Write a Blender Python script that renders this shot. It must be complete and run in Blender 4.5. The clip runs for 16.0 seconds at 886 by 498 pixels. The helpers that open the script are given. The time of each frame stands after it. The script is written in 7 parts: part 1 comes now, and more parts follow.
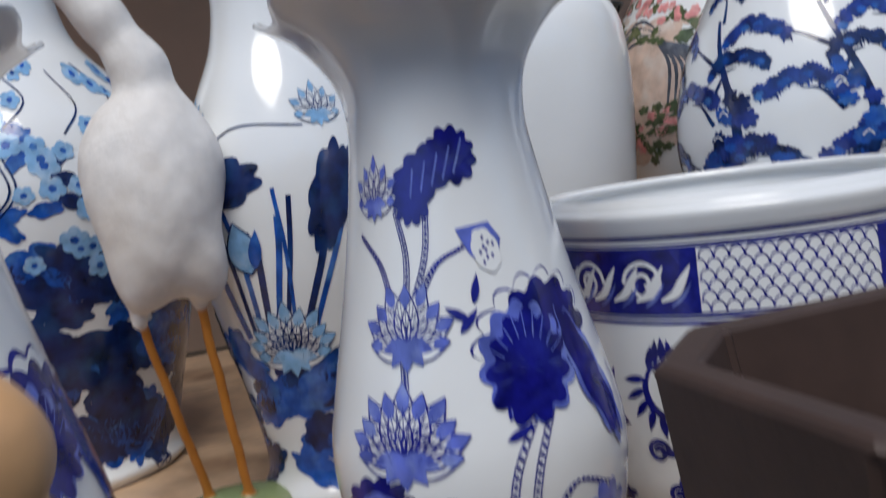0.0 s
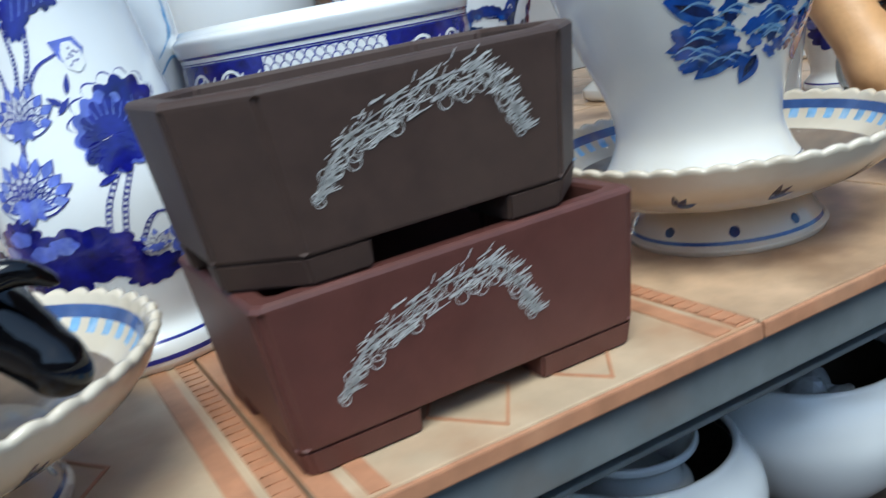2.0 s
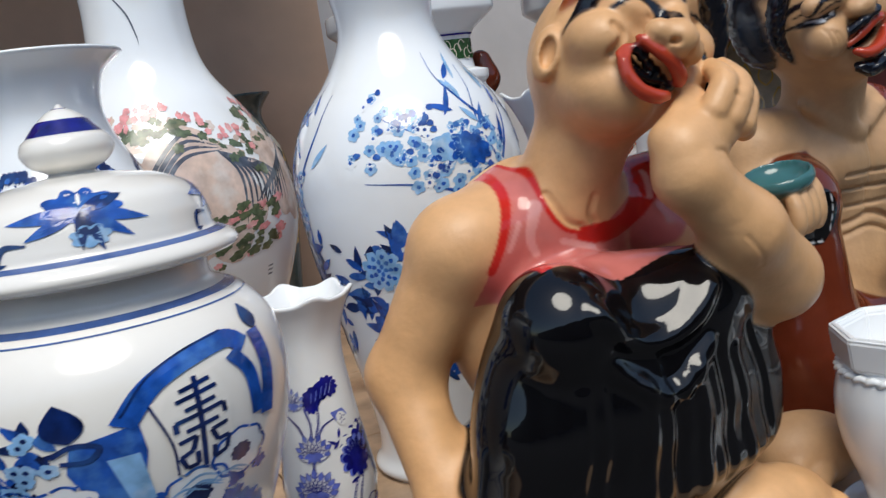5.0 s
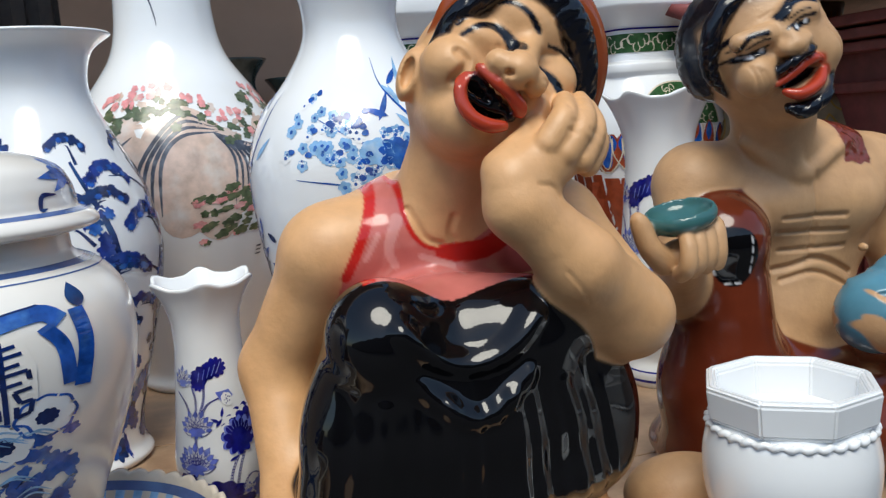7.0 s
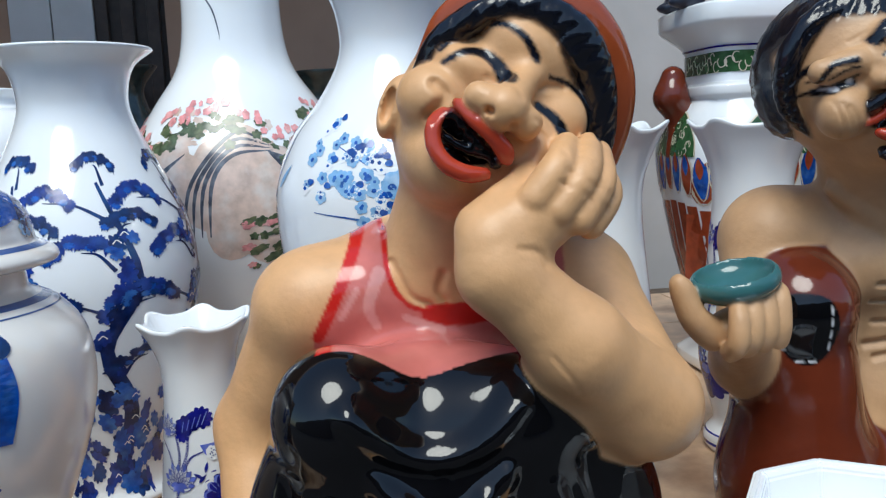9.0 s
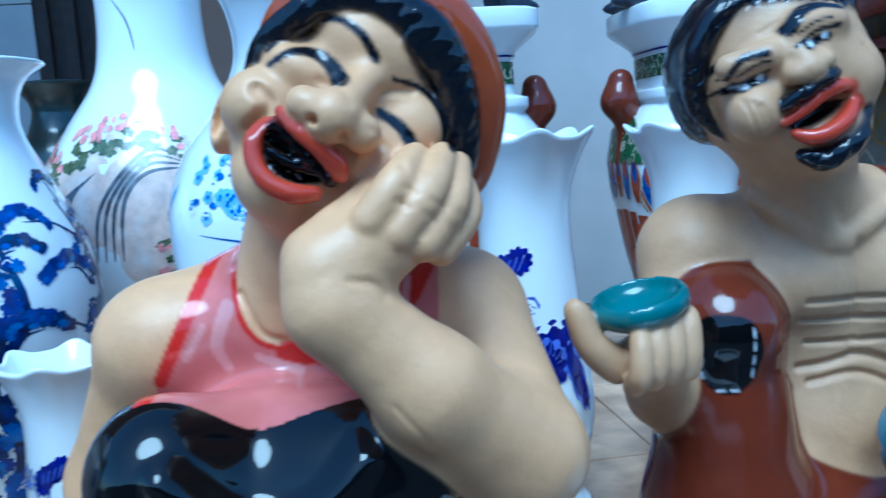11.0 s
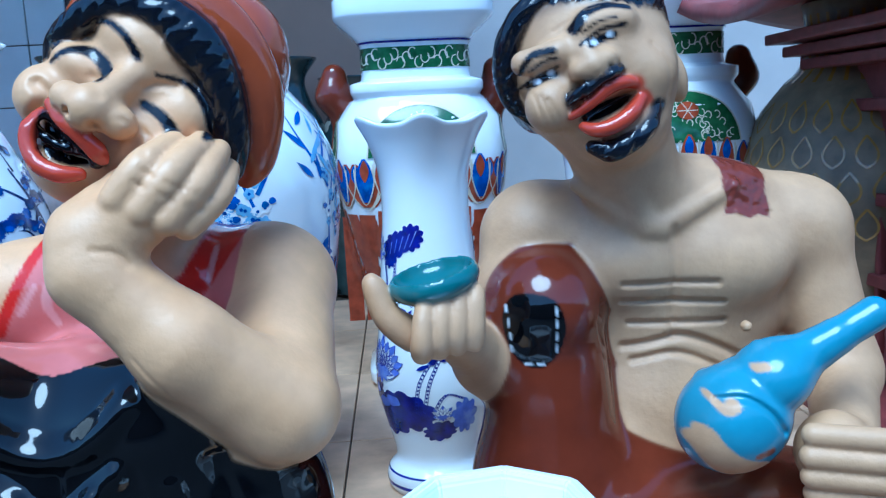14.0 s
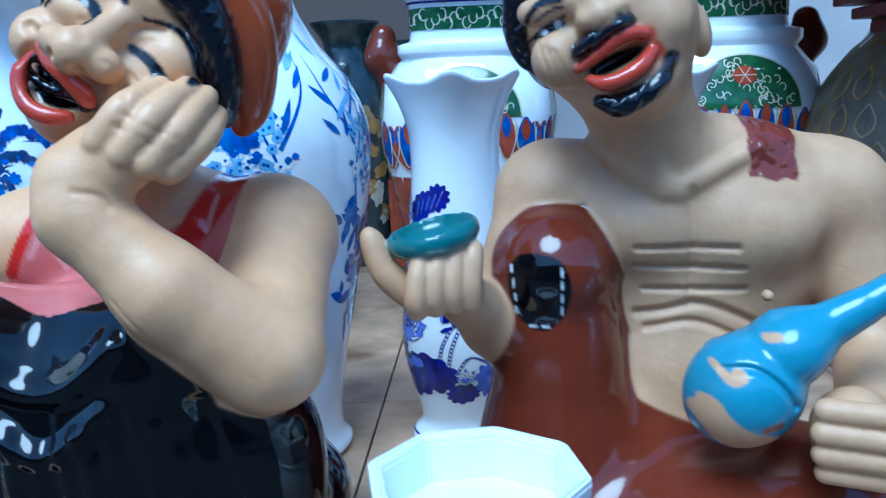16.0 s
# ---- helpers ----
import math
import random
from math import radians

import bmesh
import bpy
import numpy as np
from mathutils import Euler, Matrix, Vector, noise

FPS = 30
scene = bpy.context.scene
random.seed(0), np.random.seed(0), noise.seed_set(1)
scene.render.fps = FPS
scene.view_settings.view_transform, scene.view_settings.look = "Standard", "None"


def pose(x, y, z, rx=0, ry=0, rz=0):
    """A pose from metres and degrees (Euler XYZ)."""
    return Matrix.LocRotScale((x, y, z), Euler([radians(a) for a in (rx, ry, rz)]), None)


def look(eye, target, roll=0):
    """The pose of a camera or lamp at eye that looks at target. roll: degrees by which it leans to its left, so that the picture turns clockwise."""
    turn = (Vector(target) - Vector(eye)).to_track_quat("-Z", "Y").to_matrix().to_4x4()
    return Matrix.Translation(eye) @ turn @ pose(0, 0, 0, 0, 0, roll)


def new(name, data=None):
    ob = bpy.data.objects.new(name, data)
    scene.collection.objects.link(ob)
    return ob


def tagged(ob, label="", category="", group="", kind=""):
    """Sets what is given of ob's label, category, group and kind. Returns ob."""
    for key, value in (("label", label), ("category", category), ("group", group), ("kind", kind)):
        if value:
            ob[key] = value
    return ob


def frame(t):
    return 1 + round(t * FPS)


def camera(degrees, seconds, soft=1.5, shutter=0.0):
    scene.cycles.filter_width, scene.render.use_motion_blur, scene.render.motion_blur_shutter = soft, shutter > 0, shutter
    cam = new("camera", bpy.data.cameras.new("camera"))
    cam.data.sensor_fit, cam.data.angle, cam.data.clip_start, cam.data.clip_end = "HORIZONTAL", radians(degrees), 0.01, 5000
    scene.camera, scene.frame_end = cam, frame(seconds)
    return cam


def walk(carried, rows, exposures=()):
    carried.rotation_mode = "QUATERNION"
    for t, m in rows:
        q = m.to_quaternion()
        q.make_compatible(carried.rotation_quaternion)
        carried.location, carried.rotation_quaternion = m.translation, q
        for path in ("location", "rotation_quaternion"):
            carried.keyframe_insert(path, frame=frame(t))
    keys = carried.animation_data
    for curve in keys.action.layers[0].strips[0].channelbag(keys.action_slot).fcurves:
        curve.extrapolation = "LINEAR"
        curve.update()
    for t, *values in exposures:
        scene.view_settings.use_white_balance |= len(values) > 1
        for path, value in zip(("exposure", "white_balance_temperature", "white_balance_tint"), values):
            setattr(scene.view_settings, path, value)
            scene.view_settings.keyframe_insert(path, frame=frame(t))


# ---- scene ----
cam = camera(54.9, 16.0, soft=1.25, shutter=0.4)
PATH = [
    (0, (0.03, 0.039, 1.028), (0.611, 1.943, 0.827), -8.0),
    (0.5, (0.028, -0.049, 0.963), (0.563, 1.841, 0.586), -8.7),
    (1, (0.02, -0.18, 0.928), (0.615, 1.669, 0.449), -10.4),
    (1.5, (0.045, -0.281, 0.924), (0.806, 1.5, 0.426), -10.7),
    (2, (0.125, -0.322, 0.951), (0.977, 1.405, 0.41), -10.7),
    (2.5, (0.275, -0.316, 0.998), (1.068, 1.45, 0.498), -8.6),
    (3, (0.437, -0.365, 1.05), (1.185, 1.442, 0.63), -7.2),
    (3.5, (0.513, -0.392, 1.093), (1.32, 1.392, 0.682), -7.6),
    (4, (0.561, -0.386, 1.14), (1.43, 1.387, 0.823), -8.9),
    (4.5, (0.646, -0.384, 1.166), (1.543, 1.379, 0.87), -8.4),
    (5, (0.78, -0.41, 1.179), (1.613, 1.382, 0.874), -8.8),
    (5.2, (0.811, -0.421, 1.185), (1.626, 1.381, 0.889), -8.6),
    (7.3, (1.038, -0.539, 1.177), (1.543, 1.373, 0.876), -3.5),
    (7.5, (1.047, -0.539, 1.183), (1.5, 1.387, 0.893), -3.4),
    (8, (1.106, -0.494, 1.196), (1.465, 1.457, 0.943), -2.9),
    (8.2, (1.129, -0.482, 1.201), (1.46, 1.474, 0.942), -2.6),
    (10.3, (1.262, -0.369, 1.196), (1.465, 1.601, 0.918), -3.9),
    (10.5, (1.276, -0.368, 1.197), (1.475, 1.604, 0.931), -4.2),
    (11, (1.314, -0.355, 1.194), (1.596, 1.609, 0.944), -3.9),
    (11.5, (1.377, -0.341, 1.203), (1.787, 1.602, 0.966), -3.6),
    (12, (1.411, -0.344, 1.211), (1.786, 1.608, 0.991), -3.8),
    (12.5, (1.45, -0.37, 1.222), (1.784, 1.591, 1.013), -4.0),
    (13, (1.493, -0.436, 1.22), (1.762, 1.534, 0.998), -3.3),
    (13.5, (1.519, -0.467, 1.189), (1.703, 1.505, 0.916), -3.0),
    (14, (1.552, -0.452, 1.194), (1.651, 1.522, 0.891), -2.9),
    (14.5, (1.563, -0.449, 1.188), (1.596, 1.525, 0.867), -2.8),
    (15, (1.562, -0.413, 1.183), (1.549, 1.558, 0.843), -2.9),
    (15.5, (1.574, -0.422, 1.185), (1.501, 1.547, 0.843), -2.5),
    (16, (1.628, -0.439, 1.173), (1.533, 1.526, 0.814), -2.2),
]
walk(cam, [(t, look(eye, target, roll)) for t, eye, target, roll in PATH],
     exposures=[(0.0, -0.26, 6400, 8), (0.5, 0.0, 5900, 8), (1.0, 0.70, 6000, 4), (1.5, 0.70, 5800, -1), (2.0, 0.50, 5800, -3), (2.5, 0.45, 5700, -4), (3.5, 0.15, 5900, 0), (5.2, 0.15, 6500, 6), (8.2, 0.25, 6300, 2), (10.3, 0.25, 4700, -6), (10.6, 0.35, 4300, -12), (11.0, 0.5, 3900, -13), (12.5, 0.67, 3980, -9), (14.5, 0.69, 4020, -8), (16.0, 0.58, 4020, -8)])

# ---- light ----
world = bpy.data.worlds.new("sky")
world.use_nodes = True
scene.world = world
wn = world.node_tree.nodes
sky = wn.new("ShaderNodeTexSky")
sky.sky_type, sky.sun_disc = "NISHITA", False
sky.sun_elevation, sky.sun_rotation = radians(60), radians(200)
wn["Background"].inputs["Strength"].default_value = 0.15
world.node_tree.links.new(sky.outputs["Color"], wn["Background"].inputs["Color"])
sun = new("sun", bpy.data.lights.new("sun", "SUN"))
sun.data.energy, sun.data.angle, sun.data.color = 2.5, radians(34), (1.0, 0.94, 0.86)
sun.matrix_world = look((0.2, -1.5, 4.2), (0.9, 0.4, 0.7))

# ---- materials ----


def mat(name, color, rough=0.5, metal=0.0, vary=0.12, scale=30.0, bump=0.0, bump_scale=60.0, coat=0.0, stain=None, stain_amount=0.4, stain_scale=6.0):
    """A surface with fine grain, broader stains and relief."""
    m = bpy.data.materials.new(name)
    m.use_nodes = True
    nt = m.node_tree
    b = nt.nodes["Principled BSDF"]
    tc = nt.nodes.new("ShaderNodeTexCoord")
    n1 = nt.nodes.new("ShaderNodeTexNoise")
    n1.inputs["Scale"].default_value, n1.inputs["Detail"].default_value = scale, 6
    n2 = nt.nodes.new("ShaderNodeTexNoise")
    n2.inputs["Scale"].default_value, n2.inputs["Detail"].default_value = stain_scale, 8
    nt.links.new(tc.outputs["Object"], n1.inputs["Vector"])
    nt.links.new(tc.outputs["Object"], n2.inputs["Vector"])
    ramp = nt.nodes.new("ShaderNodeMapRange")
    ramp.inputs["From Min"].default_value, ramp.inputs["From Max"].default_value = 0.3, 0.7
    ramp.inputs["To Min"].default_value, ramp.inputs["To Max"].default_value = 1 - vary, 1 + vary
    nt.links.new(n1.outputs["Fac"], ramp.inputs["Value"])
    hsv = nt.nodes.new("ShaderNodeHueSaturation")
    hsv.inputs["Color"].default_value = (*color, 1)
    nt.links.new(ramp.outputs["Result"], hsv.inputs["Value"])
    mix = nt.nodes.new("ShaderNodeMix")
    mix.data_type = "RGBA"
    fac = nt.nodes.new("ShaderNodeMapRange")
    fac.inputs["From Min"].default_value, fac.inputs["From Max"].default_value = 0.5, 0.75
    fac.inputs["To Min"].default_value, fac.inputs["To Max"].default_value = 0.0, stain_amount
    nt.links.new(n2.outputs["Fac"], fac.inputs["Value"])
    nt.links.new(fac.outputs["Result"], mix.inputs["Factor"])
    nt.links.new(hsv.outputs["Color"], mix.inputs["A"])
    mix.inputs["B"].default_value = (*(stain or [c * 0.75 for c in color]), 1)
    nt.links.new(mix.outputs["Result"], b.inputs["Base Color"])
    b.inputs["Roughness"].default_value, b.inputs["Metallic"].default_value = rough, metal
    b.inputs["Coat Weight"].default_value, b.inputs["Coat Roughness"].default_value = coat, 0.04
    if bump:
        n3 = nt.nodes.new("ShaderNodeTexNoise")
        n3.inputs["Scale"].default_value, n3.inputs["Detail"].default_value = bump_scale, 5
        nt.links.new(tc.outputs["Object"], n3.inputs["Vector"])
        bp = nt.nodes.new("ShaderNodeBump")
        bp.inputs["Strength"].default_value, bp.inputs["Distance"].default_value = bump, 0.002
        nt.links.new(n3.outputs["Fac"], bp.inputs["Height"])
        nt.links.new(bp.outputs["Normal"], b.inputs["Normal"])
    return m


PORC = mat("porcelain_glaze", (0.83, 0.85, 0.86), 0.12, vary=0.025, scale=8, stain=(0.76, 0.78, 0.80), stain_amount=0.25, bump=0.04, bump_scale=25, coat=0.5)
CREAM = mat("cream_glaze", (0.83, 0.80, 0.74), 0.16, vary=0.03, scale=10, stain=(0.66, 0.58, 0.47), stain_amount=0.3, bump=0.04, bump_scale=30, coat=0.4)
COBALT = mat("cobalt_paint", (0.006, 0.007, 0.16), 0.15, vary=0.6, scale=60, stain=(0.03, 0.04, 0.36), stain_amount=0.6, stain_scale=28, coat=0.4)
COBALT_LINE = mat("cobalt_line", (0.015, 0.02, 0.24), 0.15, vary=0.3, scale=90, coat=0.4)
COBALT_MID = mat("cobalt_wash", (0.11, 0.15, 0.55), 0.15, vary=0.35, scale=50, stain=(0.34, 0.42, 0.72), stain_amount=0.8, stain_scale=40, coat=0.4)
INDIGO = mat("indigo_paint", (0.005, 0.018, 0.10), 0.15, vary=0.6, scale=50, stain=(0.02, 0.09, 0.27), stain_amount=0.7, stain_scale=24, coat=0.4)
AZURE = mat("azure_paint", (0.012, 0.075, 0.36), 0.15, vary=0.45, scale=60, stain=(0.09, 0.26, 0.58), stain_amount=0.7, stain_scale=40, coat=0.4)
AZURE_PALE = mat("azure_wash", (0.22, 0.42, 0.68), 0.15, vary=0.25, scale=60, stain=(0.5, 0.63, 0.76), stain_amount=0.8, stain_scale=50, coat=0.4)
PINE_BLUE = mat("pine_blue_paint", (0.010, 0.030, 0.20), 0.15, vary=0.6, scale=60, stain=(0.04, 0.10, 0.40), stain_amount=0.7, stain_scale=28, coat=0.4)
DISH_CREAM = mat("dusty_cream_glaze", (0.70, 0.62, 0.50), 0.2, vary=0.05, scale=14, stain=(0.46, 0.35, 0.23), stain_amount=0.55, stain_scale=9, bump=0.06, bump_scale=40, coat=0.4)
BAND_BLUE = mat("band_blue", (0.055, 0.11, 0.30), 0.18, vary=0.2, scale=40, coat=0.4)
PINK = mat("pink_petals", (0.70, 0.29, 0.29), 0.2, vary=0.35, scale=70, stain=(0.80, 0.56, 0.52), stain_amount=0.8, stain_scale=60, coat=0.3)
LEAF = mat("green_foliage_paint", (0.085, 0.115, 0.06), 0.2, vary=0.5, scale=80, stain=(0.24, 0.23, 0.12), stain_amount=0.8, stain_scale=60, coat=0.3)
ROCK = mat("rock_wash", (0.64, 0.49, 0.41), 0.2, vary=0.2, scale=40, stain=(0.72, 0.68, 0.64), stain_amount=0.9, stain_scale=25, coat=0.3)
INK = mat("ink_strokes", (0.07, 0.08, 0.11), 0.2, vary=0.4, scale=60, stain=(0.28, 0.31, 0.35), stain_amount=0.8, stain_scale=40, coat=0.3)
BONSAI_DARK = mat("unglazed_brown_clay", (0.054, 0.031, 0.024), 0.58, vary=0.14, scale=45, stain=(0.085, 0.055, 0.042), stain_amount=0.5, bump=0.12, bump_scale=160)
BONSAI_RED = mat("unglazed_red_clay", (0.10, 0.034, 0.027), 0.5, vary=0.12, scale=40, stain=(0.15, 0.07, 0.055), stain_amount=0.5, bump=0.12, bump_scale=150)
SCRATCH = mat("scratched_white_drawing", (0.55, 0.55, 0.54), 0.6, vary=0.25, scale=200)
SKIN_F = mat("tan_painted_clay", (0.60, 0.37, 0.19), 0.42, vary=0.05, scale=12, stain=(0.52, 0.30, 0.14), stain_amount=0.4, bump=0.05, bump_scale=90)
SKIN_M = mat("brown_painted_clay", (0.50, 0.31, 0.165), 0.45, vary=0.07, scale=14, stain=(0.38, 0.22, 0.11), stain_amount=0.5, bump=0.07, bump_scale=80)
BLACK = mat("black_glaze", (0.008, 0.008, 0.010), 0.05, vary=0.3, scale=30, coat=1.0, bump=0.12, bump_scale=14)
HAIR = mat("blue_black_glaze", (0.007, 0.008, 0.014), 0.16, vary=0.3, scale=60, coat=0.7, bump=0.35, bump_scale=110)
RED = mat("red_glaze", (0.52, 0.045, 0.03), 0.12, vary=0.2, scale=40, stain=(0.62, 0.20, 0.16), stain_amount=0.4, coat=0.7)
BIB = mat("pink_red_glaze", (0.58, 0.15, 0.13), 0.1, vary=0.2, scale=20, stain=(0.50, 0.03, 0.02), stain_amount=0.9, stain_scale=9, coat=0.8)
SCARF = mat("orange_brown_glaze", (0.36, 0.085, 0.025), 0.1, vary=0.3, scale=35, stain=(0.16, 0.03, 0.012), stain_amount=0.6, stain_scale=14, coat=0.8, bump=0.1, bump_scale=30)
BROWN = mat("red_brown_glaze", (0.165, 0.035, 0.014), 0.1, vary=0.2, scale=24, stain=(0.08, 0.016, 0.008), stain_amount=0.6, coat=0.8, bump=0.06, bump_scale=22)
TEAL = mat("teal_glaze", (0.05, 0.17, 0.18), 0.1, vary=0.25, scale=50, coat=0.8)
GOURD = mat("turquoise_glaze", (0.035, 0.26, 0.50), 0.1, vary=0.25, scale=26, stain=(0.40, 0.40, 0.26), stain_amount=0.7, stain_scale=11, coat=0.8)
EYE_WHITE = mat("white_eye_paint", (0.75, 0.77, 0.8), 0.2, vary=0.05)
CRANE = mat("chalky_white_paint", (0.72, 0.69, 0.66), 0.6, vary=0.05, scale=30, stain=(0.50, 0.42, 0.34), stain_amount=0.5, stain_scale=12, bump=0.3, bump_scale=45)
ORANGE = mat("orange_leg_paint", (0.52, 0.20, 0.03), 0.4, vary=0.25, scale=40)
MOSS = mat("green_glaze", (0.22, 0.30, 0.11), 0.2, vary=0.3, scale=30, stain=(0.40, 0.33, 0.12), stain_amount=0.8, stain_scale=16, coat=0.6, bump=0.2, bump_scale=50)
OCHRE = mat("ochre_glaze", (0.42, 0.24, 0.05), 0.2, vary=0.3, scale=30, stain=(0.22, 0.14, 0.04), stain_amount=0.7, stain_scale=20, coat=0.6)
TILE = mat("cream_shelf_tile", (0.54, 0.37, 0.235), 0.30, vary=0.25, scale=16, stain=(0.15, 0.072, 0.034), stain_amount=0.95, stain_scale=6, bump=0.1, bump_scale=120)
TILE_ORANGE = mat("orange_tile_relief", (0.46, 0.22, 0.12), 0.45, vary=0.15, scale=40, stain=(0.54, 0.36, 0.22), stain_amount=0.6, bump=0.15, bump_scale=120)
TILE_PALE = mat("pale_tile_inlay", (0.52, 0.39, 0.26), 0.35, vary=0.14, scale=20, stain=(0.40, 0.20, 0.10), stain_amount=0.9, stain_scale=7, bump=0.06)
GROUT = mat("dark_grout", (0.09, 0.065, 0.045), 0.8, vary=0.3)
STEEL = mat("grey_painted_steel", (0.17, 0.19, 0.20), 0.5, 0.2, vary=0.12, scale=30, stain=(0.20, 0.14, 0.10), stain_amount=0.5, stain_scale=9)
WALL = mat("beige_plaster", (0.46, 0.30, 0.205), 0.8, vary=0.06, scale=6, stain=(0.25, 0.19, 0.15), stain_amount=0.5, stain_scale=2.0, bump=0.1)
WALL_GREY = mat("pale_grey_paint", (0.44, 0.42, 0.41), 0.7, vary=0.06, scale=6, stain=(0.32, 0.30, 0.29), stain_amount=0.4, stain_scale=2.0, bump=0.1)
WALL_TILE = mat("white_wall_tile", (0.66, 0.67, 0.68), 0.2, vary=0.05, scale=5, coat=0.3)
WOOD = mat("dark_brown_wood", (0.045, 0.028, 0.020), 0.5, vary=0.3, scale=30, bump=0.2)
ASPHALT = mat("dark_asphalt", (0.05, 0.05, 0.052), 0.85, vary=0.2, scale=60, stain=(0.08, 0.078, 0.075), bump=0.4, bump_scale=120)
CONCRETE = mat("grey_concrete", (0.26, 0.255, 0.25), 0.85, vary=0.15, scale=20, stain=(0.18, 0.17, 0.16), bump=0.3, bump_scale=60)
GREEN_BAND = mat("dark_green_enamel", (0.035, 0.10, 0.035), 0.2, vary=0.4, scale=60, coat=0.4)
RUST = mat("rust_red_enamel", (0.30, 0.055, 0.020), 0.2, vary=0.3, scale=50, coat=0.4)
IVORY = mat("ivory_trail", (0.66, 0.60, 0.46), 0.25, vary=0.1)
PAGODA = mat("dark_red_painted_clay", (0.18, 0.040, 0.037), 0.5, vary=0.2, scale=40, stain=(0.17, 0.055, 0.045), stain_amount=0.5, bump=0.15, bump_scale=100)
CARVED = mat("carved_brown_clay", (0.25, 0.185, 0.10), 0.5, vary=0.3, scale=30, stain=(0.09, 0.06, 0.03), stain_amount=0.7, bump=0.3, bump_scale=50)
ANIMAL = mat("slate_blue_glaze", (0.030, 0.036, 0.060), 0.35, vary=0.3, scale=30, bump=0.4, bump_scale=60, coat=0.3)
DARK_POT = mat("dark_green_glaze", (0.035, 0.055, 0.055), 0.2, vary=0.4, scale=20, stain=(0.14, 0.15, 0.12), stain_amount=0.5, coat=0.4)
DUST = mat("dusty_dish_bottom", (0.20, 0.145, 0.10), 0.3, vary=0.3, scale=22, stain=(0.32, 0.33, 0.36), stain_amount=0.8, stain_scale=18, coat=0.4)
TERRA = mat("terracotta", (0.38, 0.19, 0.09), 0.6, vary=0.15, scale=30, bump=0.1)
PLASTIC = mat("clear_wrapping", (0.55, 0.56, 0.57), 0.12, vary=0.2, scale=60, coat=0.6, bump=0.8, bump_scale=30)

# ---- mesh helpers ----
SHELF = 0.65


def mesh_ob(name, verts, faces, mats, parent=None, label="", idx=None, smooth=True):
    me = bpy.data.meshes.new(name)
    me.from_pydata([tuple(map(float, v)) for v in verts], [], [tuple(map(int, f)) for f in faces])
    for m in (mats if isinstance(mats, (list, tuple)) else [mats]):
        me.materials.append(m)
    if idx is not None:
        me.polygons.foreach_set("material_index", np.asarray(idx, np.int32))
    me.polygons.foreach_set("use_smooth", np.full(len(me.polygons), smooth))
    me.update()
    ob = new(name, me)
    if parent is not None:
        ob.parent = parent
    if label:
        ob["label"] = label
    return ob


def part(name, bm, material, parent, label="", smooth=False):
    me = bpy.data.meshes.new(name)
    bm.normal_update()
    bm.to_mesh(me)
    bm.free()
    me.materials.append(material)
    me.polygons.foreach_set("use_smooth", np.full(len(me.polygons), smooth))
    ob = new(name, me)
    if parent is not None:
        ob.parent = parent
    if label:
        ob["label"] = label
    return ob


def base(name, x, y, z=SHELF, rz=0.0, **tags):
    e = new(name)
    e.matrix_world = pose(x, y, z, 0, 0, rz)
    return tagged(e, **tags)


def box(bm, x0, y0, z0, x1, y1, z1, bevel=0.0):
    r = bmesh.ops.create_cube(bm, size=1.0)
    bmesh.ops.scale(bm, vec=(x1 - x0, y1 - y0, z1 - z0), verts=r["verts"])
    bmesh.ops.translate(bm, vec=((x0 + x1) / 2, (y0 + y1) / 2, (z0 + z1) / 2), verts=r["verts"])
    if bevel:
        es = list({e for v in r["verts"] for e in v.link_edges})
        bmesh.ops.bevel(bm, geom=es, offset=bevel, segments=2, affect="EDGES", profile=0.6)


def curve_through(pts, n=7):
    """A smooth line through the points of a profile."""
    p = np.array(pts, float)
    q = np.vstack([2 * p[0] - p[1], p, 2 * p[-1] - p[-2]])
    out = []
    for i in range(1, len(q) - 2):
        for t in np.linspace(0, 1, n, endpoint=False):
            a, b, c, d = q[i - 1:i + 3]
            out.append(0.5 * (2 * b + (c - a) * t + (2 * a - 5 * b + 4 * c - d) * t * t + (3 * b - a - 3 * c + d) * t ** 3))
    out.append(p[-1])
    return np.array(out)


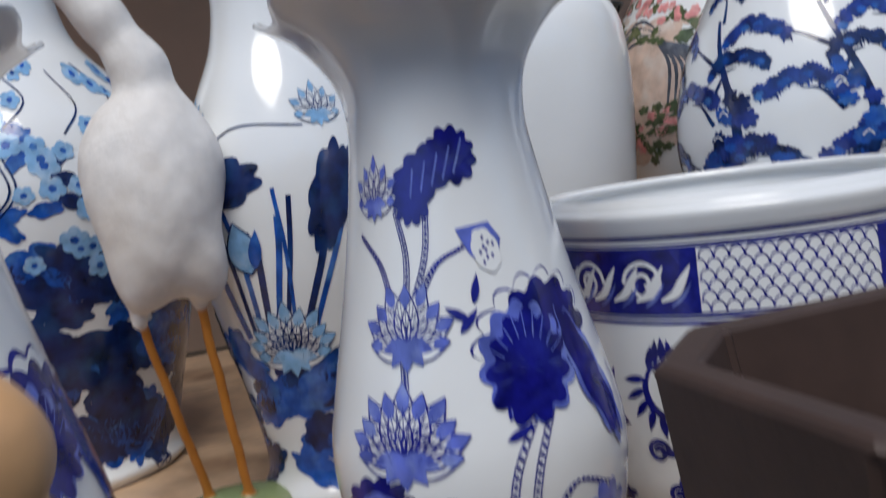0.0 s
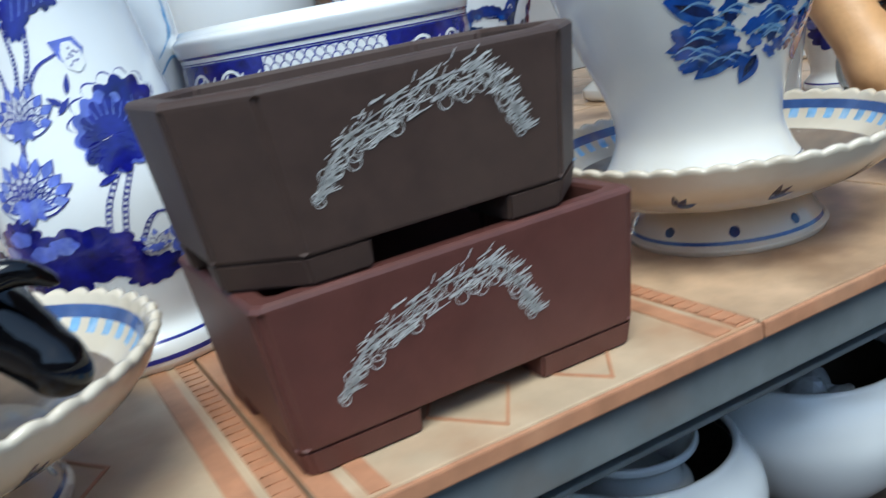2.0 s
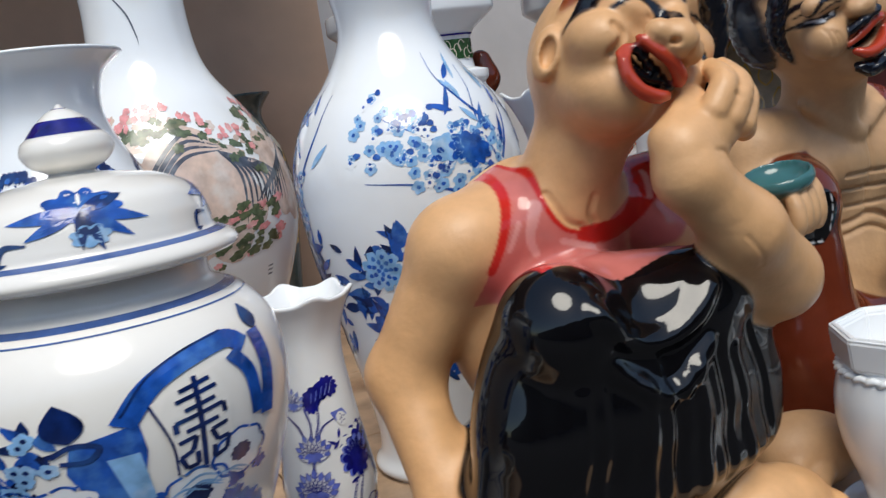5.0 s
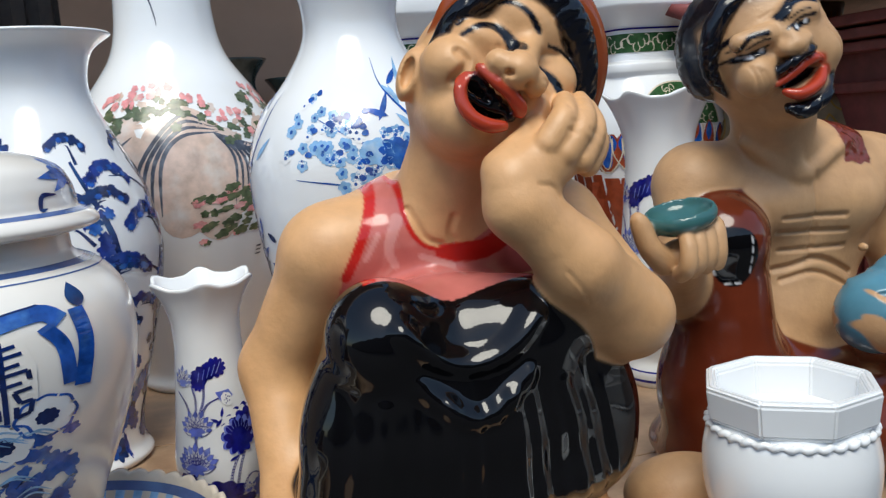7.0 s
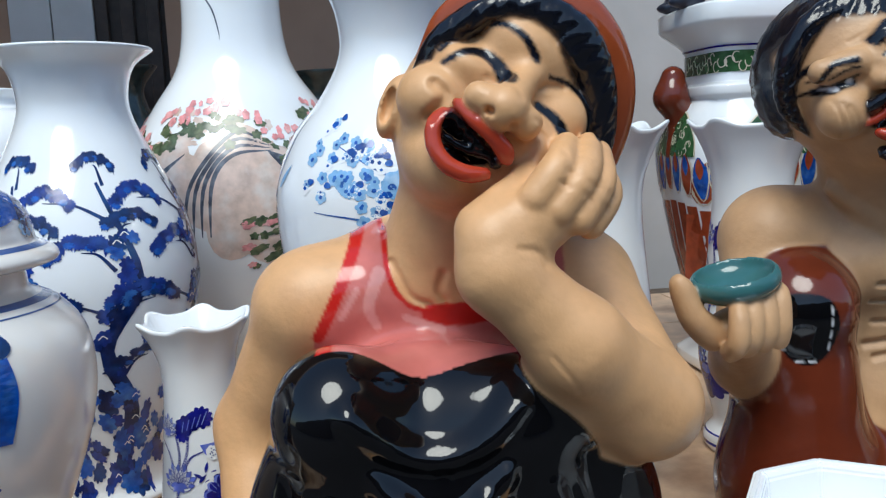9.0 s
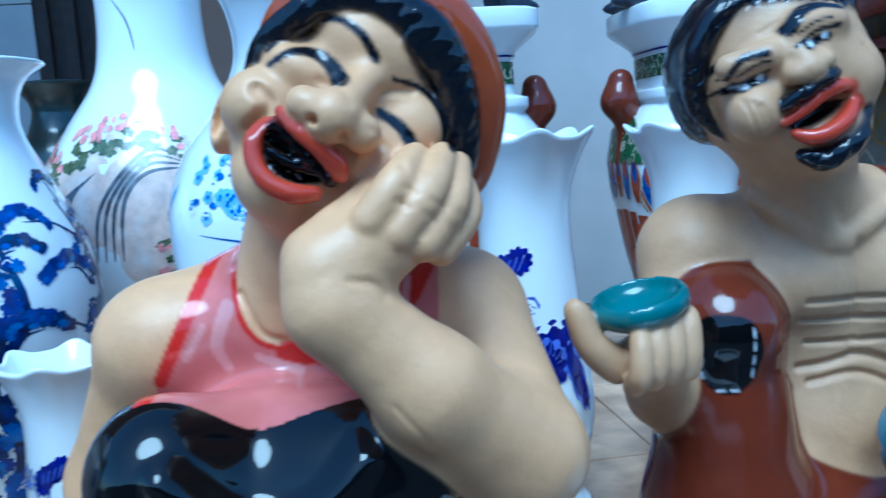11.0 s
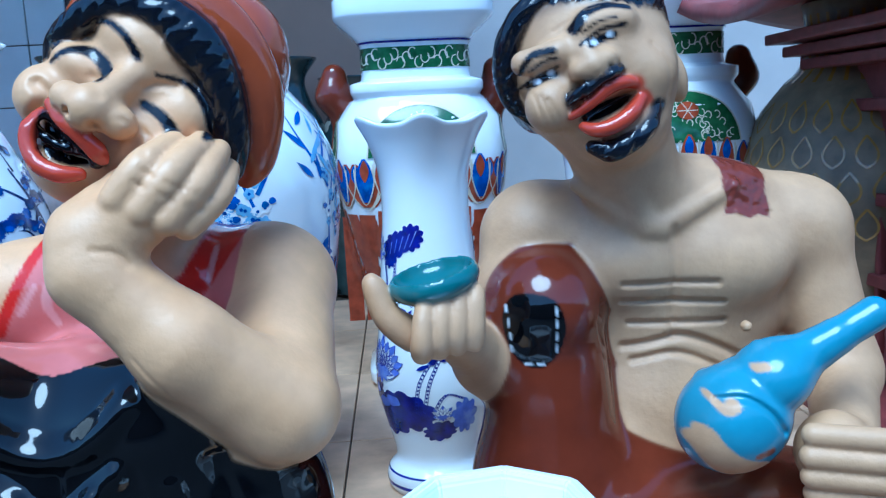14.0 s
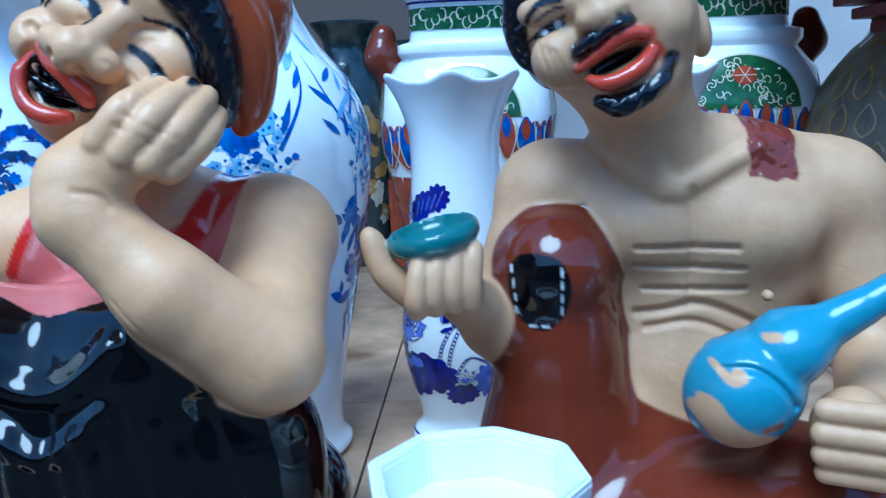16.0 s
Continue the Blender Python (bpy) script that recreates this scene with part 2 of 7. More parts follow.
def lathe(name, prof, material, parent, label="", seg=96, rim=None, fine=7, wall=0.006, floor=0.03):
    """A thrown pot with its inside; rim(angle, how far up the lip) bends the lip."""
    o = curve_through(prof, fine)
    o[:, 0] = np.maximum(o[:, 0], 0.001)
    top = o[-1]
    lip = np.array([[top[0] - wall * 0.2, top[1] + wall * 0.45], [top[0] - wall * 0.8, top[1] + wall * 0.4]])
    inner = o[::-1][::2].copy()
    inner[:, 0] = np.maximum(inner[:, 0] - wall, 0.001)
    inner = inner[inner[:, 1] > o[0, 1] + floor]
    full = np.vstack([[[0.001, o[0, 1] + 0.001]], o, lip, inner, [[0.001, inner[-1, 1] - 0.002]]])
    z0, z1 = o[:, 1].min(), o[:, 1].max()
    a = np.linspace(0, 2 * np.pi, seg, endpoint=False)
    R = np.repeat(full[:, 0][:, None], seg, 1)
    Z = np.repeat(full[:, 1][:, None], seg, 1)
    if rim:
        up = np.clip((Z - (z1 - rim[1])) / rim[1], 0, 1)
        dr, dz = rim[0](a[None, :])
        R, Z = R + dr * up ** 1.5, Z + dz * up ** 2
    X, Y = R * np.sin(a), -R * np.cos(a)
    v = np.stack([X, Y, Z], -1).reshape(-1, 3)
    k = len(full)
    i, j = np.meshgrid(np.arange(k - 1), np.arange(seg), indexing="ij")
    f = np.stack([i * seg + j, i * seg + (j + 1) % seg, (i + 1) * seg + (j + 1) % seg, (i + 1) * seg + j], -1).reshape(-1, 4)
    ob = mesh_ob(name, v, f, material, parent, label)
    return ob, o


class Paint:
    """Brushwork laid on a thrown surface: shapes in metres along the surface (u) and up (z)."""

    def __init__(self, prof, ref, face=0.0, lift=0.0005):
        self.prof, self.ref, self.face, self.lift = prof, ref, face, lift
        self.tris, self.rise = {}, 0.0

    def poly(self, pts, m, up=0):
        p = np.array(pts, float) + (0, self.rise)
        c = p.mean(0)
        t = self.tris.setdefault(m, [])
        for a, b in zip(p, np.roll(p, -1, 0)):
            t.append((c, a, b, up))

    def stroke(self, pts, w, m, up=0, taper=False):
        p = (curve_through(pts, 5) if len(pts) > 2 else np.array(pts, float)) + (0, self.rise)
        d = np.gradient(p, axis=0)
        n = np.stack([-d[:, 1], d[:, 0]], 1) / np.maximum(np.hypot(*d.T), 1e-9)[:, None]
        ww = (w * (np.linspace(1, 0.15, len(p)) if taper is True else np.sin(np.linspace(0.25, np.pi - 0.1, len(p))) if taper else np.ones(len(p))))[:, None] / 2
        l, r = p + n * ww, p - n * ww
        t = self.tris.setdefault(m, [])
        for i in range(len(p) - 1):
            t.append((l[i], r[i], r[i + 1], up))
            t.append((l[i], r[i + 1], l[i + 1], up))

    def ring(self, z, w, m, up=0):
        n = 96
        for a in range(n):
            u0, u1 = [2 * np.pi * self.ref * (k / n - 0.5) for k in (a, a + 1)]
            t = self.tris.setdefault(m, [])
            t.append(((u0, z), (u1, z), (u1, z + w), up))
            t.append(((u0, z), (u1, z + w), (u0, z + w), up))

    def blob(self, u, z, ru, rz, m, lobes=7, depth=0.15, turn=0.0, up=0, rng=random):
        a = np.linspace(0, 2 * np.pi, lobes * 6, endpoint=False)
        ph = rng.uniform(0, 6)
        r = 1 + depth * np.abs(np.sin(a * lobes / 2 + ph)) - depth * 0.5 + 0.05 * np.sin(2 * a + ph)
        x, y = ru * r * np.cos(a), rz * r * np.sin(a)
        c, s = np.cos(turn), np.sin(turn)
        self.poly(np.stack([u + x * c - y * s, z + x * s + y * c], 1), m, up)

    def leaf(self, u, z, length, width, turn, m, up=0):
        t = np.linspace(0, 1, 9)
        w = width / 2 * np.sin(np.pi * t ** 0.8)
        x = np.concatenate([t * length, (t * length)[::-1]])
        y = np.concatenate([w, -w[::-1]])
        c, s = np.cos(turn), np.sin(turn)
        self.poly(np.stack([u + x * c - y * s, z + x * s + y * c], 1), m, up)

    def outline(self, u, z, length, width, turn, m, w=0.0012, up=1):
        t = np.linspace(0, 1, 7)
        y = width / 2 * np.sin(np.pi * t ** 0.8)
        c, s = np.cos(turn), np.sin(turn)
        for sg in (1, -1):
            self.stroke(np.stack([u + t * length * c - sg * y * s, z + t * length * s + sg * y * c], 1), w, m, up)

    def lotus(self, u, z, r, fill, line, n=9, up=1):
        for k in range(n):
            a = np.pi * (0.02 + 0.96 * k / (n - 1))
            L = r * (0.75 + 0.25 * np.sin(a) + 0.10 * (k % 2))
            self.leaf(u, z, L, r * 0.48, a, PORC, up)
            self.outline(u, z, L, r * 0.48, a, line, r * 0.030, up + 1)
            self.leaf(u + 0.62 * L * np.cos(a), z + 0.62 * L * np.sin(a), L * 0.38, r * 0.20, a, fill, up + 2)
            for q in (-0.10, 0.0, 0.10):
                self.stroke([(u + 0.25 * L * np.cos(a + q), z + 0.25 * L * np.sin(a + q)), (u + 0.7 * L * np.cos(a + q * 1.4), z + 0.7 * L * np.sin(a + q * 1.4))], r * 0.014, line, up + 2)
        for k in range(5):
            a = np.pi * (1.1 + 0.8 * k / 4)
            self.leaf(u, z + r * 0.1, r * 0.5, r * 0.26, a, fill, up + 2)

    def blossom(self, u, z, r, fill, line, up=1):
        for k in range(5):
            a = k * 2 * np.pi / 5 + u * 40
            self.blob(u + 0.55 * r * np.cos(a), z + 0.55 * r * np.sin(a), r * 0.45, r * 0.45, fill, 3, 0.1, a, up)
        self.blob(u, z, r * 0.28, r * 0.28, line, 5, 0.2, 0, up + 1)

    def done(self, name, parent, label=""):
        P = self.prof
        k = np.argsort(P[:, 1], kind="stable")
        V, F, I, mats = [], [], [], list(self.tris)
        for mi, m in enumerate(mats):
            todo = [(np.array(a, float), np.array(b, float), np.array(c, float), up) for a, b, c, up in self.tris[m]]
            while todo:
                a, b, c, up = todo.pop()
                L = [np.hypot(*(a - b)), np.hypot(*(b - c)), np.hypot(*(c - a))]
                e = int(np.argmax(L))
                if L[e] > 0.013:
                    if e == 0:
                        q = (a + b) / 2
                        todo += [(a, q, c, up), (q, b, c, up)]
                    elif e == 1:
                        q = (b + c) / 2
                        todo += [(a, b, q, up), (a, q, c, up)]
                    else:
                        q = (c + a) / 2
                        todo += [(a, b, q, up), (q, b, c, up)]
                    continue
                if (b[0] - a[0]) * (c[1] - a[1]) - (b[1] - a[1]) * (c[0] - a[0]) < 0:
                    b, c = c, b
                n = len(V)
                V += [(*a, up), (*b, up), (*c, up)]
                F.append((n, n + 1, n + 2))
                I.append(mi)
        V = np.array(V)
        zz = np.clip(V[:, 1], P[:, 1].min(), P[:, 1].max())
        r0 = np.interp(zz, P[k, 1], P[k, 0])
        r = r0 + self.lift + 0.00022 * V[:, 2]
        ph = V[:, 0] / self.ref + self.face
        pts = np.stack([r * np.sin(ph), -r * np.cos(ph), zz], 1)
        return mesh_ob(name, pts, F, mats, parent, label, I)


def sculpt(name, prims, paints, mats, res, pad=0.03, blend=0.012, parent=None, dents=(), rough=0.0, rough_on=None):
    """One closed mesh from rounded limbs and lumps run into each other.
    prims: ("e", centre, radii, turn, material[, blend]) or ("c", a, b, ra, rb, material[, blend]);
    paints: ("p", line, width at start and end, y from, y to, glaze) or ("g", outline, y from, y to, glaze) seen from the front;
    dents: grooves or, with minus, folds pressed along y."""
    lo, hi = np.full(3, 1e9), np.full(3, -1e9)
    for p in prims:
        if p[0] == "e":
            c, r = np.array(p[1]), max(p[2])
            lo, hi = np.minimum(lo, c - r), np.maximum(hi, c + r)
        else:
            for q, r in ((p[1], p[3]), (p[2], p[4])):
                lo, hi = np.minimum(lo, np.array(q) - r), np.maximum(hi, np.array(q) + r)
    lo, hi = lo - pad, hi + pad
    n = np.ceil((hi - lo) / res).astype(int) + 1
    ax = [lo[i] + res * np.arange(n[i]) for i in range(3)]

    def dist(p, X, Y, Z):
        if p[0] == "e":
            r = np.array(p[2])
            M = np.array(Euler([radians(v) for v in p[3]]).to_matrix())
            d = [X - p[1][0], Y - p[1][1], Z - p[1][2]]
            q = [sum(M[j, i] * d[j] for j in range(3)) / r[i] for i in range(3)]
            k0 = np.sqrt(q[0] ** 2 + q[1] ** 2 + q[2] ** 2)
            k1 = np.sqrt((q[0] / r[0]) ** 2 + (q[1] / r[1]) ** 2 + (q[2] / r[2]) ** 2)
            return k0 * (k0 - 1) / np.maximum(k1, 1e-6)
        a, b = np.array(p[1]), np.array(p[2])
        ba = b - a
        L = float(ba @ ba)
        h = np.clip(((X - a[0]) * ba[0] + (Y - a[1]) * ba[1] + (Z - a[2]) * ba[2]) / L, 0, 1)
        return np.sqrt((X - a[0] - h * ba[0]) ** 2 + (Y - a[1] - h * ba[1]) ** 2 + (Z - a[2] - h * ba[2]) ** 2) - (p[3] + (p[4] - p[3]) * h)

    f = np.full(n, 1.0, np.float32)
    for p in prims:
        cut = False
        k = blend
        extra = p[5:] if p[0] == "e" else p[6:]
        for x in extra:
            if x == "cut":
                cut = True
            else:
                k = x
        if p[0] == "e":
            c, r = np.array(p[1]), max(p[2])
            l, h = c - r, c + r
        else:
            r = max(p[3], p[4])
            l, h = np.minimum(p[1], p[2]) - r, np.maximum(p[1], p[2]) + r
        s = [slice(max(0, int((l[i] - 0.03 - lo[i]) / res)), min(n[i], int((h[i] + 0.03 - lo[i]) / res) + 2)) for i in range(3)]
        X, Y, Z = np.meshgrid(ax[0][s[0]], ax[1][s[1]], ax[2][s[2]], indexing="ij", sparse=True)
        d = dist(p, X, Y, Z).astype(np.float32)
        g = f[s[0], s[1], s[2]]
        if cut:
            d = -d
            hh = np.clip(0.5 - 0.5 * (g - d) / k, 0, 1)
            f[s[0], s[1], s[2]] = g + (d - g) * hh + k * hh * (1 - hh)
        else:
            hh = np.clip(0.5 + 0.5 * (g - d) / k, 0, 1)
            f[s[0], s[1], s[2]] = g + (d - g) * hh - k * hh * (1 - hh)
    neg = f < 0
    corners = [(i, j, k) for i in (0, 1) for j in (0, 1) for k in (0, 1)]
    m = tuple(v - 1 for v in n)
    cnt = sum(neg[i:i + m[0], j:j + m[1], k:k + m[2]].astype(np.int8) for i, j, k in corners)
    act = (cnt > 0) & (cnt < 8)
    ids = np.full(m, -1, np.int64)
    cells = np.argwhere(act)
    ids[act] = np.arange(len(cells))
    acc, num = np.zeros((len(cells), 3)), np.zeros(len(cells))
    val = {c: f[cells[:, 0] + c[0], cells[:, 1] + c[1], cells[:, 2] + c[2]] for c in corners}
    for a in corners:
        for b in corners:
            if sum(abs(np.array(a) - np.array(b))) == 1 and a < b:
                va, vb = val[a], val[b]
                x = (va < 0) != (vb < 0)
                t = np.where(x, va / np.where(x, va - vb, 1), 0)[:, None]
                acc += np.where(x[:, None], np.array(a) + t * (np.array(b) - np.array(a)), 0)
                num += x
    V = lo + res * (cells + acc / num[:, None])
    Q = []
    for d in range(3):
        e = [slice(1, None)] * 3
        sl = [slice(1, m[i]) for i in range(3)]
        sl[d] = slice(0, m[d])
        sh = list(sl)
        sh[d] = slice(1, m[d] + 1)
        A, B = neg[tuple(sl)], neg[tuple(sh)]
        for flip in (False, True):
            w = np.argwhere((A & ~B) if not flip else (~A & B))
            if not len(w):
                continue
            off = np.array([1, 1, 1])
            off[d] = 0
            w = w + off
            u, v = [(1, 2), (2, 0), (0, 1)][d]
            eu, ev = np.eye(3, dtype=int)[u], np.eye(3, dtype=int)[v]
            q = np.stack([ids[tuple((w - o).T)] for o in (eu + ev, ev, 0 * eu, eu)], 1)
            Q.append(q[:, ::-1] if flip else q)
    Q = np.vstack(Q)
    Q = Q[(Q >= 0).all(1)]
    for kind, pts, r, depth, y0, y1 in dents:
        pts = curve_through(pts, 4) if len(pts) > 2 else np.array(pts, float)
        near = np.flatnonzero((V[:, 0] > pts[:, 0].min() - r) & (V[:, 0] < pts[:, 0].max() + r) & (V[:, 2] > pts[:, 1].min() - r) & (V[:, 2] < pts[:, 1].max() + r) & (V[:, 1] > y0) & (V[:, 1] < y1))
        if len(near):
            d = np.min([flat_dist(V[near], a, c) for a, c in zip(pts[:-1], pts[1:])], axis=0)
            V[near, 1] += depth * np.maximum(1 - (d / r) ** 2, 0) ** 2
    if rough:
        for f1 in (70, 160):
            V = V + rough * 70 / f1 * np.stack([np.sin(f1 * V[:, 1] + 2 * np.sin(f1 * 0.6 * V[:, 2])), np.sin(f1 * V[:, 2] + 2 * np.sin(f1 * 0.7 * V[:, 0])), np.sin(f1 * V[:, 0] + 2 * np.sin(f1 * 0.5 * V[:, 1]))], 1)
    soft = 0.0009
    dd = np.stack([dist(p, *V.T.astype(np.float32)).astype(np.float32) for p in prims if "cut" not in p], 1)
    which = np.array([p[4] if p[0] == "e" else p[5] for p in prims if "cut" not in p])
    for g, amp in (rough_on or {}).items():
        near = which[dd.argmin(1)] == g
        A, B = V[near, 0] - V[near, 2], V[near, 0] + V[near, 2]
        V[near, 1] += amp * (np.sin(330 * A + 3 * np.sin(60 * B)) + 0.7 * np.sin(610 * A + 150 * B + 2 * np.sin(90 * B)))
        V[near, 2] += amp * 0.6 * np.sin(290 * V[near, 0] + 2 * np.sin(170 * V[near, 1]))
    w = np.exp(-(dd - dd.min(1, keepdims=True)) / soft)
    tab = np.array([(*c, g) for c, g in mats])
    col = (w @ tab[which]) / w.sum(1, keepdims=True)
    for p in paints:
        line = p[0] == "p"
        pts = (curve_through(p[1], 5) if len(p[1]) > 2 else np.array(p[1], float)) if line else np.array(p[1], float)
        y0, y1, m = p[4:7] if line else p[2:5]
        e = 2 * soft + (max(p[2], p[3]) if line else 0)
        near = np.flatnonzero((V[:, 0] > pts[:, 0].min() - e) & (V[:, 0] < pts[:, 0].max() + e) & (V[:, 2] > pts[:, 1].min() - e) & (V[:, 2] < pts[:, 1].max() + e) & (V[:, 1] > y0) & (V[:, 1] < y1))
        if not len(near):
            continue
        U = V[near]
        if line:
            rr = np.linspace(p[2], p[3], len(pts))
            d = np.min([flat_dist(U, a, c) - (ra + rb) / 2 for a, c, ra, rb in zip(pts[:-1], pts[1:], rr[:-1], rr[1:])], axis=0)
        else:
            for _ in range(p[5] if len(p) > 5 else 0):
                nx = np.roll(pts, -1, 0)
                pts = np.stack([0.75 * pts + 0.25 * nx, 0.25 * pts + 0.75 * nx], 1).reshape(-1, 2)
            nxt = np.roll(pts, -1, 0)
            d = np.min([flat_dist(U, a, c) for a, c in zip(pts, nxt)], axis=0)
            ins = np.zeros(len(U), bool)
            for a, c in zip(pts, nxt):
                if a[1] != c[1]:
                    ins ^= ((a[1] > U[:, 2]) != (c[1] > U[:, 2])) & (U[:, 0] < (c[0] - a[0]) * (U[:, 2] - a[1]) / (c[1] - a[1]) + a[0])
            d = np.where(ins, -d, d)
        k = np.clip(0.5 - d / (2 * soft), 0, 1)[:, None]
        col[near] += (tab[m] - col[near]) * k
    ob = mesh_ob(name, V, Q, GLAZED, parent)
    at = ob.data.color_attributes.new("glaze", "FLOAT_COLOR", "POINT")
    at.data.foreach_set("color", col.astype(np.float32).ravel())
    return ob


def flat_dist(V, a, c):
    """How far points lie from the line a to c, seen from the front."""
    d = np.array(c) - np.array(a)
    h = np.clip(((V[:, 0] - a[0]) * d[0] + (V[:, 2] - a[1]) * d[1]) / max(float(d @ d), 1e-9), 0, 1)
    return np.hypot(V[:, 0] - a[0] - h * d[0], V[:, 2] - a[1] - h * d[1])


def glazed_clay():
    """Painted and glazed clay: colour and gloss come from the brushed-on glaze."""
    m = mat("glazed_clay", (1, 1, 1), 0.4, vary=0.07, scale=45, stain=(0.80, 0.74, 0.68), stain_amount=0.6, stain_scale=14, bump=0.30, bump_scale=150)
    nt = m.node_tree
    b = nt.nodes["Principled BSDF"]
    at = nt.nodes.new("ShaderNodeVertexColor")
    at.layer_name = "glaze"
    mul = nt.nodes.new("ShaderNodeMix")
    mul.data_type, mul.blend_type = "RGBA", "MULTIPLY"
    mul.inputs["Factor"].default_value = 1.0
    src = b.inputs["Base Color"].links[0].from_socket
    nt.links.new(src, mul.inputs["A"])
    nt.links.new(at.outputs["Color"], mul.inputs["B"])
    nt.links.new(mul.outputs["Result"], b.inputs["Base Color"])
    nt.links.new(at.outputs["Alpha"], b.inputs["Roughness"])
    relief = nt.nodes.new("ShaderNodeMath")
    relief.operation = "MULTIPLY"
    relief.inputs[1].default_value = 0.6
    nt.links.new(at.outputs["Alpha"], relief.inputs[0])
    nt.links.new(relief.outputs["Value"], b.inputs["Normal"].links[0].from_node.inputs["Strength"])
    return m


GLAZED = glazed_clay()
G_SKIN_F, G_SKIN_M, G_BLACK, G_HAIR = ((0.68, 0.385, 0.18), 0.44), ((0.54, 0.32, 0.16), 0.50), ((0.003, 0.003, 0.004), 0.05), ((0.006, 0.007, 0.012), 0.18)
G_RED, G_BIB, G_SCARF, G_BROWN = ((0.43, 0.050, 0.022), 0.14), ((0.56, 0.165, 0.14), 0.1), ((0.34, 0.07, 0.02), 0.1), ((0.125, 0.024, 0.010), 0.1)
G_TEAL, G_GOURD, G_WHITE, G_RUST = ((0.045, 0.135, 0.14), 0.1), ((0.09, 0.245, 0.335), 0.12), ((0.75, 0.77, 0.8), 0.2), ((0.17, 0.036, 0.022), 0.18)
G_CRANE, G_ORANGE, G_MOSS, G_OCHRE, G_SLATE = ((0.82, 0.79, 0.76), 0.6), ((0.52, 0.20, 0.03), 0.4), ((0.23, 0.29, 0.14), 0.2), ((0.42, 0.24, 0.05), 0.25), ((0.026, 0.032, 0.055), 0.35)
G_PAGODA, G_BLUSH = ((0.18, 0.040, 0.037), 0.5), ((0.52, 0.02, 0.015), 0.1)

# ---- structure ----


def setting(name, boxes, material, label):
    bm = bmesh.new()
    for b in boxes:
        box(bm, *b)
    ob = part(name, bm, material, None)
    return tagged(ob, label, name.split("_")[0], kind="structure")


setting("ground", [(-60, -60, -0.1, 60, 60, 0.0)], ASPHALT, "dark asphalt ground in front of the pottery stall")
setting("wall_back_right", [(1.80, 2.50, 0, 6.0, 2.7, 3.0)], WALL_GREY, "pale grey painted wall behind the square vases")
setting("wall_back", [(0.72, 2.50, 0, 1.80, 2.7, 3.0)], WALL, "beige plaster wall behind the pottery")
setting("wall_back_left", [(-4.0, 2.50, 0, 0.24, 2.7, 3.0)], WALL, "beige plaster wall behind the pottery")
setting("wall_left", [(-4.2, 0.4, 0, -4.0, 2.7, 3.0)], WALL, "beige plaster side wall of the stall")
setting("wall_right", [(6.0, 0.4, 0, 6.2, 2.7, 3.0)], WALL, "beige plaster side wall of the stall")
# unseen wall, added to darken reflections and cut light from the low sky
setting("wall_street", [(-30, -5.3, 0, 30, -5.0, 2.9)], WOOD, "unseen dark wall added opposite the stall to block low sky")
# unseen ceiling, its edges placed to keep sky light off the back left
setting("ceiling", [(-4.2, 1.25, 2.35, 1.60, 2.7, 2.5)], WALL, "unseen plain ceiling added to shade the back left of the stall")

# tiled strip of wall and the dark door beside it
strip = setting("wall_tiled", [(0.24, 2.51, 0, 0.50, 2.7, 3.0)], GROUT, "white glazed tiles on the wall behind the vases")
for i in range(2):
    for k in range(14):
        bm = bmesh.new()
        box(bm, 0.242 + 0.13 * i, 2.496, 0.1 + 0.2 * k, 0.368 + 0.13 * i, 2.512, 0.297 + 0.2 * k, 0.003)
        part("tile", bm, WALL_TILE, strip)
door = setting("door_1", [(0.50, 2.53, 0, 0.72, 2.7, 3.0)], WOOD, "dark brown wooden door frame")
for x in (0.52, 0.60, 0.68):
    bm = bmesh.new()
    box(bm, x - 0.02, 2.505, 0, x + 0.02, 2.532, 3.0, 0.004)
    part("board", bm, WOOD, door)

# the shelf: steel frame, concrete bed and tiles
shelf = base("display_shelf", 1.2, 1.0, 0.0, label="long tiled display shelf on a grey painted steel frame", category="shelf")
OX, OY = -1.2, -1.0


def shelf_part(name, dims, m, bev=0.002, parent=shelf, label=""):
    bm = bmesh.new()
    x0, y0, z0, x1, y1, z1 = dims
    box(bm, x0 + OX, y0 + OY, z0, x1 + OX, y1 + OY, z1, bev)
    return part(name, bm, m, parent, label)


shelf_part("bed", (-1.5, 0.19, 0.60, 4.2, 2.3, 0.638), GROUT, label="dark cement bed under the tiles")
shelf_part("front_rail", (-1.5, 0.172, 0.585, 4.2, 0.188, 0.634), STEEL, label="grey painted steel front rail")
shelf_part("bottom_rail", (-1.5, 0.19, 0.560, 4.2, 0.24, 0.566), STEEL)
for x in (-1.4, 4.1):
    for y in (0.2, 2.2):
        shelf_part("leg", (x, y, 0, x + 0.045, y + 0.045, 0.60), STEEL)
shelf_part("lower_board", (-1.5, 0.26, 0.185, 4.2, 2.3, 0.215), WOOD, label="dark lower shelf board")
TS = 0.40
for i in range(-4, 10):
    x0 = 0.247 + TS * i
    for k in range(5):
        y0 = 0.165 + TS * k
        shelf_part("tile", (x0 + 0.0015, y0 + 0.0015 * (k > 0), 0.6385, x0 + TS - 0.0015, y0 + TS - 0.0015, SHELF), TILE if i >= 1 or k >= 1 else TILE_PALE)
    shelf_part("edge_strip", (x0 + 0.001, 0.160, 0.634, x0 + TS - 0.001, 0.1648, SHELF - 0.001), TILE_ORANGE, label="orange fired clay edge of the tile")
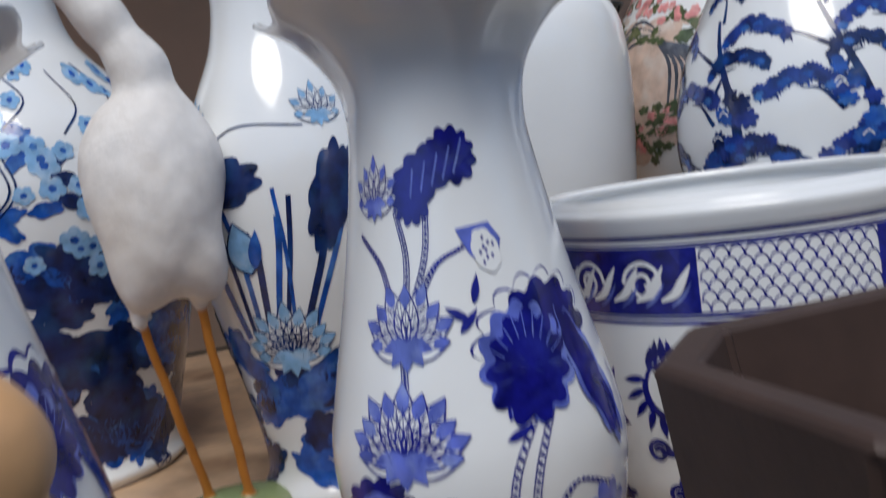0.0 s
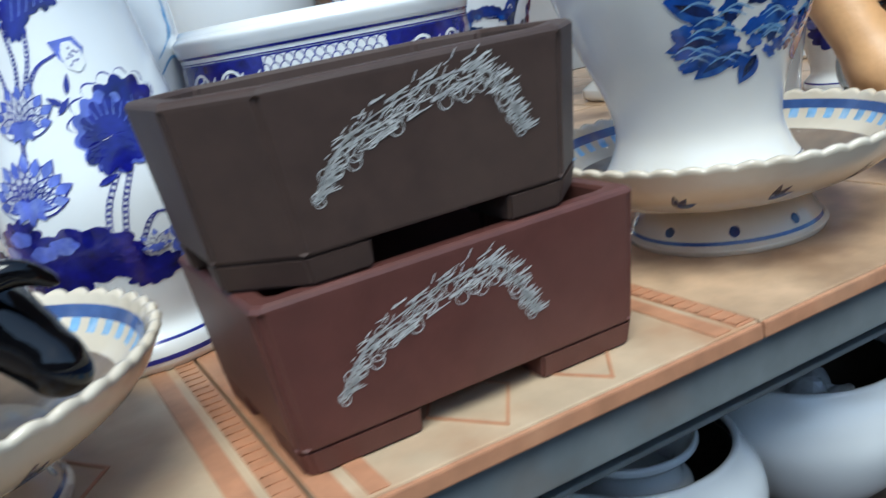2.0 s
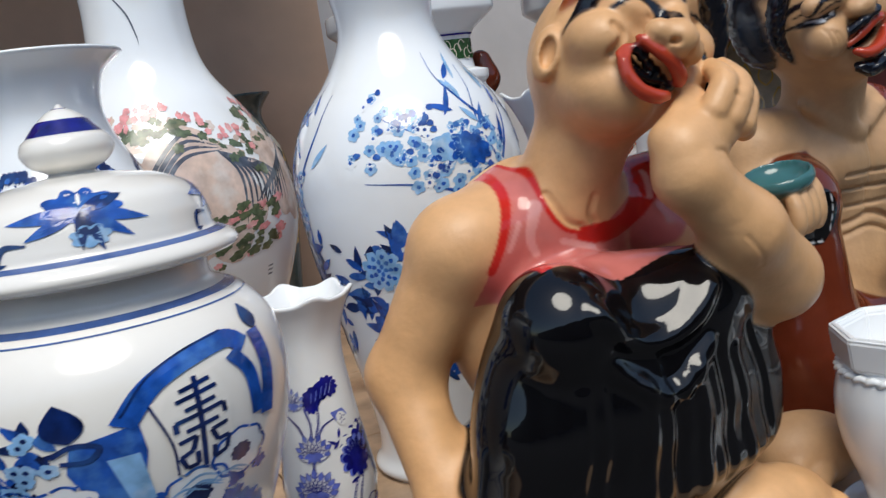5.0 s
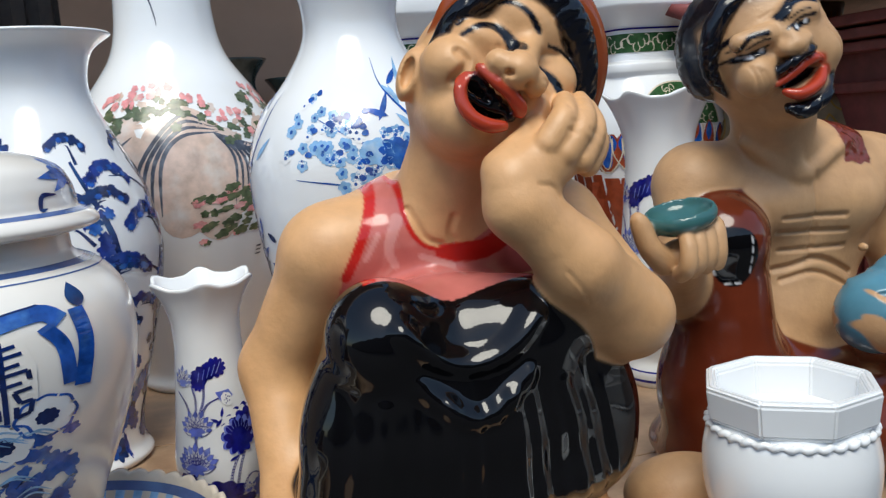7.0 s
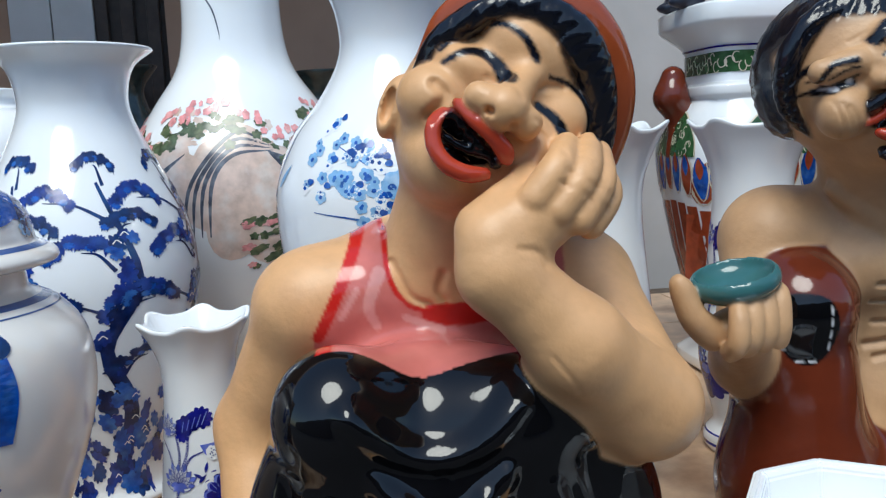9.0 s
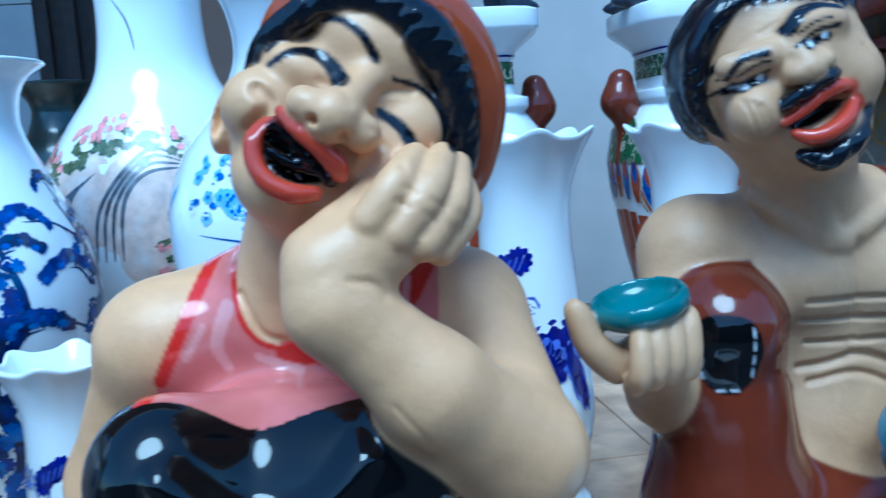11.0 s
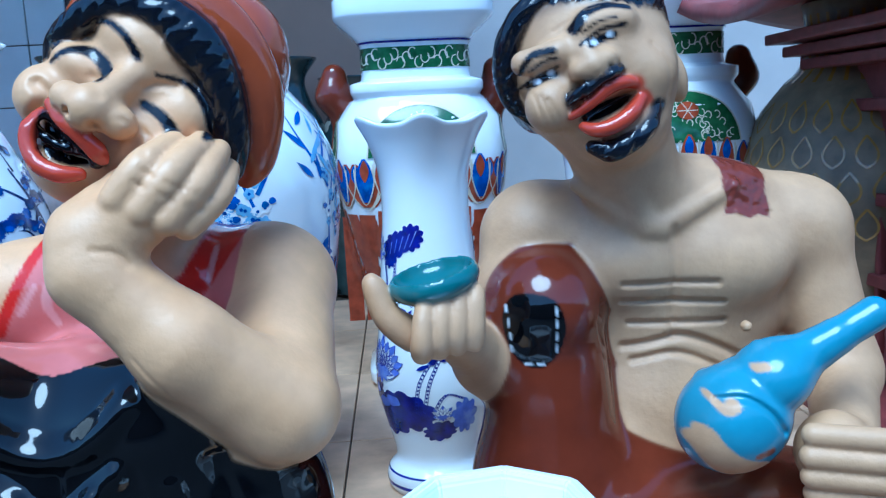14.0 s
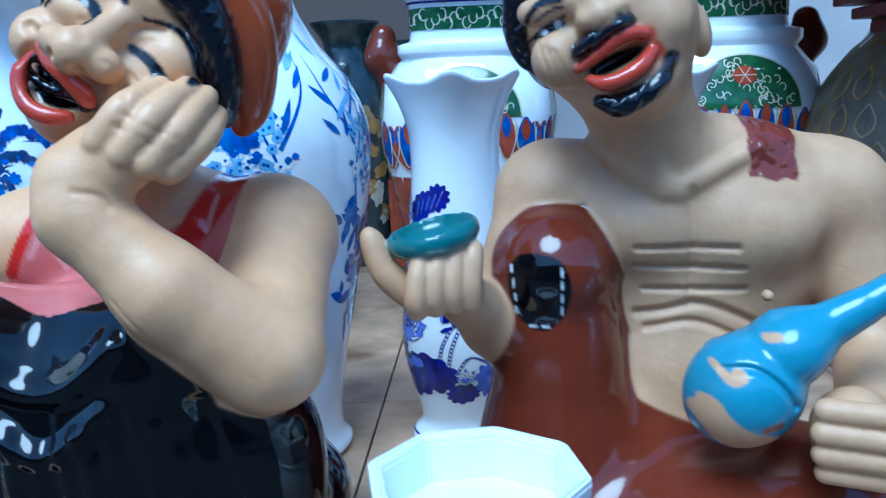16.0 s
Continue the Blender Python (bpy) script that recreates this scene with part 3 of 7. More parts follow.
# relief lines, diamonds and key border of the decorated tiles
for i in (-2, -1, 0):
    x0 = 0.247 + TS * i
    for k in range(2):
        y0 = 0.165 + TS * k
        for a, b in ((0.0, 0.022), (0.030, 0.048), (TS - 0.050, TS - 0.030), (TS - 0.024, TS - 0.002)):
            shelf_part("border_rib", (x0 + a + 0.002, y0 + 0.003, SHELF - 0.001, x0 + b, y0 + TS - 0.003, SHELF + 0.0012), TILE_ORANGE, 0.0005)
        for m in range(26):
            yy = y0 + 0.006 + m * 0.015
            shelf_part("key_rib", (x0 + TS - 0.021, yy, SHELF + 0.001, x0 + TS - 0.005, yy + 0.0035, SHELF + 0.0024), TILE_ORANGE, 0.0)
            shelf_part("key_rib", (x0 + TS - 0.021, yy, SHELF + 0.001, x0 + TS - 0.017, yy + 0.010, SHELF + 0.0019), TILE_ORANGE, 0.0)
        for cxx, s in ((x0 + 0.15, 1), (x0 + 0.25, 1)):
            for m in range(3):
                cy = y0 + 0.07 + m * 0.13
                for q in range(4):
                    a0, a1 = q * math.pi / 2, (q + 1) * math.pi / 2
                    bm = bmesh.new()
                    r0, r1 = 0.046, 0.050
                    vs = []
                    for z in (SHELF - 0.001, SHELF + 0.0014):
                        vs.append([bm.verts.new((cxx + OX + rr * 0.8 * math.cos(a), cy + OY + rr * 1.2 * math.sin(a), z)) for rr, a in ((r0, a0), (r1, a0), (r1, a1), (r0, a1))])
                    bm.faces.new(vs[1])
                    for e in range(4):
                        bm.faces.new((vs[0][e], vs[0][(e + 1) % 4], vs[1][(e + 1) % 4], vs[1][e]))
                    part("diamond_rib", bm, TILE_ORANGE, shelf)

# ---- painted vases ----


def lobes(n, dr, dz, ph=0.0):
    def f(a):
        c = np.abs(np.cos((a + ph) * n / 2))
        return dr * (1 - c) * 0 + dr * (c ** 3 - 0.3), dz * (c ** 4 - 0.2)
    return f


def lotus_vase(name, x, y, prof, R, face, label, scale=1.0, seed=1, rim=None):
    flare = 0.020 if scale == 1.0 and prof[0][0] > 0.09 else 0.013
    rng = random.Random(seed)
    v = base(name, x, y, SHELF, 0, label=label, category="vase", group="lotus vases")
    body, o = lathe("body", prof, PORC, v, seg=120, rim=rim or (lobes(6, flare * scale, 0.012 * scale), 0.09 * scale))
    H = o[-1, 1]
    p = Paint(o, R, face)
    k = scale
    for z, w in ((0.012 * k, 0.005 * k), (0.030 * k, 0.0025 * k)):
        p.ring(z, w, COBALT_LINE)
    for side in (0, math.pi * R):
        # large dark leaves low on the body
        for u, z, a, b, t in ((-0.035, 0.125, 0.052, 0.030, 0.1), (0.005, 0.135, 0.045, 0.026, -0.2), (0.055, 0.105, 0.026, 0.014, 0.15), (-0.060, 0.155, 0.03, 0.02, 0.6)):
            p.blob(side + u * k, z * k, a * k, b * k, COBALT, 11, 0.22, t, 0, rng)
        for u in (-0.075, -0.055, -0.035, -0.015):
            p.blob(side + u * k, (0.150 + 0.010 * math.sin(u * 200)) * k, 0.013 * k, 0.008 * k, COBALT_MID, 5, 0.2, 0, 2, rng)
        # hanging leaf with scalloped pale edge, and its folded side
        p.blob(side + 0.064 * k, 0.262 * k, 0.046 * k, 0.036 * k, COBALT_LINE, 13, 0.2, 0.3, 1, rng)
        p.blob(side + 0.064 * k, 0.262 * k, 0.0445 * k, 0.0345 * k, PORC, 13, 0.2, 0.3, 2, rng)
        p.blob(side + 0.068 * k, 0.258 * k, 0.041 * k, 0.032 * k, COBALT, 12, 0.25, 0.2, 3, rng)
        p.blob(side + 0.050 * k, 0.244 * k, 0.031 * k, 0.036 * k, COBALT_MID, 12, 0.22, -0.25, 4, rng)
        p.blob(side + 0.050 * k, 0.241 * k, 0.027 * k, 0.032 * k, COBALT, 11, 0.30, -0.25, 5, rng)
        p.blob(side + 0.098 * k, 0.222 * k, 0.014 * k, 0.050 * k, COBALT_MID, 9, 0.2, 0.25, 4, rng)
        p.blob(side + 0.097 * k, 0.224 * k, 0.011 * k, 0.046 * k, COBALT, 8, 0.2, 0.25, 5, rng)
        for m in range(9):
            a = 2.7 - 0.30 * m
            p.stroke([(side + (0.050 + 0.018 * math.cos(a)) * k, (0.240 + 0.020 * math.sin(a)) * k), (side + (0.050 + 0.030 * math.cos(a)) * k, (0.243 + 0.034 * math.sin(a)) * k)], 0.0008 * k, COBALT_MID, 6)
        # upper leaf
        for u, z, a, b, t in ((-0.008, 0.372, 0.030, 0.017, 0.35), (0.020, 0.382, 0.022, 0.018, 0.1), (-0.020, 0.358, 0.018, 0.016, 1.1)):
            p.blob(side + u * k, z * k, a * k, b * k, COBALT, 11, 0.25, t, 1, rng)
        for m in range(5):
            p.stroke([(side + (-0.020 + 0.010 * m) * k, (0.358 + 0.003 * m) * k), (side + (-0.016 + 0.012 * m) * k, (0.376 + 0.004 * m) * k)], 0.0016 * k, COBALT_MID, 3)
        # lotus flowers and bud
        p.lotus(side - 0.030 * k, 0.262 * k, 0.040 * k, COBALT_MID, COBALT_LINE, 9, 2)
        p.lotus(side - 0.034 * k, 0.190 * k, 0.046 * k, COBALT_MID, COBALT_LINE, 11, 2)
        p.lotus(side - 0.058 * k, 0.356 * k, 0.030 * k, COBALT_MID, COBALT_LINE, 7, 2)
        p.lotus(side + 0.058 * k, 0.128 * k, 0.018 * k, COBALT_MID, COBALT_LINE, 5, 4)
        p.blob(side + 0.092 * k, 0.125 * k, 0.018 * k, 0.026 * k, COBALT_MID, 9, 0.3, 0.2, 2, rng)
        # seed pod
        p.poly([(side + (0.026 + du) * k, (0.322 + dz) * k) for du, dz in ((-0.012, 0.012), (0.016, 0.014), (0.024, 0.002), (0.018, -0.012), (0.006, -0.014), (-0.004, -0.004))], COBALT_MID, 2)
        p.blob(side + 0.036 * k, 0.318 * k, 0.011 * k, 0.014 * k, PORC, 7, 0.1, 0.3, 3, rng)
        for m in range(9):
            p.blob(side + (0.036 + 0.007 * math.cos(m * 2.4) * (m / 9) ** 0.5) * k, (0.318 + 0.010 * math.sin(m * 2.4) * (m / 9) ** 0.5) * k, 0.0012 * k, 0.0014 * k, COBALT_LINE, 3, 0.1, 0, 4, rng)
        # dotted stems in pairs
        for pts in ([(-0.030, 0.285), (-0.028, 0.320), (-0.036, 0.350)], [(-0.026, 0.285), (-0.012, 0.320), (-0.008, 0.356)], [(-0.022, 0.285), (-0.005, 0.312), (0.018, 0.322)], [(-0.040, 0.285), (-0.052, 0.315), (-0.075, 0.335)],
                    [(0.022, 0.135), (0.030, 0.180), (0.055, 0.225)], [(0.034, 0.135), (0.043, 0.180), (0.062, 0.222)], [(0.040, 0.120), (0.062, 0.160), (0.092, 0.150)], [(-0.032, 0.235), (-0.033, 0.260), (-0.031, 0.275)]):
            q = curve_through(pts, 8)
            for d in (-0.0022, 0.0022):
                p.stroke([(side + (a + d) * k, b * k) for a, b in pts], 0.0009 * k, COBALT_LINE, 1)
            for a, b in q[::1]:
                p.blob(side + a * k, b * k, 0.0013 * k, 0.0016 * k, COBALT_LINE, 3, 0.1, 0, 1, rng)
        # small arrow leaves
        for u, z, t in ((0.008, 0.268, 0.8), (0.020, 0.285, 1.3), (0.030, 0.210, 1.2), (0.026, 0.198, 0.4), (0.016, 0.275, 2.6), (0.034, 0.225, 1.5)):
            p.leaf(side + u * k, z * k, 0.020 * k, 0.006 * k, t, COBALT_LINE, 3)
    p.done("painted_lotus", v, "cobalt blue lotus brushwork under the glaze")
    return v


A_PROF = [(0.100, 0.0), (0.106, 0.010), (0.104, 0.026), (0.090, 0.046), (0.097, 0.085), (0.108, 0.135), (0.110, 0.180), (0.101, 0.225), (0.090, 0.270), (0.080, 0.315), (0.071, 0.362), (0.065, 0.405), (0.067, 0.440), (0.085, 0.468), (0.114, 0.488)]
lotus_vase("lotus_vase", 0.221, 0.640, A_PROF, 0.095, -0.42, "tall white porcelain vase with cobalt lotus and lily-shaped rim", 1.0, 3)
lotus_vase("lotus_vase", -0.150, 0.640, A_PROF, 0.095, 0.5, "white porcelain lotus vase beside the clay crane", 1.0, 4)
V_PROF = [(0.072, 0.0), (0.077, 0.010), (0.076, 0.028), (0.062, 0.050), (0.070, 0.090), (0.082, 0.140), (0.085, 0.180), (0.080, 0.230), (0.074, 0.290), (0.067, 0.360), (0.063, 0.420), (0.066, 0.470), (0.078, 0.510), (0.094, 0.540)]
lotus_vase("lotus_vase", 1.591, 0.780, V_PROF, 0.078, -0.66, "slim white lotus vase standing behind the two clay figures", 1.0, 5)
lotus_vase("lotus_vase", 1.880, 0.870, V_PROF, 0.078, -1.05, "slim white lotus vase behind the seated man figure", 1.0, 6)
G_PROF = [(r * 0.66, z * 0.64) for r, z in V_PROF]
lotus_vase("lotus_vase", 1.035, 0.563, G_PROF, 0.051, -0.15, "small white lotus vase between the jar and the woman figure", 0.64, 7)


def tall_vase(name, x, y, prof, label, material=PORC, group="", seg=120, rim=None, wall=0.007):
    v = base(name, x, y, SHELF, 0, label=label, category="vase", group=group)
    _, o = lathe("body", prof, material, v, seg=seg, rim=rim, wall=wall)
    return v, o


# blue lotus pond vase
v, o = tall_vase("pond_vase", 0.170, 1.090, [(0.085, 0), (0.09, 0.012), (0.078, 0.04), (0.084, 0.10), (0.105, 0.20), (0.122, 0.30), (0.122, 0.40), (0.100, 0.48), (0.070, 0.55), (0.062, 0.62), (0.085, 0.68)], "white vase painted with a blue lotus pond")
p = Paint(o, 0.11, -0.12)
rng = random.Random(11)
for i in range(70):
    u, z = rng.uniform(-0.30, 0.30), rng.uniform(0.04, 0.20)
    p.blob(u, z, rng.uniform(0.02, 0.05), rng.uniform(0.012, 0.03), INDIGO if i % 3 else AZURE, 7, 0.25, rng.uniform(-0.6, 0.6), i % 4, rng)
for u in (-0.20, -0.03, 0.14):
    p.lotus(u, 0.185, 0.060, AZURE_PALE, INDIGO, 11, 5)
    p.lotus(u + 0.07, 0.45, 0.035, AZURE_PALE, INDIGO, 7, 5)
    for m in range(9):
        a = rng.uniform(-0.5, 0.5)
        p.stroke([(u + 0.01 * m - 0.05, 0.21), (u + 0.014 * m - 0.06 + 0.03 * a, 0.30), (u + 0.02 * m - 0.09 + 0.06 * a, rng.uniform(0.33, 0.42))], rng.uniform(0.004, 0.009), INDIGO if m % 2 else AZURE, 1)
    p.blob(u - 0.055, 0.385, 0.055, 0.028, INDIGO, 9, 0.2, 0.2, 2, rng)
    p.blob(u + 0.065, 0.36, 0.020, 0.06, INDIGO, 9, 0.2, -0.3, 2, rng)
    p.leaf(u - 0.025, 0.285, 0.060, 0.036, 1.75, AZURE_PALE, 4)
    p.outline(u - 0.025, 0.285, 0.060, 0.036, 1.75, INDIGO, 0.002, 5)
    p.leaf(u - 0.020, 0.290, 0.045, 0.014, 1.4, AZURE, 6)
    p.stroke([(u - 0.08, 0.40), (u - 0.03, 0.445), (u + 0.05, 0.44)], 0.0018, INDIGO, 3)
p.done("painted_pond", v, "indigo and azure lotus pond brushwork")

# large blossom vase with dark foot
v, o = tall_vase("blossom_vase", -0.165, 1.400, [(0.150, 0), (0.160, 0.015), (0.150, 0.04), (0.165, 0.10), (0.205, 0.25), (0.222, 0.38), (0.205, 0.48), (0.150, 0.56), (0.095, 0.63), (0.080, 0.72), (0.10, 0.82)], "large blue and white vase with plum blossom and dark rocks")
p = Paint(o, 0.2, 0.15)
for i in range(150):
    u, z = rng.uniform(-0.30, 0.42), rng.uniform(0.03, 0.31)
    p.blob(u, z, rng.uniform(0.02, 0.06), rng.uniform(0.012, 0.035), INDIGO if i % 5 else AZURE, 7, 0.3, rng.uniform(-0.9, 0.9), i % 4, rng)
for i in range(120):
    u, z = rng.uniform(-0.30, 0.40), rng.uniform(0.30, 0.58)
    p.blossom(u, z, rng.uniform(0.010, 0.018), AZURE_PALE, AZURE, 5)
    if i % 2 == 0:
        p.blob(u + 0.02, z - 0.02, 0.018, 0.009, AZURE if i % 4 else INDIGO, 5, 0.3, rng.uniform(-1, 1), 3, rng)
for i in range(20):
    u, z = rng.uniform(-0.3, 0.4), rng.uniform(0.28, 0.5)
    p.stroke([(u, z), (u + 0.03, z + 0.04), (u + rng.uniform(-0.02, 0.06), z + 0.09)], 0.0025, INDIGO, 4)
p.done("painted_blossom", v, "blue blossom branches over indigo rocks")

# plain white vase
v, o = tall_vase("plain_vase", 0.590, 1.280, [(0.10, 0), (0.11, 0.012), (0.10, 0.03), (0.11, 0.10), (0.135, 0.25), (0.150, 0.40), (0.152, 0.50), (0.140, 0.57), (0.105, 0.615), (0.06, 0.630), (0.052, 0.645), (0.062, 0.66)], "plain white glazed vase with a rounded shoulder")

# small pale vase with thin curls
v, o = tall_vase("small_curl_vase", 0.305, 0.870, [(0.05, 0), (0.055, 0.01), (0.05, 0.03), (0.062, 0.12), (0.075, 0.25), (0.079, 0.34), (0.068, 0.41), (0.042, 0.445), (0.032, 0.47), (0.042, 0.50)], "small white vase with pale turquoise curls")
p = Paint(o, 0.075, 0.2)
for u in (-0.06, 0.02, 0.09):
    p.stroke([(u, 0.30), (u + 0.025, 0.33), (u + 0.03, 0.37), (u + 0.01, 0.41), (u - 0.02, 0.42)], 0.004, AZURE_PALE, 0, 2)
    p.stroke([(u + 0.025, 0.36), (u + 0.03, 0.335), (u + 0.022, 0.32)], 0.006, AZURE_PALE, 1, 2)
    p.stroke([(u - 0.01, 0.27), (u + 0.02, 0.30), (u + 0.045, 0.29), (u + 0.05, 0.26)], 0.004, AZURE_PALE, 0, 2)
tagged(p.done("painted_curl", v, "pale turquoise curl"), kind="stuff")

# pine tree vase
v, o = tall_vase("pine_vase", 0.822, 0.955, [(0.105, 0), (0.112, 0.012), (0.100, 0.035), (0.105, 0.09), (0.135, 0.20), (0.158, 0.30), (0.163, 0.37), (0.148, 0.45), (0.112, 0.53), (0.085, 0.59), (0.080, 0.63), (0.092, 0.67), (0.122, 0.694)], "white flared vase painted with cobalt pine trees")
p = Paint(o, 0.15, 0.0)


def pine(p, u, z, s, m, rng, n=11):
    """A fan of scalloped needle clumps with hanging tufts."""
    for i in range(n):
        t = 2 * i / (n - 1) - 1
        x = u + s * t + rng.uniform(-0.06, 0.06) * s
        y = z + s * 0.42 * (1 - t * t) + rng.uniform(-0.10, 0.10) * s
        p.blob(x, y, s * 0.20, s * 0.17, m, 11, 0.35, rng.uniform(-0.3, 0.3), i % 3, rng)
        p.blob(x + rng.uniform(-0.1, 0.1) * s, y - 0.16 * s, s * 0.16, s * 0.11, AZURE if i % 3 == 0 else m, 9, 0.4, 0, 3 + i % 2, rng)
        for q in range(3):
            a = -1.57 + rng.uniform(-0.35, 0.35)
            p.leaf(x + rng.uniform(-0.14, 0.14) * s, y - 0.1 * s, s * rng.uniform(0.16, 0.32), s * 0.07, a, m, 1)


for side in (-0.42, -0.28, -0.14, 0.0, 0.14, 0.28, 0.42):
    p.stroke([(side + 0.06, 0.05), (side + 0.085, 0.16), (side + 0.05, 0.26), (side + 0.10, 0.36), (side + 0.06, 0.50)], 0.034, INDIGO, 0, True)
    for i in range(44):
        t = rng.random()
        x, y = side + 0.07 + 0.02 * math.sin(9 * t) + rng.uniform(-0.024, 0.024), 0.05 + 0.38 * t
        p.blob(x, y, rng.uniform(0.006, 0.013), rng.uniform(0.006, 0.012), (PINE_BLUE, INDIGO, AZURE)[i % 3], 7, 0.4, rng.uniform(0, 3), 2 + i % 3, rng)
        if i % 4 == 0:
            p.stroke([(x - 0.006, y), (x, y + 0.005), (x + 0.006, y)], 0.0016, PORC, 6)
    for u, z, w in ((-0.035, 0.335, 0.044), (0.03, 0.405, 0.042), (0.10, 0.44, 0.036), (-0.02, 0.475, 0.038), (0.06, 0.525, 0.032), (0.12, 0.33, 0.038), (0.0, 0.27, 0.034), (0.11, 0.245, 0.030)):
        p.stroke([(side + 0.07, z - 0.03), (side + (0.07 + u) / 2, z - 0.005), (side + u, z)], 0.006, INDIGO, 0, True)
        pine(p, side + u, z, w, PINE_BLUE if u < 0.05 else INDIGO, rng)
    for i in range(30):
        p.blob(side + rng.uniform(-0.06, 0.16), rng.uniform(0.03, 0.19), rng.uniform(0.008, 0.022), rng.uniform(0.006, 0.018), (INDIGO, PINE_BLUE, AZURE)[i % 3], 7, 0.35, rng.uniform(0, 3), 2 + i % 3, rng)
p.done("painted_pine", v, "cobalt pine branches and trunks")

# branch and flower vase
v, o = tall_vase("flower_vase", 1.297, 0.783, [(0.115, 0), (0.122, 0.012), (0.110, 0.035), (0.112, 0.09), (0.135, 0.22), (0.160, 0.34), (0.171, 0.43), (0.168, 0.49), (0.145, 0.55), (0.105, 0.60), (0.077, 0.65), (0.072, 0.69), (0.085, 0.74), (0.125, 0.785)], "tall white vase painted with azure blossom branches and bamboo")
p = Paint(o, 0.165, -0.25)
for side, flip in ((0.0, 1), (0.36, -1), (-0.33, 1), (0.62, 1)):
    for pts in ([(0.10, 0.30), (0.12, 0.42), (0.09, 0.52), (0.13, 0.60)], [(0.11, 0.44), (0.03, 0.49), (-0.06, 0.54)], [(0.10, 0.40), (0.0, 0.44), (-0.085, 0.455)], [(0.12, 0.50), (0.06, 0.57), (0.05, 0.62)], [(0.12, 0.46), (0.16, 0.53), (0.17, 0.58)]):
        p.stroke([(side + flip * a, b) for a, b in pts], 0.006, AZURE, 0, True)
    for i in range(150):
        t = rng.random()
        u, z = -0.085 + 0.20 * t + rng.uniform(-0.03, 0.03), 0.54 - 0.09 * t + rng.uniform(-0.06, 0.035)
        p.blossom(side + flip * u, z, rng.uniform(0.006, 0.010), AZURE_PALE if i % 3 else PORC, AZURE, 1)
        if i % 3 == 0:
            p.blob(side + flip * (u + 0.01), z + 0.008, 0.005, 0.004, AZURE, 3, 0.2, 0, 3, rng)
    for i in range(18):
        u, z = rng.uniform(0.03, 0.16), rng.uniform(0.47, 0.58)
        p.leaf(side + flip * u, z, rng.uniform(0.03, 0.05), 0.009, rng.uniform(0.2, 2.9), AZURE_PALE if i % 2 else AZURE, 2)
    p.blob(side + flip * 0.03, 0.487, 0.022, 0.018, AZURE_PALE, 7, 0.2, 0.2, 3, rng)
    p.blob(side + flip * 0.065, 0.482, 0.030, 0.020, AZURE, 9, 0.25, -0.3, 3, rng)
    for i in range(260):
        u, z = rng.uniform(-0.15, 0.15), rng.uniform(0.16, 0.40) - 0.04 * rng.random()
        if abs(u) * 0.5 + abs(z - 0.30) < 0.15:
            p.leaf(side + flip * u, z, rng.uniform(0.02, 0.045), rng.uniform(0.010, 0.018), rng.uniform(0, 6.3), AZURE if i % 4 else INDIGO, i % 3)
    for u, z in ((-0.085, 0.335), (-0.01, 0.30), (0.06, 0.33), (0.02, 0.22)):
        for ring_n, rr in ((9, 0.022), (7, 0.014), (4, 0.006)):
            for q in range(ring_n):
                a = q * 6.283 / ring_n
                p.blob(side + flip * (u + rr * math.cos(a)), z + rr * math.sin(a), 0.009, 0.008, AZURE_PALE, 5, 0.2, a, 4, rng)
                p.blob(side + flip * (u + rr * math.cos(a) * 0.9), z + rr * math.sin(a) * 0.9, 0.0035, 0.003, AZURE, 3, 0.2, a, 5, rng)
p.done("painted_branch", v, "azure blossom, bamboo and peony brushwork")

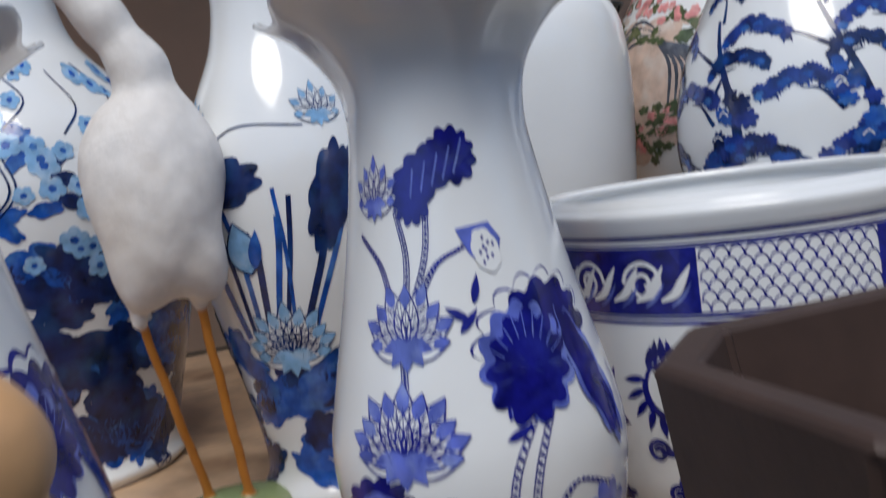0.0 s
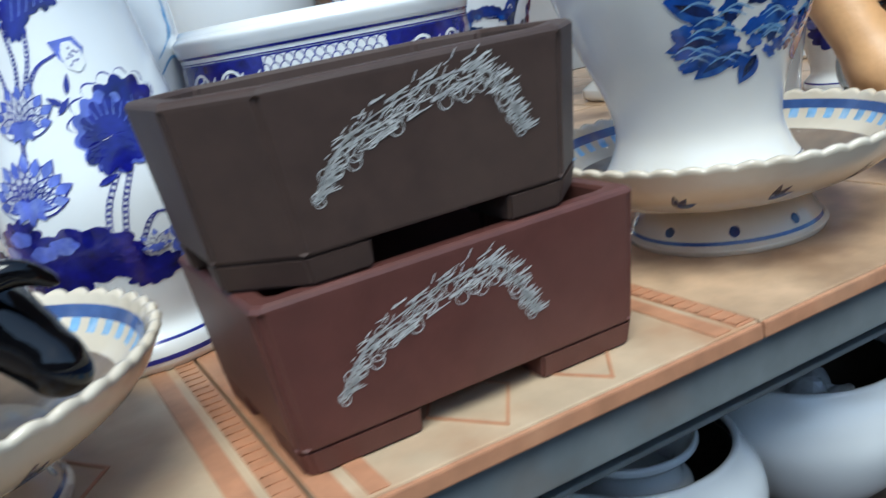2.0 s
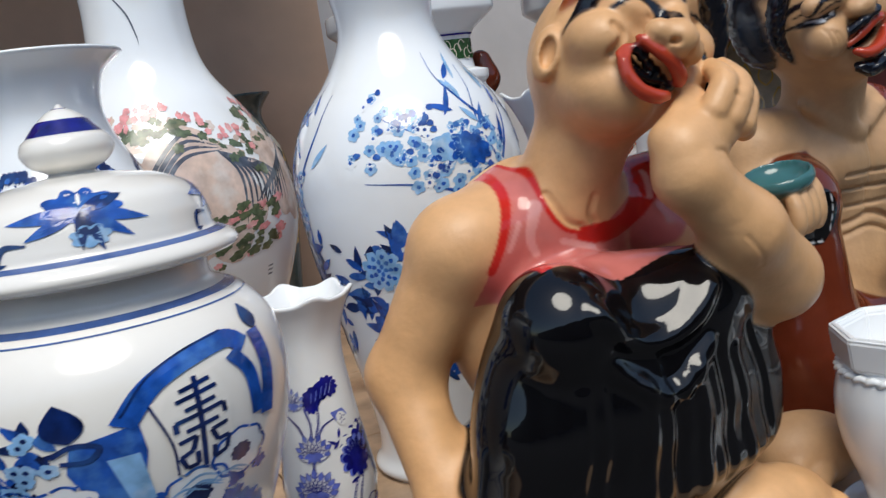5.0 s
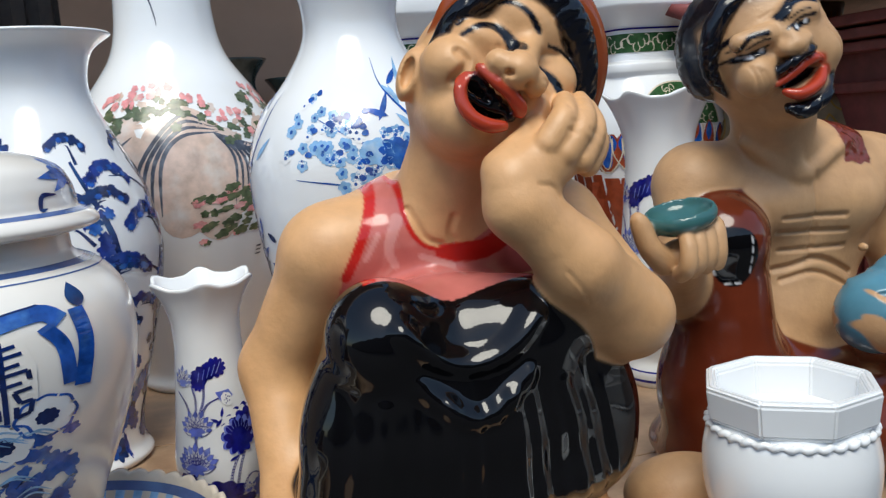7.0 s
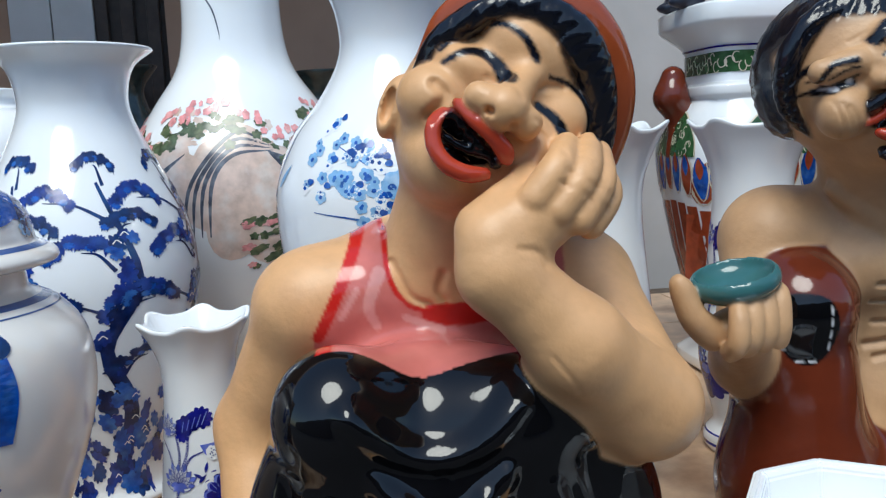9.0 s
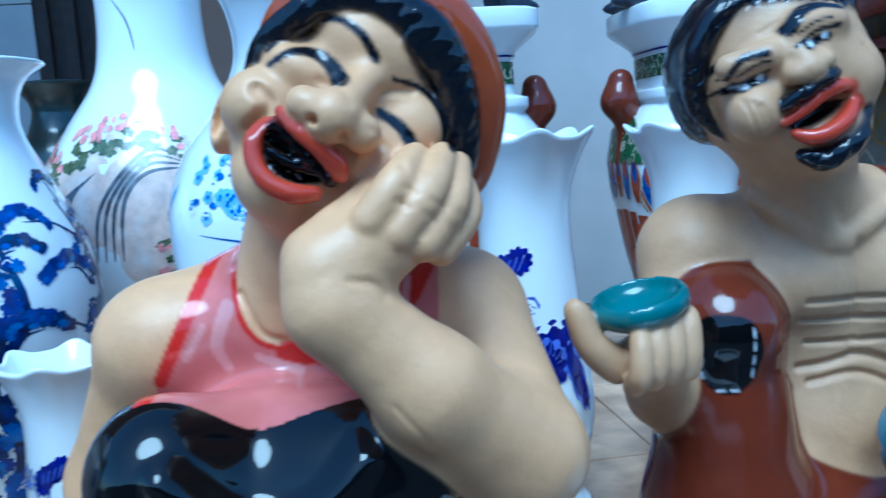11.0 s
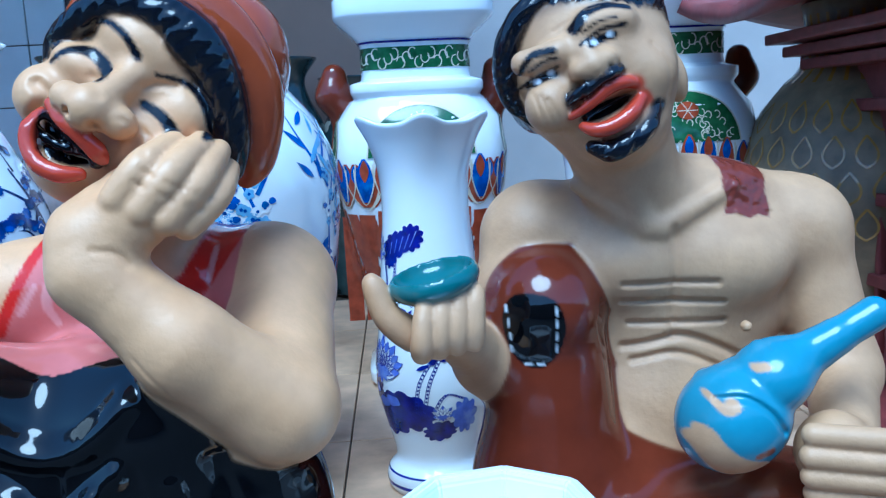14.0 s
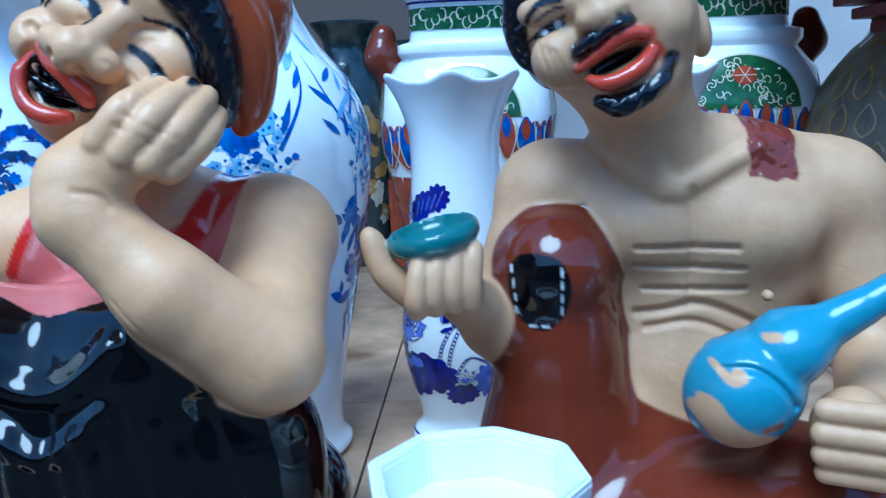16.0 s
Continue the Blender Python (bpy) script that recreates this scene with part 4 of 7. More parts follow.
# landscape vase
v, o = tall_vase("landscape_vase", 1.030, 1.370, [(0.12, 0), (0.13, 0.015), (0.12, 0.04), (0.15, 0.12), (0.205, 0.25), (0.240, 0.36), (0.243, 0.44), (0.220, 0.53), (0.165, 0.62), (0.118, 0.69), (0.100, 0.76), (0.098, 0.86), (0.12, 0.95)], "large grey-white vase painted with a pink and green mountain landscape")
p = Paint(o, 0.22, -0.02)
for side in (-0.35, -0.02, 0.32):
    p.blob(side + 0.05, 0.45, 0.10, 0.12, ROCK, 7, 0.2, 0, 0, rng)
    p.blob(side - 0.10, 0.47, 0.07, 0.09, ROCK, 7, 0.2, 0, 0, rng)
    for i in range(4):
        w = 0.055 + 0.014 * i
        p.stroke([(side + 0.04 - w, 0.38), (side + 0.04 - w * 0.85, 0.48), (side + 0.03, 0.525 + 0.013 * i), (side + 0.10, 0.53 + 0.004 * i)], 0.008, INK, 1, 2)
    for i in range(9):
        p.stroke([(side - 0.06, 0.53), (side - 0.10 - 0.008 * i, 0.49 - 0.004 * i), (side - 0.11 - 0.012 * i, 0.42)], 0.005, INK, 1, 2)
        p.stroke([(side + 0.09, 0.53), (side + 0.12 + 0.010 * i, 0.48), (side + 0.11 + 0.012 * i, 0.39 + 0.004 * i)], 0.006, INK, 1, 2)
    for i in range(70):
        u = rng.uniform(-0.16, 0.19)
        z = 0.585 - 0.30 * abs(u - 0.0) * (u > 0) - 0.10 * abs(u) + rng.uniform(-0.035, 0.035)
        p.blob(side + u, z, rng.uniform(0.006, 0.016), rng.uniform(0.004, 0.010), LEAF if i % 3 else ROCK, 5, 0.4, rng.uniform(-0.6, 0.6), i % 3 + 1, rng)
    for i in range(34):
        u = rng.uniform(-0.15, 0.19)
        z = 0.612 - 0.32 * abs(u) * (u > 0) - 0.05 * abs(u) + rng.uniform(-0.02, 0.018)
        p.blob(side + u, z, rng.uniform(0.005, 0.010), rng.uniform(0.005, 0.009), PINK, 5, 0.3, 0, 5, rng)
    for i in range(60):
        u, z = rng.uniform(0.04, 0.20), 0.385 + rng.uniform(-0.05, 0.045)
        p.blob(side + u, z - 0.2 * (0.13 - u), rng.uniform(0.006, 0.016), rng.uniform(0.004, 0.008), LEAF if i % 4 else PINK, 5, 0.4, 0.3, i % 3 + 2, rng)
p.stroke([(-0.12, 0.84), (-0.06, 0.80), (-0.035, 0.76), (-0.03, 0.74)], 0.006, INK, 1, 2)
for i in range(9):
    p.stroke([(0.135 + 0.004 * (i % 3), 0.30 - 0.008 * (i // 3)), (0.139 + 0.004 * (i % 3), 0.303 - 0.008 * (i // 3))], 0.0022, INK, 1)
p.done("painted_landscape", v, "washed mountains, green trees and pink blossom")

# dark distant vases by the wall
DP = [(0.09, 0), (0.10, 0.02), (0.12, 0.2), (0.14, 0.4), (0.12, 0.55), (0.08, 0.64), (0.07, 0.70), (0.11, 0.76)]
for x, y, s in ((0.62, 2.20, 1.02), (1.22, 2.25, 0.98), (1.42, 2.30, 0.90)):
    v, o = tall_vase("dark_vase", x, y, [(r * s, z * s) for r, z in DP], "dark green glazed vase standing by the wall", DARK_POT, "dark vases", 48)
    p = Paint(o, 0.13 * s, 0.0)
    for i in range(24):
        p.blob(rng.uniform(-0.2, 0.2), rng.uniform(0.15, 0.6), 0.02, 0.03, OCHRE if i % 3 else IVORY, 5, 0.4, rng.uniform(0, 3), 0, rng)
    p.done("painted_mark", v, "ochre and ivory marks")

# ---- fish bowl ----
v = base("fish_bowl", 0.546, 0.756, SHELF, 0, label="wide white cylinder bowl with cobalt cloud band", category="bowl")
_, o = lathe("body", [(0.165, 0), (0.172, 0.01), (0.172, 0.022), (0.163, 0.032), (0.176, 0.07), (0.185, 0.15), (0.187, 0.24), (0.186, 0.285), (0.190, 0.300), (0.192, 0.312), (0.186, 0.318)], PORC, v, seg=144, wall=0.016)
p = Paint(o, 0.187, 0.0)
for z, w in ((0.292, 0.003), (0.286, 0.0015), (0.226, 0.002), (0.221, 0.003), (0.046, 0.003), (0.026, 0.0025)):
    p.ring(z, w, COBALT_LINE)
C = 2 * math.pi * 0.187
p.ring(0.229, 0.056, COBALT_LINE)
nseg = 8
for s in range(nseg):
    u0 = -C / 2 + C * s / nseg
    wd = C / nseg
    if s % 2:
        p.poly([(u0 + 0.002, 0.231), (u0 + wd - 0.002, 0.231), (u0 + wd - 0.002, 0.283), (u0 + 0.002, 0.283)], PORC, 1)
        for i in range(12):
            for k in range(6):
                u = u0 + (i + 0.5 * (k % 2)) * wd / 12.5 + wd / 40
                z = 0.232 + k * 0.0085
                a = np.linspace(0, math.pi, 7)
                p.stroke(np.stack([u + 0.0058 * np.cos(a), z + 0.0082 * np.sin(a)], 1), 0.0013, COBALT_LINE, 2)
    else:
        p.poly([(u0 + 0.004, 0.257), (u0 + 0.02, 0.283), (u0 + wd - 0.02, 0.283), (u0 + wd - 0.004, 0.257), (u0 + wd - 0.02, 0.231), (u0 + 0.02, 0.231)], COBALT, 1)
        for q, sg in ((0.30, 1), (0.70, -1)):
            cu = u0 + wd * q
            a = np.linspace(0, 3.4 * math.pi, 22)
            rr = 0.019 * (1 - a / a[-1] * 0.85)
            p.stroke(np.stack([cu + sg * rr * np.cos(a), 0.256 + rr * np.sin(a)], 1), 0.0035, PORC, 2)
        for i in range(6):
            cu = u0 + wd * (0.12 + 0.152 * i)
            p.stroke([(cu - 0.012, 0.241), (cu, 0.247), (cu + 0.007, 0.258), (cu + 0.014, 0.270)], 0.0075, PORC, 3, 2)
            p.stroke([(cu - 0.004, 0.236), (cu + 0.006, 0.244), (cu + 0.014, 0.256)], 0.003, COBALT_MID, 3, 2)
for s in range(6):
    cu = -C / 2 + C * (s + 0.07) / 6
    # flaming disc
    for i in range(16):
        a = i * 6.283 / 16
        p.leaf(cu + 0.020 * math.cos(a), 0.165 + 0.024 * math.sin(a), 0.022, 0.007, a + 0.5 if math.sin(a) < 0.5 else 1.57 + 0.3 * math.cos(a), COBALT, 1)
    p.blob(cu, 0.165, 0.021, 0.026, COBALT, 9, 0.05, 0, 2, rng)
    p.blob(cu, 0.165, 0.016, 0.020, PORC, 9, 0.02, 0, 3, rng)
    p.poly([(cu + 0.015 * math.cos(a), 0.165 + 0.019 * math.sin(a)) for a in np.linspace(-1.3, 1.6, 10)] + [(cu - 0.006, 0.172), (cu + 0.004, 0.158)], COBALT, 4)
    # curling bodies and clouds
    pts = [(cu + 0.03 + 0.11 * t, 0.150 + 0.034 * math.sin(t * 6.5) + 0.012 * math.cos(t * 17)) for t in np.linspace(0, 1, 12)]
    p.stroke(pts, 0.034, COBALT, 1, 2)
    for a, b in curve_through(pts, 4)[::2]:
        for q in (-0.009, 0.0, 0.009):
            p.blob(a + 0.3 * q, b + q, 0.0032, 0.0036, COBALT_MID, 5, 0.2, 0, 3, rng)
        p.leaf(a, b + 0.012, 0.018, 0.006, 1.2, COBALT, 1)
        p.leaf(a, b - 0.012, 0.020, 0.007, -1.0 + 3 * (a % 0.01) * 60, COBALT, 1)
    for i in range(16):
        q, w = cu + rng.uniform(-0.02, 0.16), rng.uniform(0.06, 0.12)
        a = np.linspace(0, 3 * math.pi, 14)
        rr = 0.011 * (1 - a / a[-1] * 0.8)
        p.stroke(np.stack([q + rr * np.cos(a), w + rr * np.sin(a)], 1), 0.0045, COBALT if i % 2 else COBALT_LINE, 1)
        p.leaf(q, w, 0.03, 0.008, rng.uniform(-0.5, 0.5), COBALT, 1)
    for i in range(4):
        p.blob(cu + 0.04 * i, 0.058, 0.022, 0.009, COBALT, 7, 0.3, 0.2, 1, rng)
p.done("painted_cloud_band", v, "cobalt cloud band, scales and curls")

# ---- two footed dishes ----


def dish(x, y, label):
    v = base("footed_dish", x, y, SHELF, 0, label=label, category="dish", group="footed dishes")
    foot = [(0.109, 0.0), (0.111, 0.006), (0.107, 0.010), (0.096, 0.028), (0.082, 0.043)]
    _, of = lathe("foot", foot, DISH_CREAM, v, wall=0.008, floor=0.038)
    pf = Paint(of, 0.098)
    pf.ring(0.011, 0.0035, BAND_BLUE)
    for i in range(9):
        pf.blob(2 * math.pi * 0.098 * i / 9, 0.023, 0.0055, 0.0050, INDIGO, 5, 0.1, 0, 1, rng)
    pf.done("painted_dot_band", v, "blue dots and line")
    bowl = [(0.030, 0.040), (0.080, 0.043), (0.120, 0.052), (0.165, 0.072), (0.190, 0.091), (0.203, 0.112)]
    scal = lambda a: (0.0030 * np.abs(np.cos(a * 24)) , 0.0040 * np.abs(np.cos(a * 24)))
    o = curve_through(bowl, 7)
    _, o = lathe("dish_bowl", bowl, DISH_CREAM, v, seg=288, rim=(scal, 0.014), wall=0.009, floor=0.010)
    # painted inside of the bowl
    q = o[::-1].copy()
    inner = np.stack([o[:, 0] - 0.009, o[:, 1]], 1)
    inner = inner[inner[:, 1] > 0.050]
    n = 96
    V, F, I = [], [], []
    zs = np.linspace(0.052, 0.109, 12)
    for z in zs:
        r = np.interp(z, inner[:, 1], inner[:, 0]) - 0.0012
        V += [(r * math.sin(a), -r * math.cos(a), z) for a in np.linspace(0, 6.2832, n, endpoint=False)]
    for i in range(11):
        for j in range(n):
            F.append((i * n + j, (i + 1) * n + j, (i + 1) * n + (j + 1) % n, i * n + (j + 1) % n))
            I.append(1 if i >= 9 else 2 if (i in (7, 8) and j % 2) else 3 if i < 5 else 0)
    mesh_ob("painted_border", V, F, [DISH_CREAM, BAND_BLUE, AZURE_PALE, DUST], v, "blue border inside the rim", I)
    bm = bmesh.new()
    r = np.interp(0.052, inner[:, 1], inner[:, 0])
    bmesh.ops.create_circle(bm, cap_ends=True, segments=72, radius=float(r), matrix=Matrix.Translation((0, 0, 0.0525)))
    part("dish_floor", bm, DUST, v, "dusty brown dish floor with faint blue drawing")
    po = Paint(o, 0.17)
    for i in range(12):
        u = 2 * math.pi * 0.17 * i / 12
        for m in range(3):
            po.leaf(u, 0.068, 0.022, 0.007, 0.4 + m * 0.5, INDIGO if m else BAND_BLUE, 0)
    tagged(po.done("painted_sprig", v, "small grey-blue sprigs"), kind="stuff")
    return v


dish(0.0, 0.365, "scalloped cream footed dish holding the clay buffalo")
dish(0.835, 0.380, "scalloped cream footed dish under the lidded jar")

# ---- lidded jar ----
JB = 0.053
v = base("lidded_jar", 0.816, 0.388, SHELF + JB, 0, label="cream lidded temple jar painted with blue flowers and scroll", category="jar")
_, o = lathe("body", [(0.110, 0.0), (0.114, 0.010), (0.110, 0.024), (0.098, 0.045), (0.090, 0.075), (0.098, 0.115), (0.122, 0.175), (0.142, 0.235), (0.149, 0.285), (0.143, 0.327), (0.122, 0.356), (0.100, 0.368), (0.096, 0.378), (0.096, 0.400)], CREAM, v, seg=128)
_, ol = lathe("lid", [(0.112, 0.391), (0.124, 0.395), (0.126, 0.401), (0.120, 0.408), (0.109, 0.413), (0.106, 0.422), (0.102, 0.438), (0.092, 0.454), (0.066, 0.467), (0.034, 0.473), (0.020, 0.475)], CREAM, v, "domed lid with blue line", seg=112, floor=0.004)
_, ok = lathe("knob", [(0.018, 0.472), (0.020, 0.478), (0.031, 0.484), (0.038, 0.494), (0.036, 0.504), (0.028, 0.511), (0.024, 0.517), (0.013, 0.527), (0.003, 0.532)], CREAM, v, "round knob with blue tip", seg=56, floor=0.2 - 0.19)
p = Paint(ok, 0.03)
p.ring(0.509, 0.022, COBALT)
p.done("knob_tip", v, "cobalt blue tip")
p = Paint(ol, 0.11, -0.05)
p.ring(0.4095, 0.0035, BAND_BLUE)
for k in range(4):
    u = 2 * math.pi * 0.11 * k / 4
    p.blob(u, 0.450, 0.030, 0.013, AZURE, 9, 0.35, 0, 1, rng)
    p.blob(u + 0.004, 0.428, 0.014, 0.008, AZURE_PALE, 7, 0.3, 0, 2, rng)
    for t, L in ((3.5, 0.050), (3.2, 0.062), (-0.25, 0.055), (-0.6, 0.045), (4.6, 0.03), (-1.2, 0.035), (0.2, 0.04)):
        p.leaf(u, 0.448, L, 0.010, t, AZURE if L > 0.04 else INDIGO, 2)
    p.stroke([(u - 0.045, 0.428), (u - 0.064, 0.428), (u - 0.070, 0.416), (u - 0.062, 0.416)], 0.005, INDIGO, 1, 2)
p.done("painted_spray", v, "azure leaf spray")
p = Paint(o, 0.102, -0.29)
for z, w in ((0.0185, 0.0065), (0.031, 0.0018), (0.3605, 0.004), (0.355, 0.0012)):
    p.ring(z, w, BAND_BLUE)
for side in (0.0, math.pi * 0.102):
    S = lambda pts: [(side + a, b) for a, b in pts]
    p.rise = 0.028
    # leafy spray to one side
    for i in range(64):
        t = rng.random()
        u, z = -0.078 + 0.065 * t + rng.uniform(-0.010, 0.010), 0.215 + 0.030 * rng.uniform(-1, 1.6) * (0.35 + t)
        p.leaf(side + u, z, rng.uniform(0.010, 0.020), 0.007, rng.uniform(0.5, 3.4), AZURE if i % 3 else INDIGO, i % 2 + 1)
        if i % 3 == 0:
            p.blossom(side + u, z, 0.006, AZURE_PALE, INDIGO, 3)
    for pts in ([(-0.02, 0.19), (-0.055, 0.215), (-0.086, 0.205)], [(-0.02, 0.20), (-0.045, 0.240), (-0.070, 0.260)], [(-0.02, 0.2), (-0.035, 0.23), (-0.045, 0.262)]):
        p.stroke(S(pts), 0.0025, AZURE, 0, True)
    for u, z, r in ((-0.012, 0.205, 0.018), (0.055, 0.190, 0.019), (0.084, 0.210, 0.017), (-0.040, 0.212, 0.012)):
        for k in range(8):
            a = k * 6.283 / 8
            p.blob(side + u + r * 0.72 * math.cos(a), z + r * 0.72 * math.sin(a), r * 0.36, r * 0.36, PORC, 5, 0.1, a, 3, rng)
            p.stroke([(side + u + r * 1.1 * math.cos(a - 0.35), z + r * 1.1 * math.sin(a - 0.35)), (side + u + r * 1.18 * math.cos(a), z + r * 1.18 * math.sin(a)), (side + u + r * 1.1 * math.cos(a + 0.35), z + r * 1.1 * math.sin(a + 0.35))], 0.0022, AZURE, 4)
        p.blob(side + u, z, r * 0.42, r * 0.42, INDIGO, 9, 0.2, 0, 4, rng)
    for i in range(130):
        u = rng.uniform(-0.055, 0.105)
        z = 0.152 + rng.uniform(-0.035, 0.048)
        p.blob(side + u, z, rng.uniform(0.004, 0.011), rng.uniform(0.003, 0.008), AZURE if i % 3 else INDIGO, 5, 0.4, rng.uniform(-1, 1), i % 3, rng)
        if i % 3 == 0:
            p.stroke([(side + u - 0.012, z), (side + u, z + 0.006), (side + u + 0.014, z - 0.002)], 0.0022, AZURE_PALE, 4, 2)
    for u, z, t, L in ((-0.03, 0.165, 2.6, 0.040), (-0.02, 0.145, 3.3, 0.050), (-0.01, 0.13, 3.7, 0.045), (0.01, 0.12, 4.2, 0.030), (0.06, 0.13, -0.9, 0.035), (-0.035, 0.19, 2.9, 0.035)):
        p.leaf(side + u, z, L, 0.022, t, AZURE, 3)
        p.leaf(side + u, z, L * 0.8, 0.009, t, INDIGO, 4)
    # flask with stopper, and the unrolled scroll
    p.poly(S([(-0.004, 0.255), (0.030, 0.262), (0.032, 0.240), (0.026, 0.205), (0.002, 0.205), (-0.008, 0.235)]), AZURE, 3)
    p.poly(S([(0.012, 0.240), (0.028, 0.240), (0.032, 0.200), (0.020, 0.200)]), AZURE_PALE, 4)
    p.leaf(side - 0.004, 0.258, 0.030, 0.022, 1.7, INDIGO, 4)
    p.stroke(S([(-0.014, 0.250), (-0.002, 0.256), (0.010, 0.252), (0.004, 0.243), (-0.010, 0.244)]), 0.0035, INDIGO, 5)
    p.poly(S([(0.036, 0.272), (0.074, 0.286), (0.080, 0.260), (0.079, 0.222), (0.060, 0.206), (0.044, 0.212), (0.042, 0.240)]), CREAM, 3)
    p.stroke(S([(0.036, 0.272), (0.044, 0.238), (0.045, 0.212)]), 0.0015, INDIGO, 5)
    p.stroke(S([(0.022, 0.262), (0.038, 0.285), (0.060, 0.297), (0.088, 0.302), (0.100, 0.292)]), 0.014, AZURE, 4)
    p.stroke(S([(0.022, 0.269), (0.038, 0.292), (0.060, 0.304), (0.088, 0.309)]), 0.0015, INDIGO, 5)
    p.stroke(S([(0.088, 0.290), (0.098, 0.270), (0.100, 0.235)]), 0.010, AZURE, 4)
    p.stroke(S([(0.112, 0.300), (0.114, 0.270), (0.108, 0.230)]), 0.012, AZURE, 4)
    p.leaf(side + 0.115, 0.30, 0.022, 0.014, 1.5, INDIGO, 5)
    # the long-life character in brush bars
    for a, b in (((0.052, 0.2755), (0.070, 0.2795)), ((0.0615, 0.284), (0.0605, 0.212)), ((0.049, 0.2680), (0.073, 0.2725)), ((0.053, 0.2600), (0.071, 0.2635)), ((0.047, 0.2525), (0.075, 0.2570)), ((0.047, 0.2525), (0.047, 0.2450)), ((0.075, 0.2570), (0.0755, 0.2490)), ((0.052, 0.2440), (0.071, 0.2470)), ((0.047, 0.2365), (0.057, 0.2385)), ((0.066, 0.2390), (0.076, 0.2410)),
                 ((0.057, 0.2385), (0.054, 0.2280)), ((0.054, 0.2280), (0.047, 0.2245)), ((0.066, 0.2390), (0.069, 0.2290)), ((0.069, 0.2290), (0.076, 0.2300)), ((0.076, 0.2300), (0.074, 0.2190)), ((0.047, 0.2245), (0.050, 0.2150)), ((0.050, 0.2150), (0.0565, 0.2160)), ((0.0565, 0.2160), (0.0565, 0.2260)), ((0.0660, 0.2160), (0.0665, 0.2260)), ((0.0660, 0.2160), (0.0740, 0.2190))):
        p.stroke(S([a, b]), 0.0032, INDIGO, 6)
p.done("painted_scroll", v, "azure scroll, flask and flowers with a dark character")

# ---- bonsai pots ----


def bonsai(name, x0, x1, y0, y1, z0, z1, m, chamfer, label, drop, shift):
    """A trough on four corner feet with a hollow inside and slightly leaning walls."""
    v = base(name, (x0 + x1) / 2, (y0 + y1) / 2, z0, 0, label=label, category="plant pot", group="stacked bonsai pots")
    hx, hy, H = (x1 - x0) / 2, (y1 - y0) / 2, z1 - z0

    def ring(hx, hy, c, z):
        return [(sx * a, sy * b, z) for sx, sy, a, b in ((-1, -1, hx - c, hy), (1, -1, hx - c, hy), (1, -1, hx, hy - c), (1, 1, hx, hy - c), (1, 1, hx - c, hy), (-1, 1, hx - c, hy), (-1, 1, hx, hy - c), (-1, -1, hx, hy - c))]
    c = chamfer
    t = 0.018
    levels = [(hx * 0.934, hy * 0.924, c, 0.0225), (hx * 0.938, hy * 0.929, c, 0.0245), (hx * 0.9985, hy * 0.998, c, H - 0.007), (hx - 0.0002, hy - 0.0002, c, H - 0.0045), (hx - 0.0015, hy - 0.0015, c, H - 0.0018), (hx - 0.0042, hy - 0.0042, c, H), (hx - t + 0.002, hy - t + 0.002, c * 0.9, H), (hx - t, hy - t, c * 0.9, H - 0.003), (hx * 0.92 - t, hy * 0.9 - t, c * 0.8, 0.034)]
    bm = bmesh.new()
    rings = [[bm.verts.new(q) for q in ring(*l)] for l in levels]
    for a, b in zip(rings, rings[1:]):
        for i in range(8):
            bm.faces.new((a[i], a[(i + 1) % 8], b[(i + 1) % 8], b[i]))
    bm.faces.new(rings[0][::-1])
    bm.faces.new(rings[-1])
    bmesh.ops.bevel(bm, geom=[e for e in bm.edges if abs(e.verts[0].co.z - e.verts[1].co.z) > 0.05], offset=0.004, segments=2, affect="EDGES")
    part("trough", bm, m, v, smooth=False)
    for sx in (-1, 1):
        for sy in (-1, 1):
            bm = bmesh.new()
            X, Y, xi, yi = hx * 0.936, hy * 0.926, hx * 0.34, hy * 0.30
            k = chamfer * 0.98
            plan = [(xi, yi), (X, yi), (X, Y - k), (X - k, Y), (xi, Y)]
            lo = [bm.verts.new((sx * (a - 0.004 * (a > xi)), sy * (b - 0.004 * (b > yi)), 0.0)) for a, b in plan]
            hi = [bm.verts.new((sx * a, sy * b, 0.0225)) for a, b in plan]
            for i in range(5):
                bm.faces.new((lo[i], lo[(i + 1) % 5], hi[(i + 1) % 5], hi[i]))
            bm.faces.new(lo[::-1])
            bm.faces.new(hi)
            bmesh.ops.recalc_face_normals(bm, faces=bm.faces)
            bmesh.ops.bevel(bm, geom=list(bm.edges), offset=0.0025, segments=2, affect="EDGES")
            part("foot", bm, m, v)
    # scratched willow drawing on the front
    rg = random.Random(5)
    f = lambda u, z: (u, -hy * (0.929 + 0.069 * (z - 0.0245) / (H - 0.0315)) - 0.0008, z)
    verts, faces = [], []

    def seg(a, b, w):
        a, b = np.array(a), np.array(b)
        d = b - a
        nrm = np.array([-d[1], d[0]]) / (np.hypot(*d) + 1e-9) * w / 2
        i = len(verts)
        verts.extend(f(*q) for q in (a - nrm, b - nrm, b + nrm, a + nrm))
        faces.append((i, i + 1, i + 2, i + 3))
    arc = curve_through([(shift + a, drop + b) for a, b in ((-0.085, 0.0), (-0.072, 0.024), (-0.045, 0.042), (-0.010, 0.054), (0.030, 0.062), (0.056, 0.056), (0.072, 0.030), (0.080, 0.010))], 14)
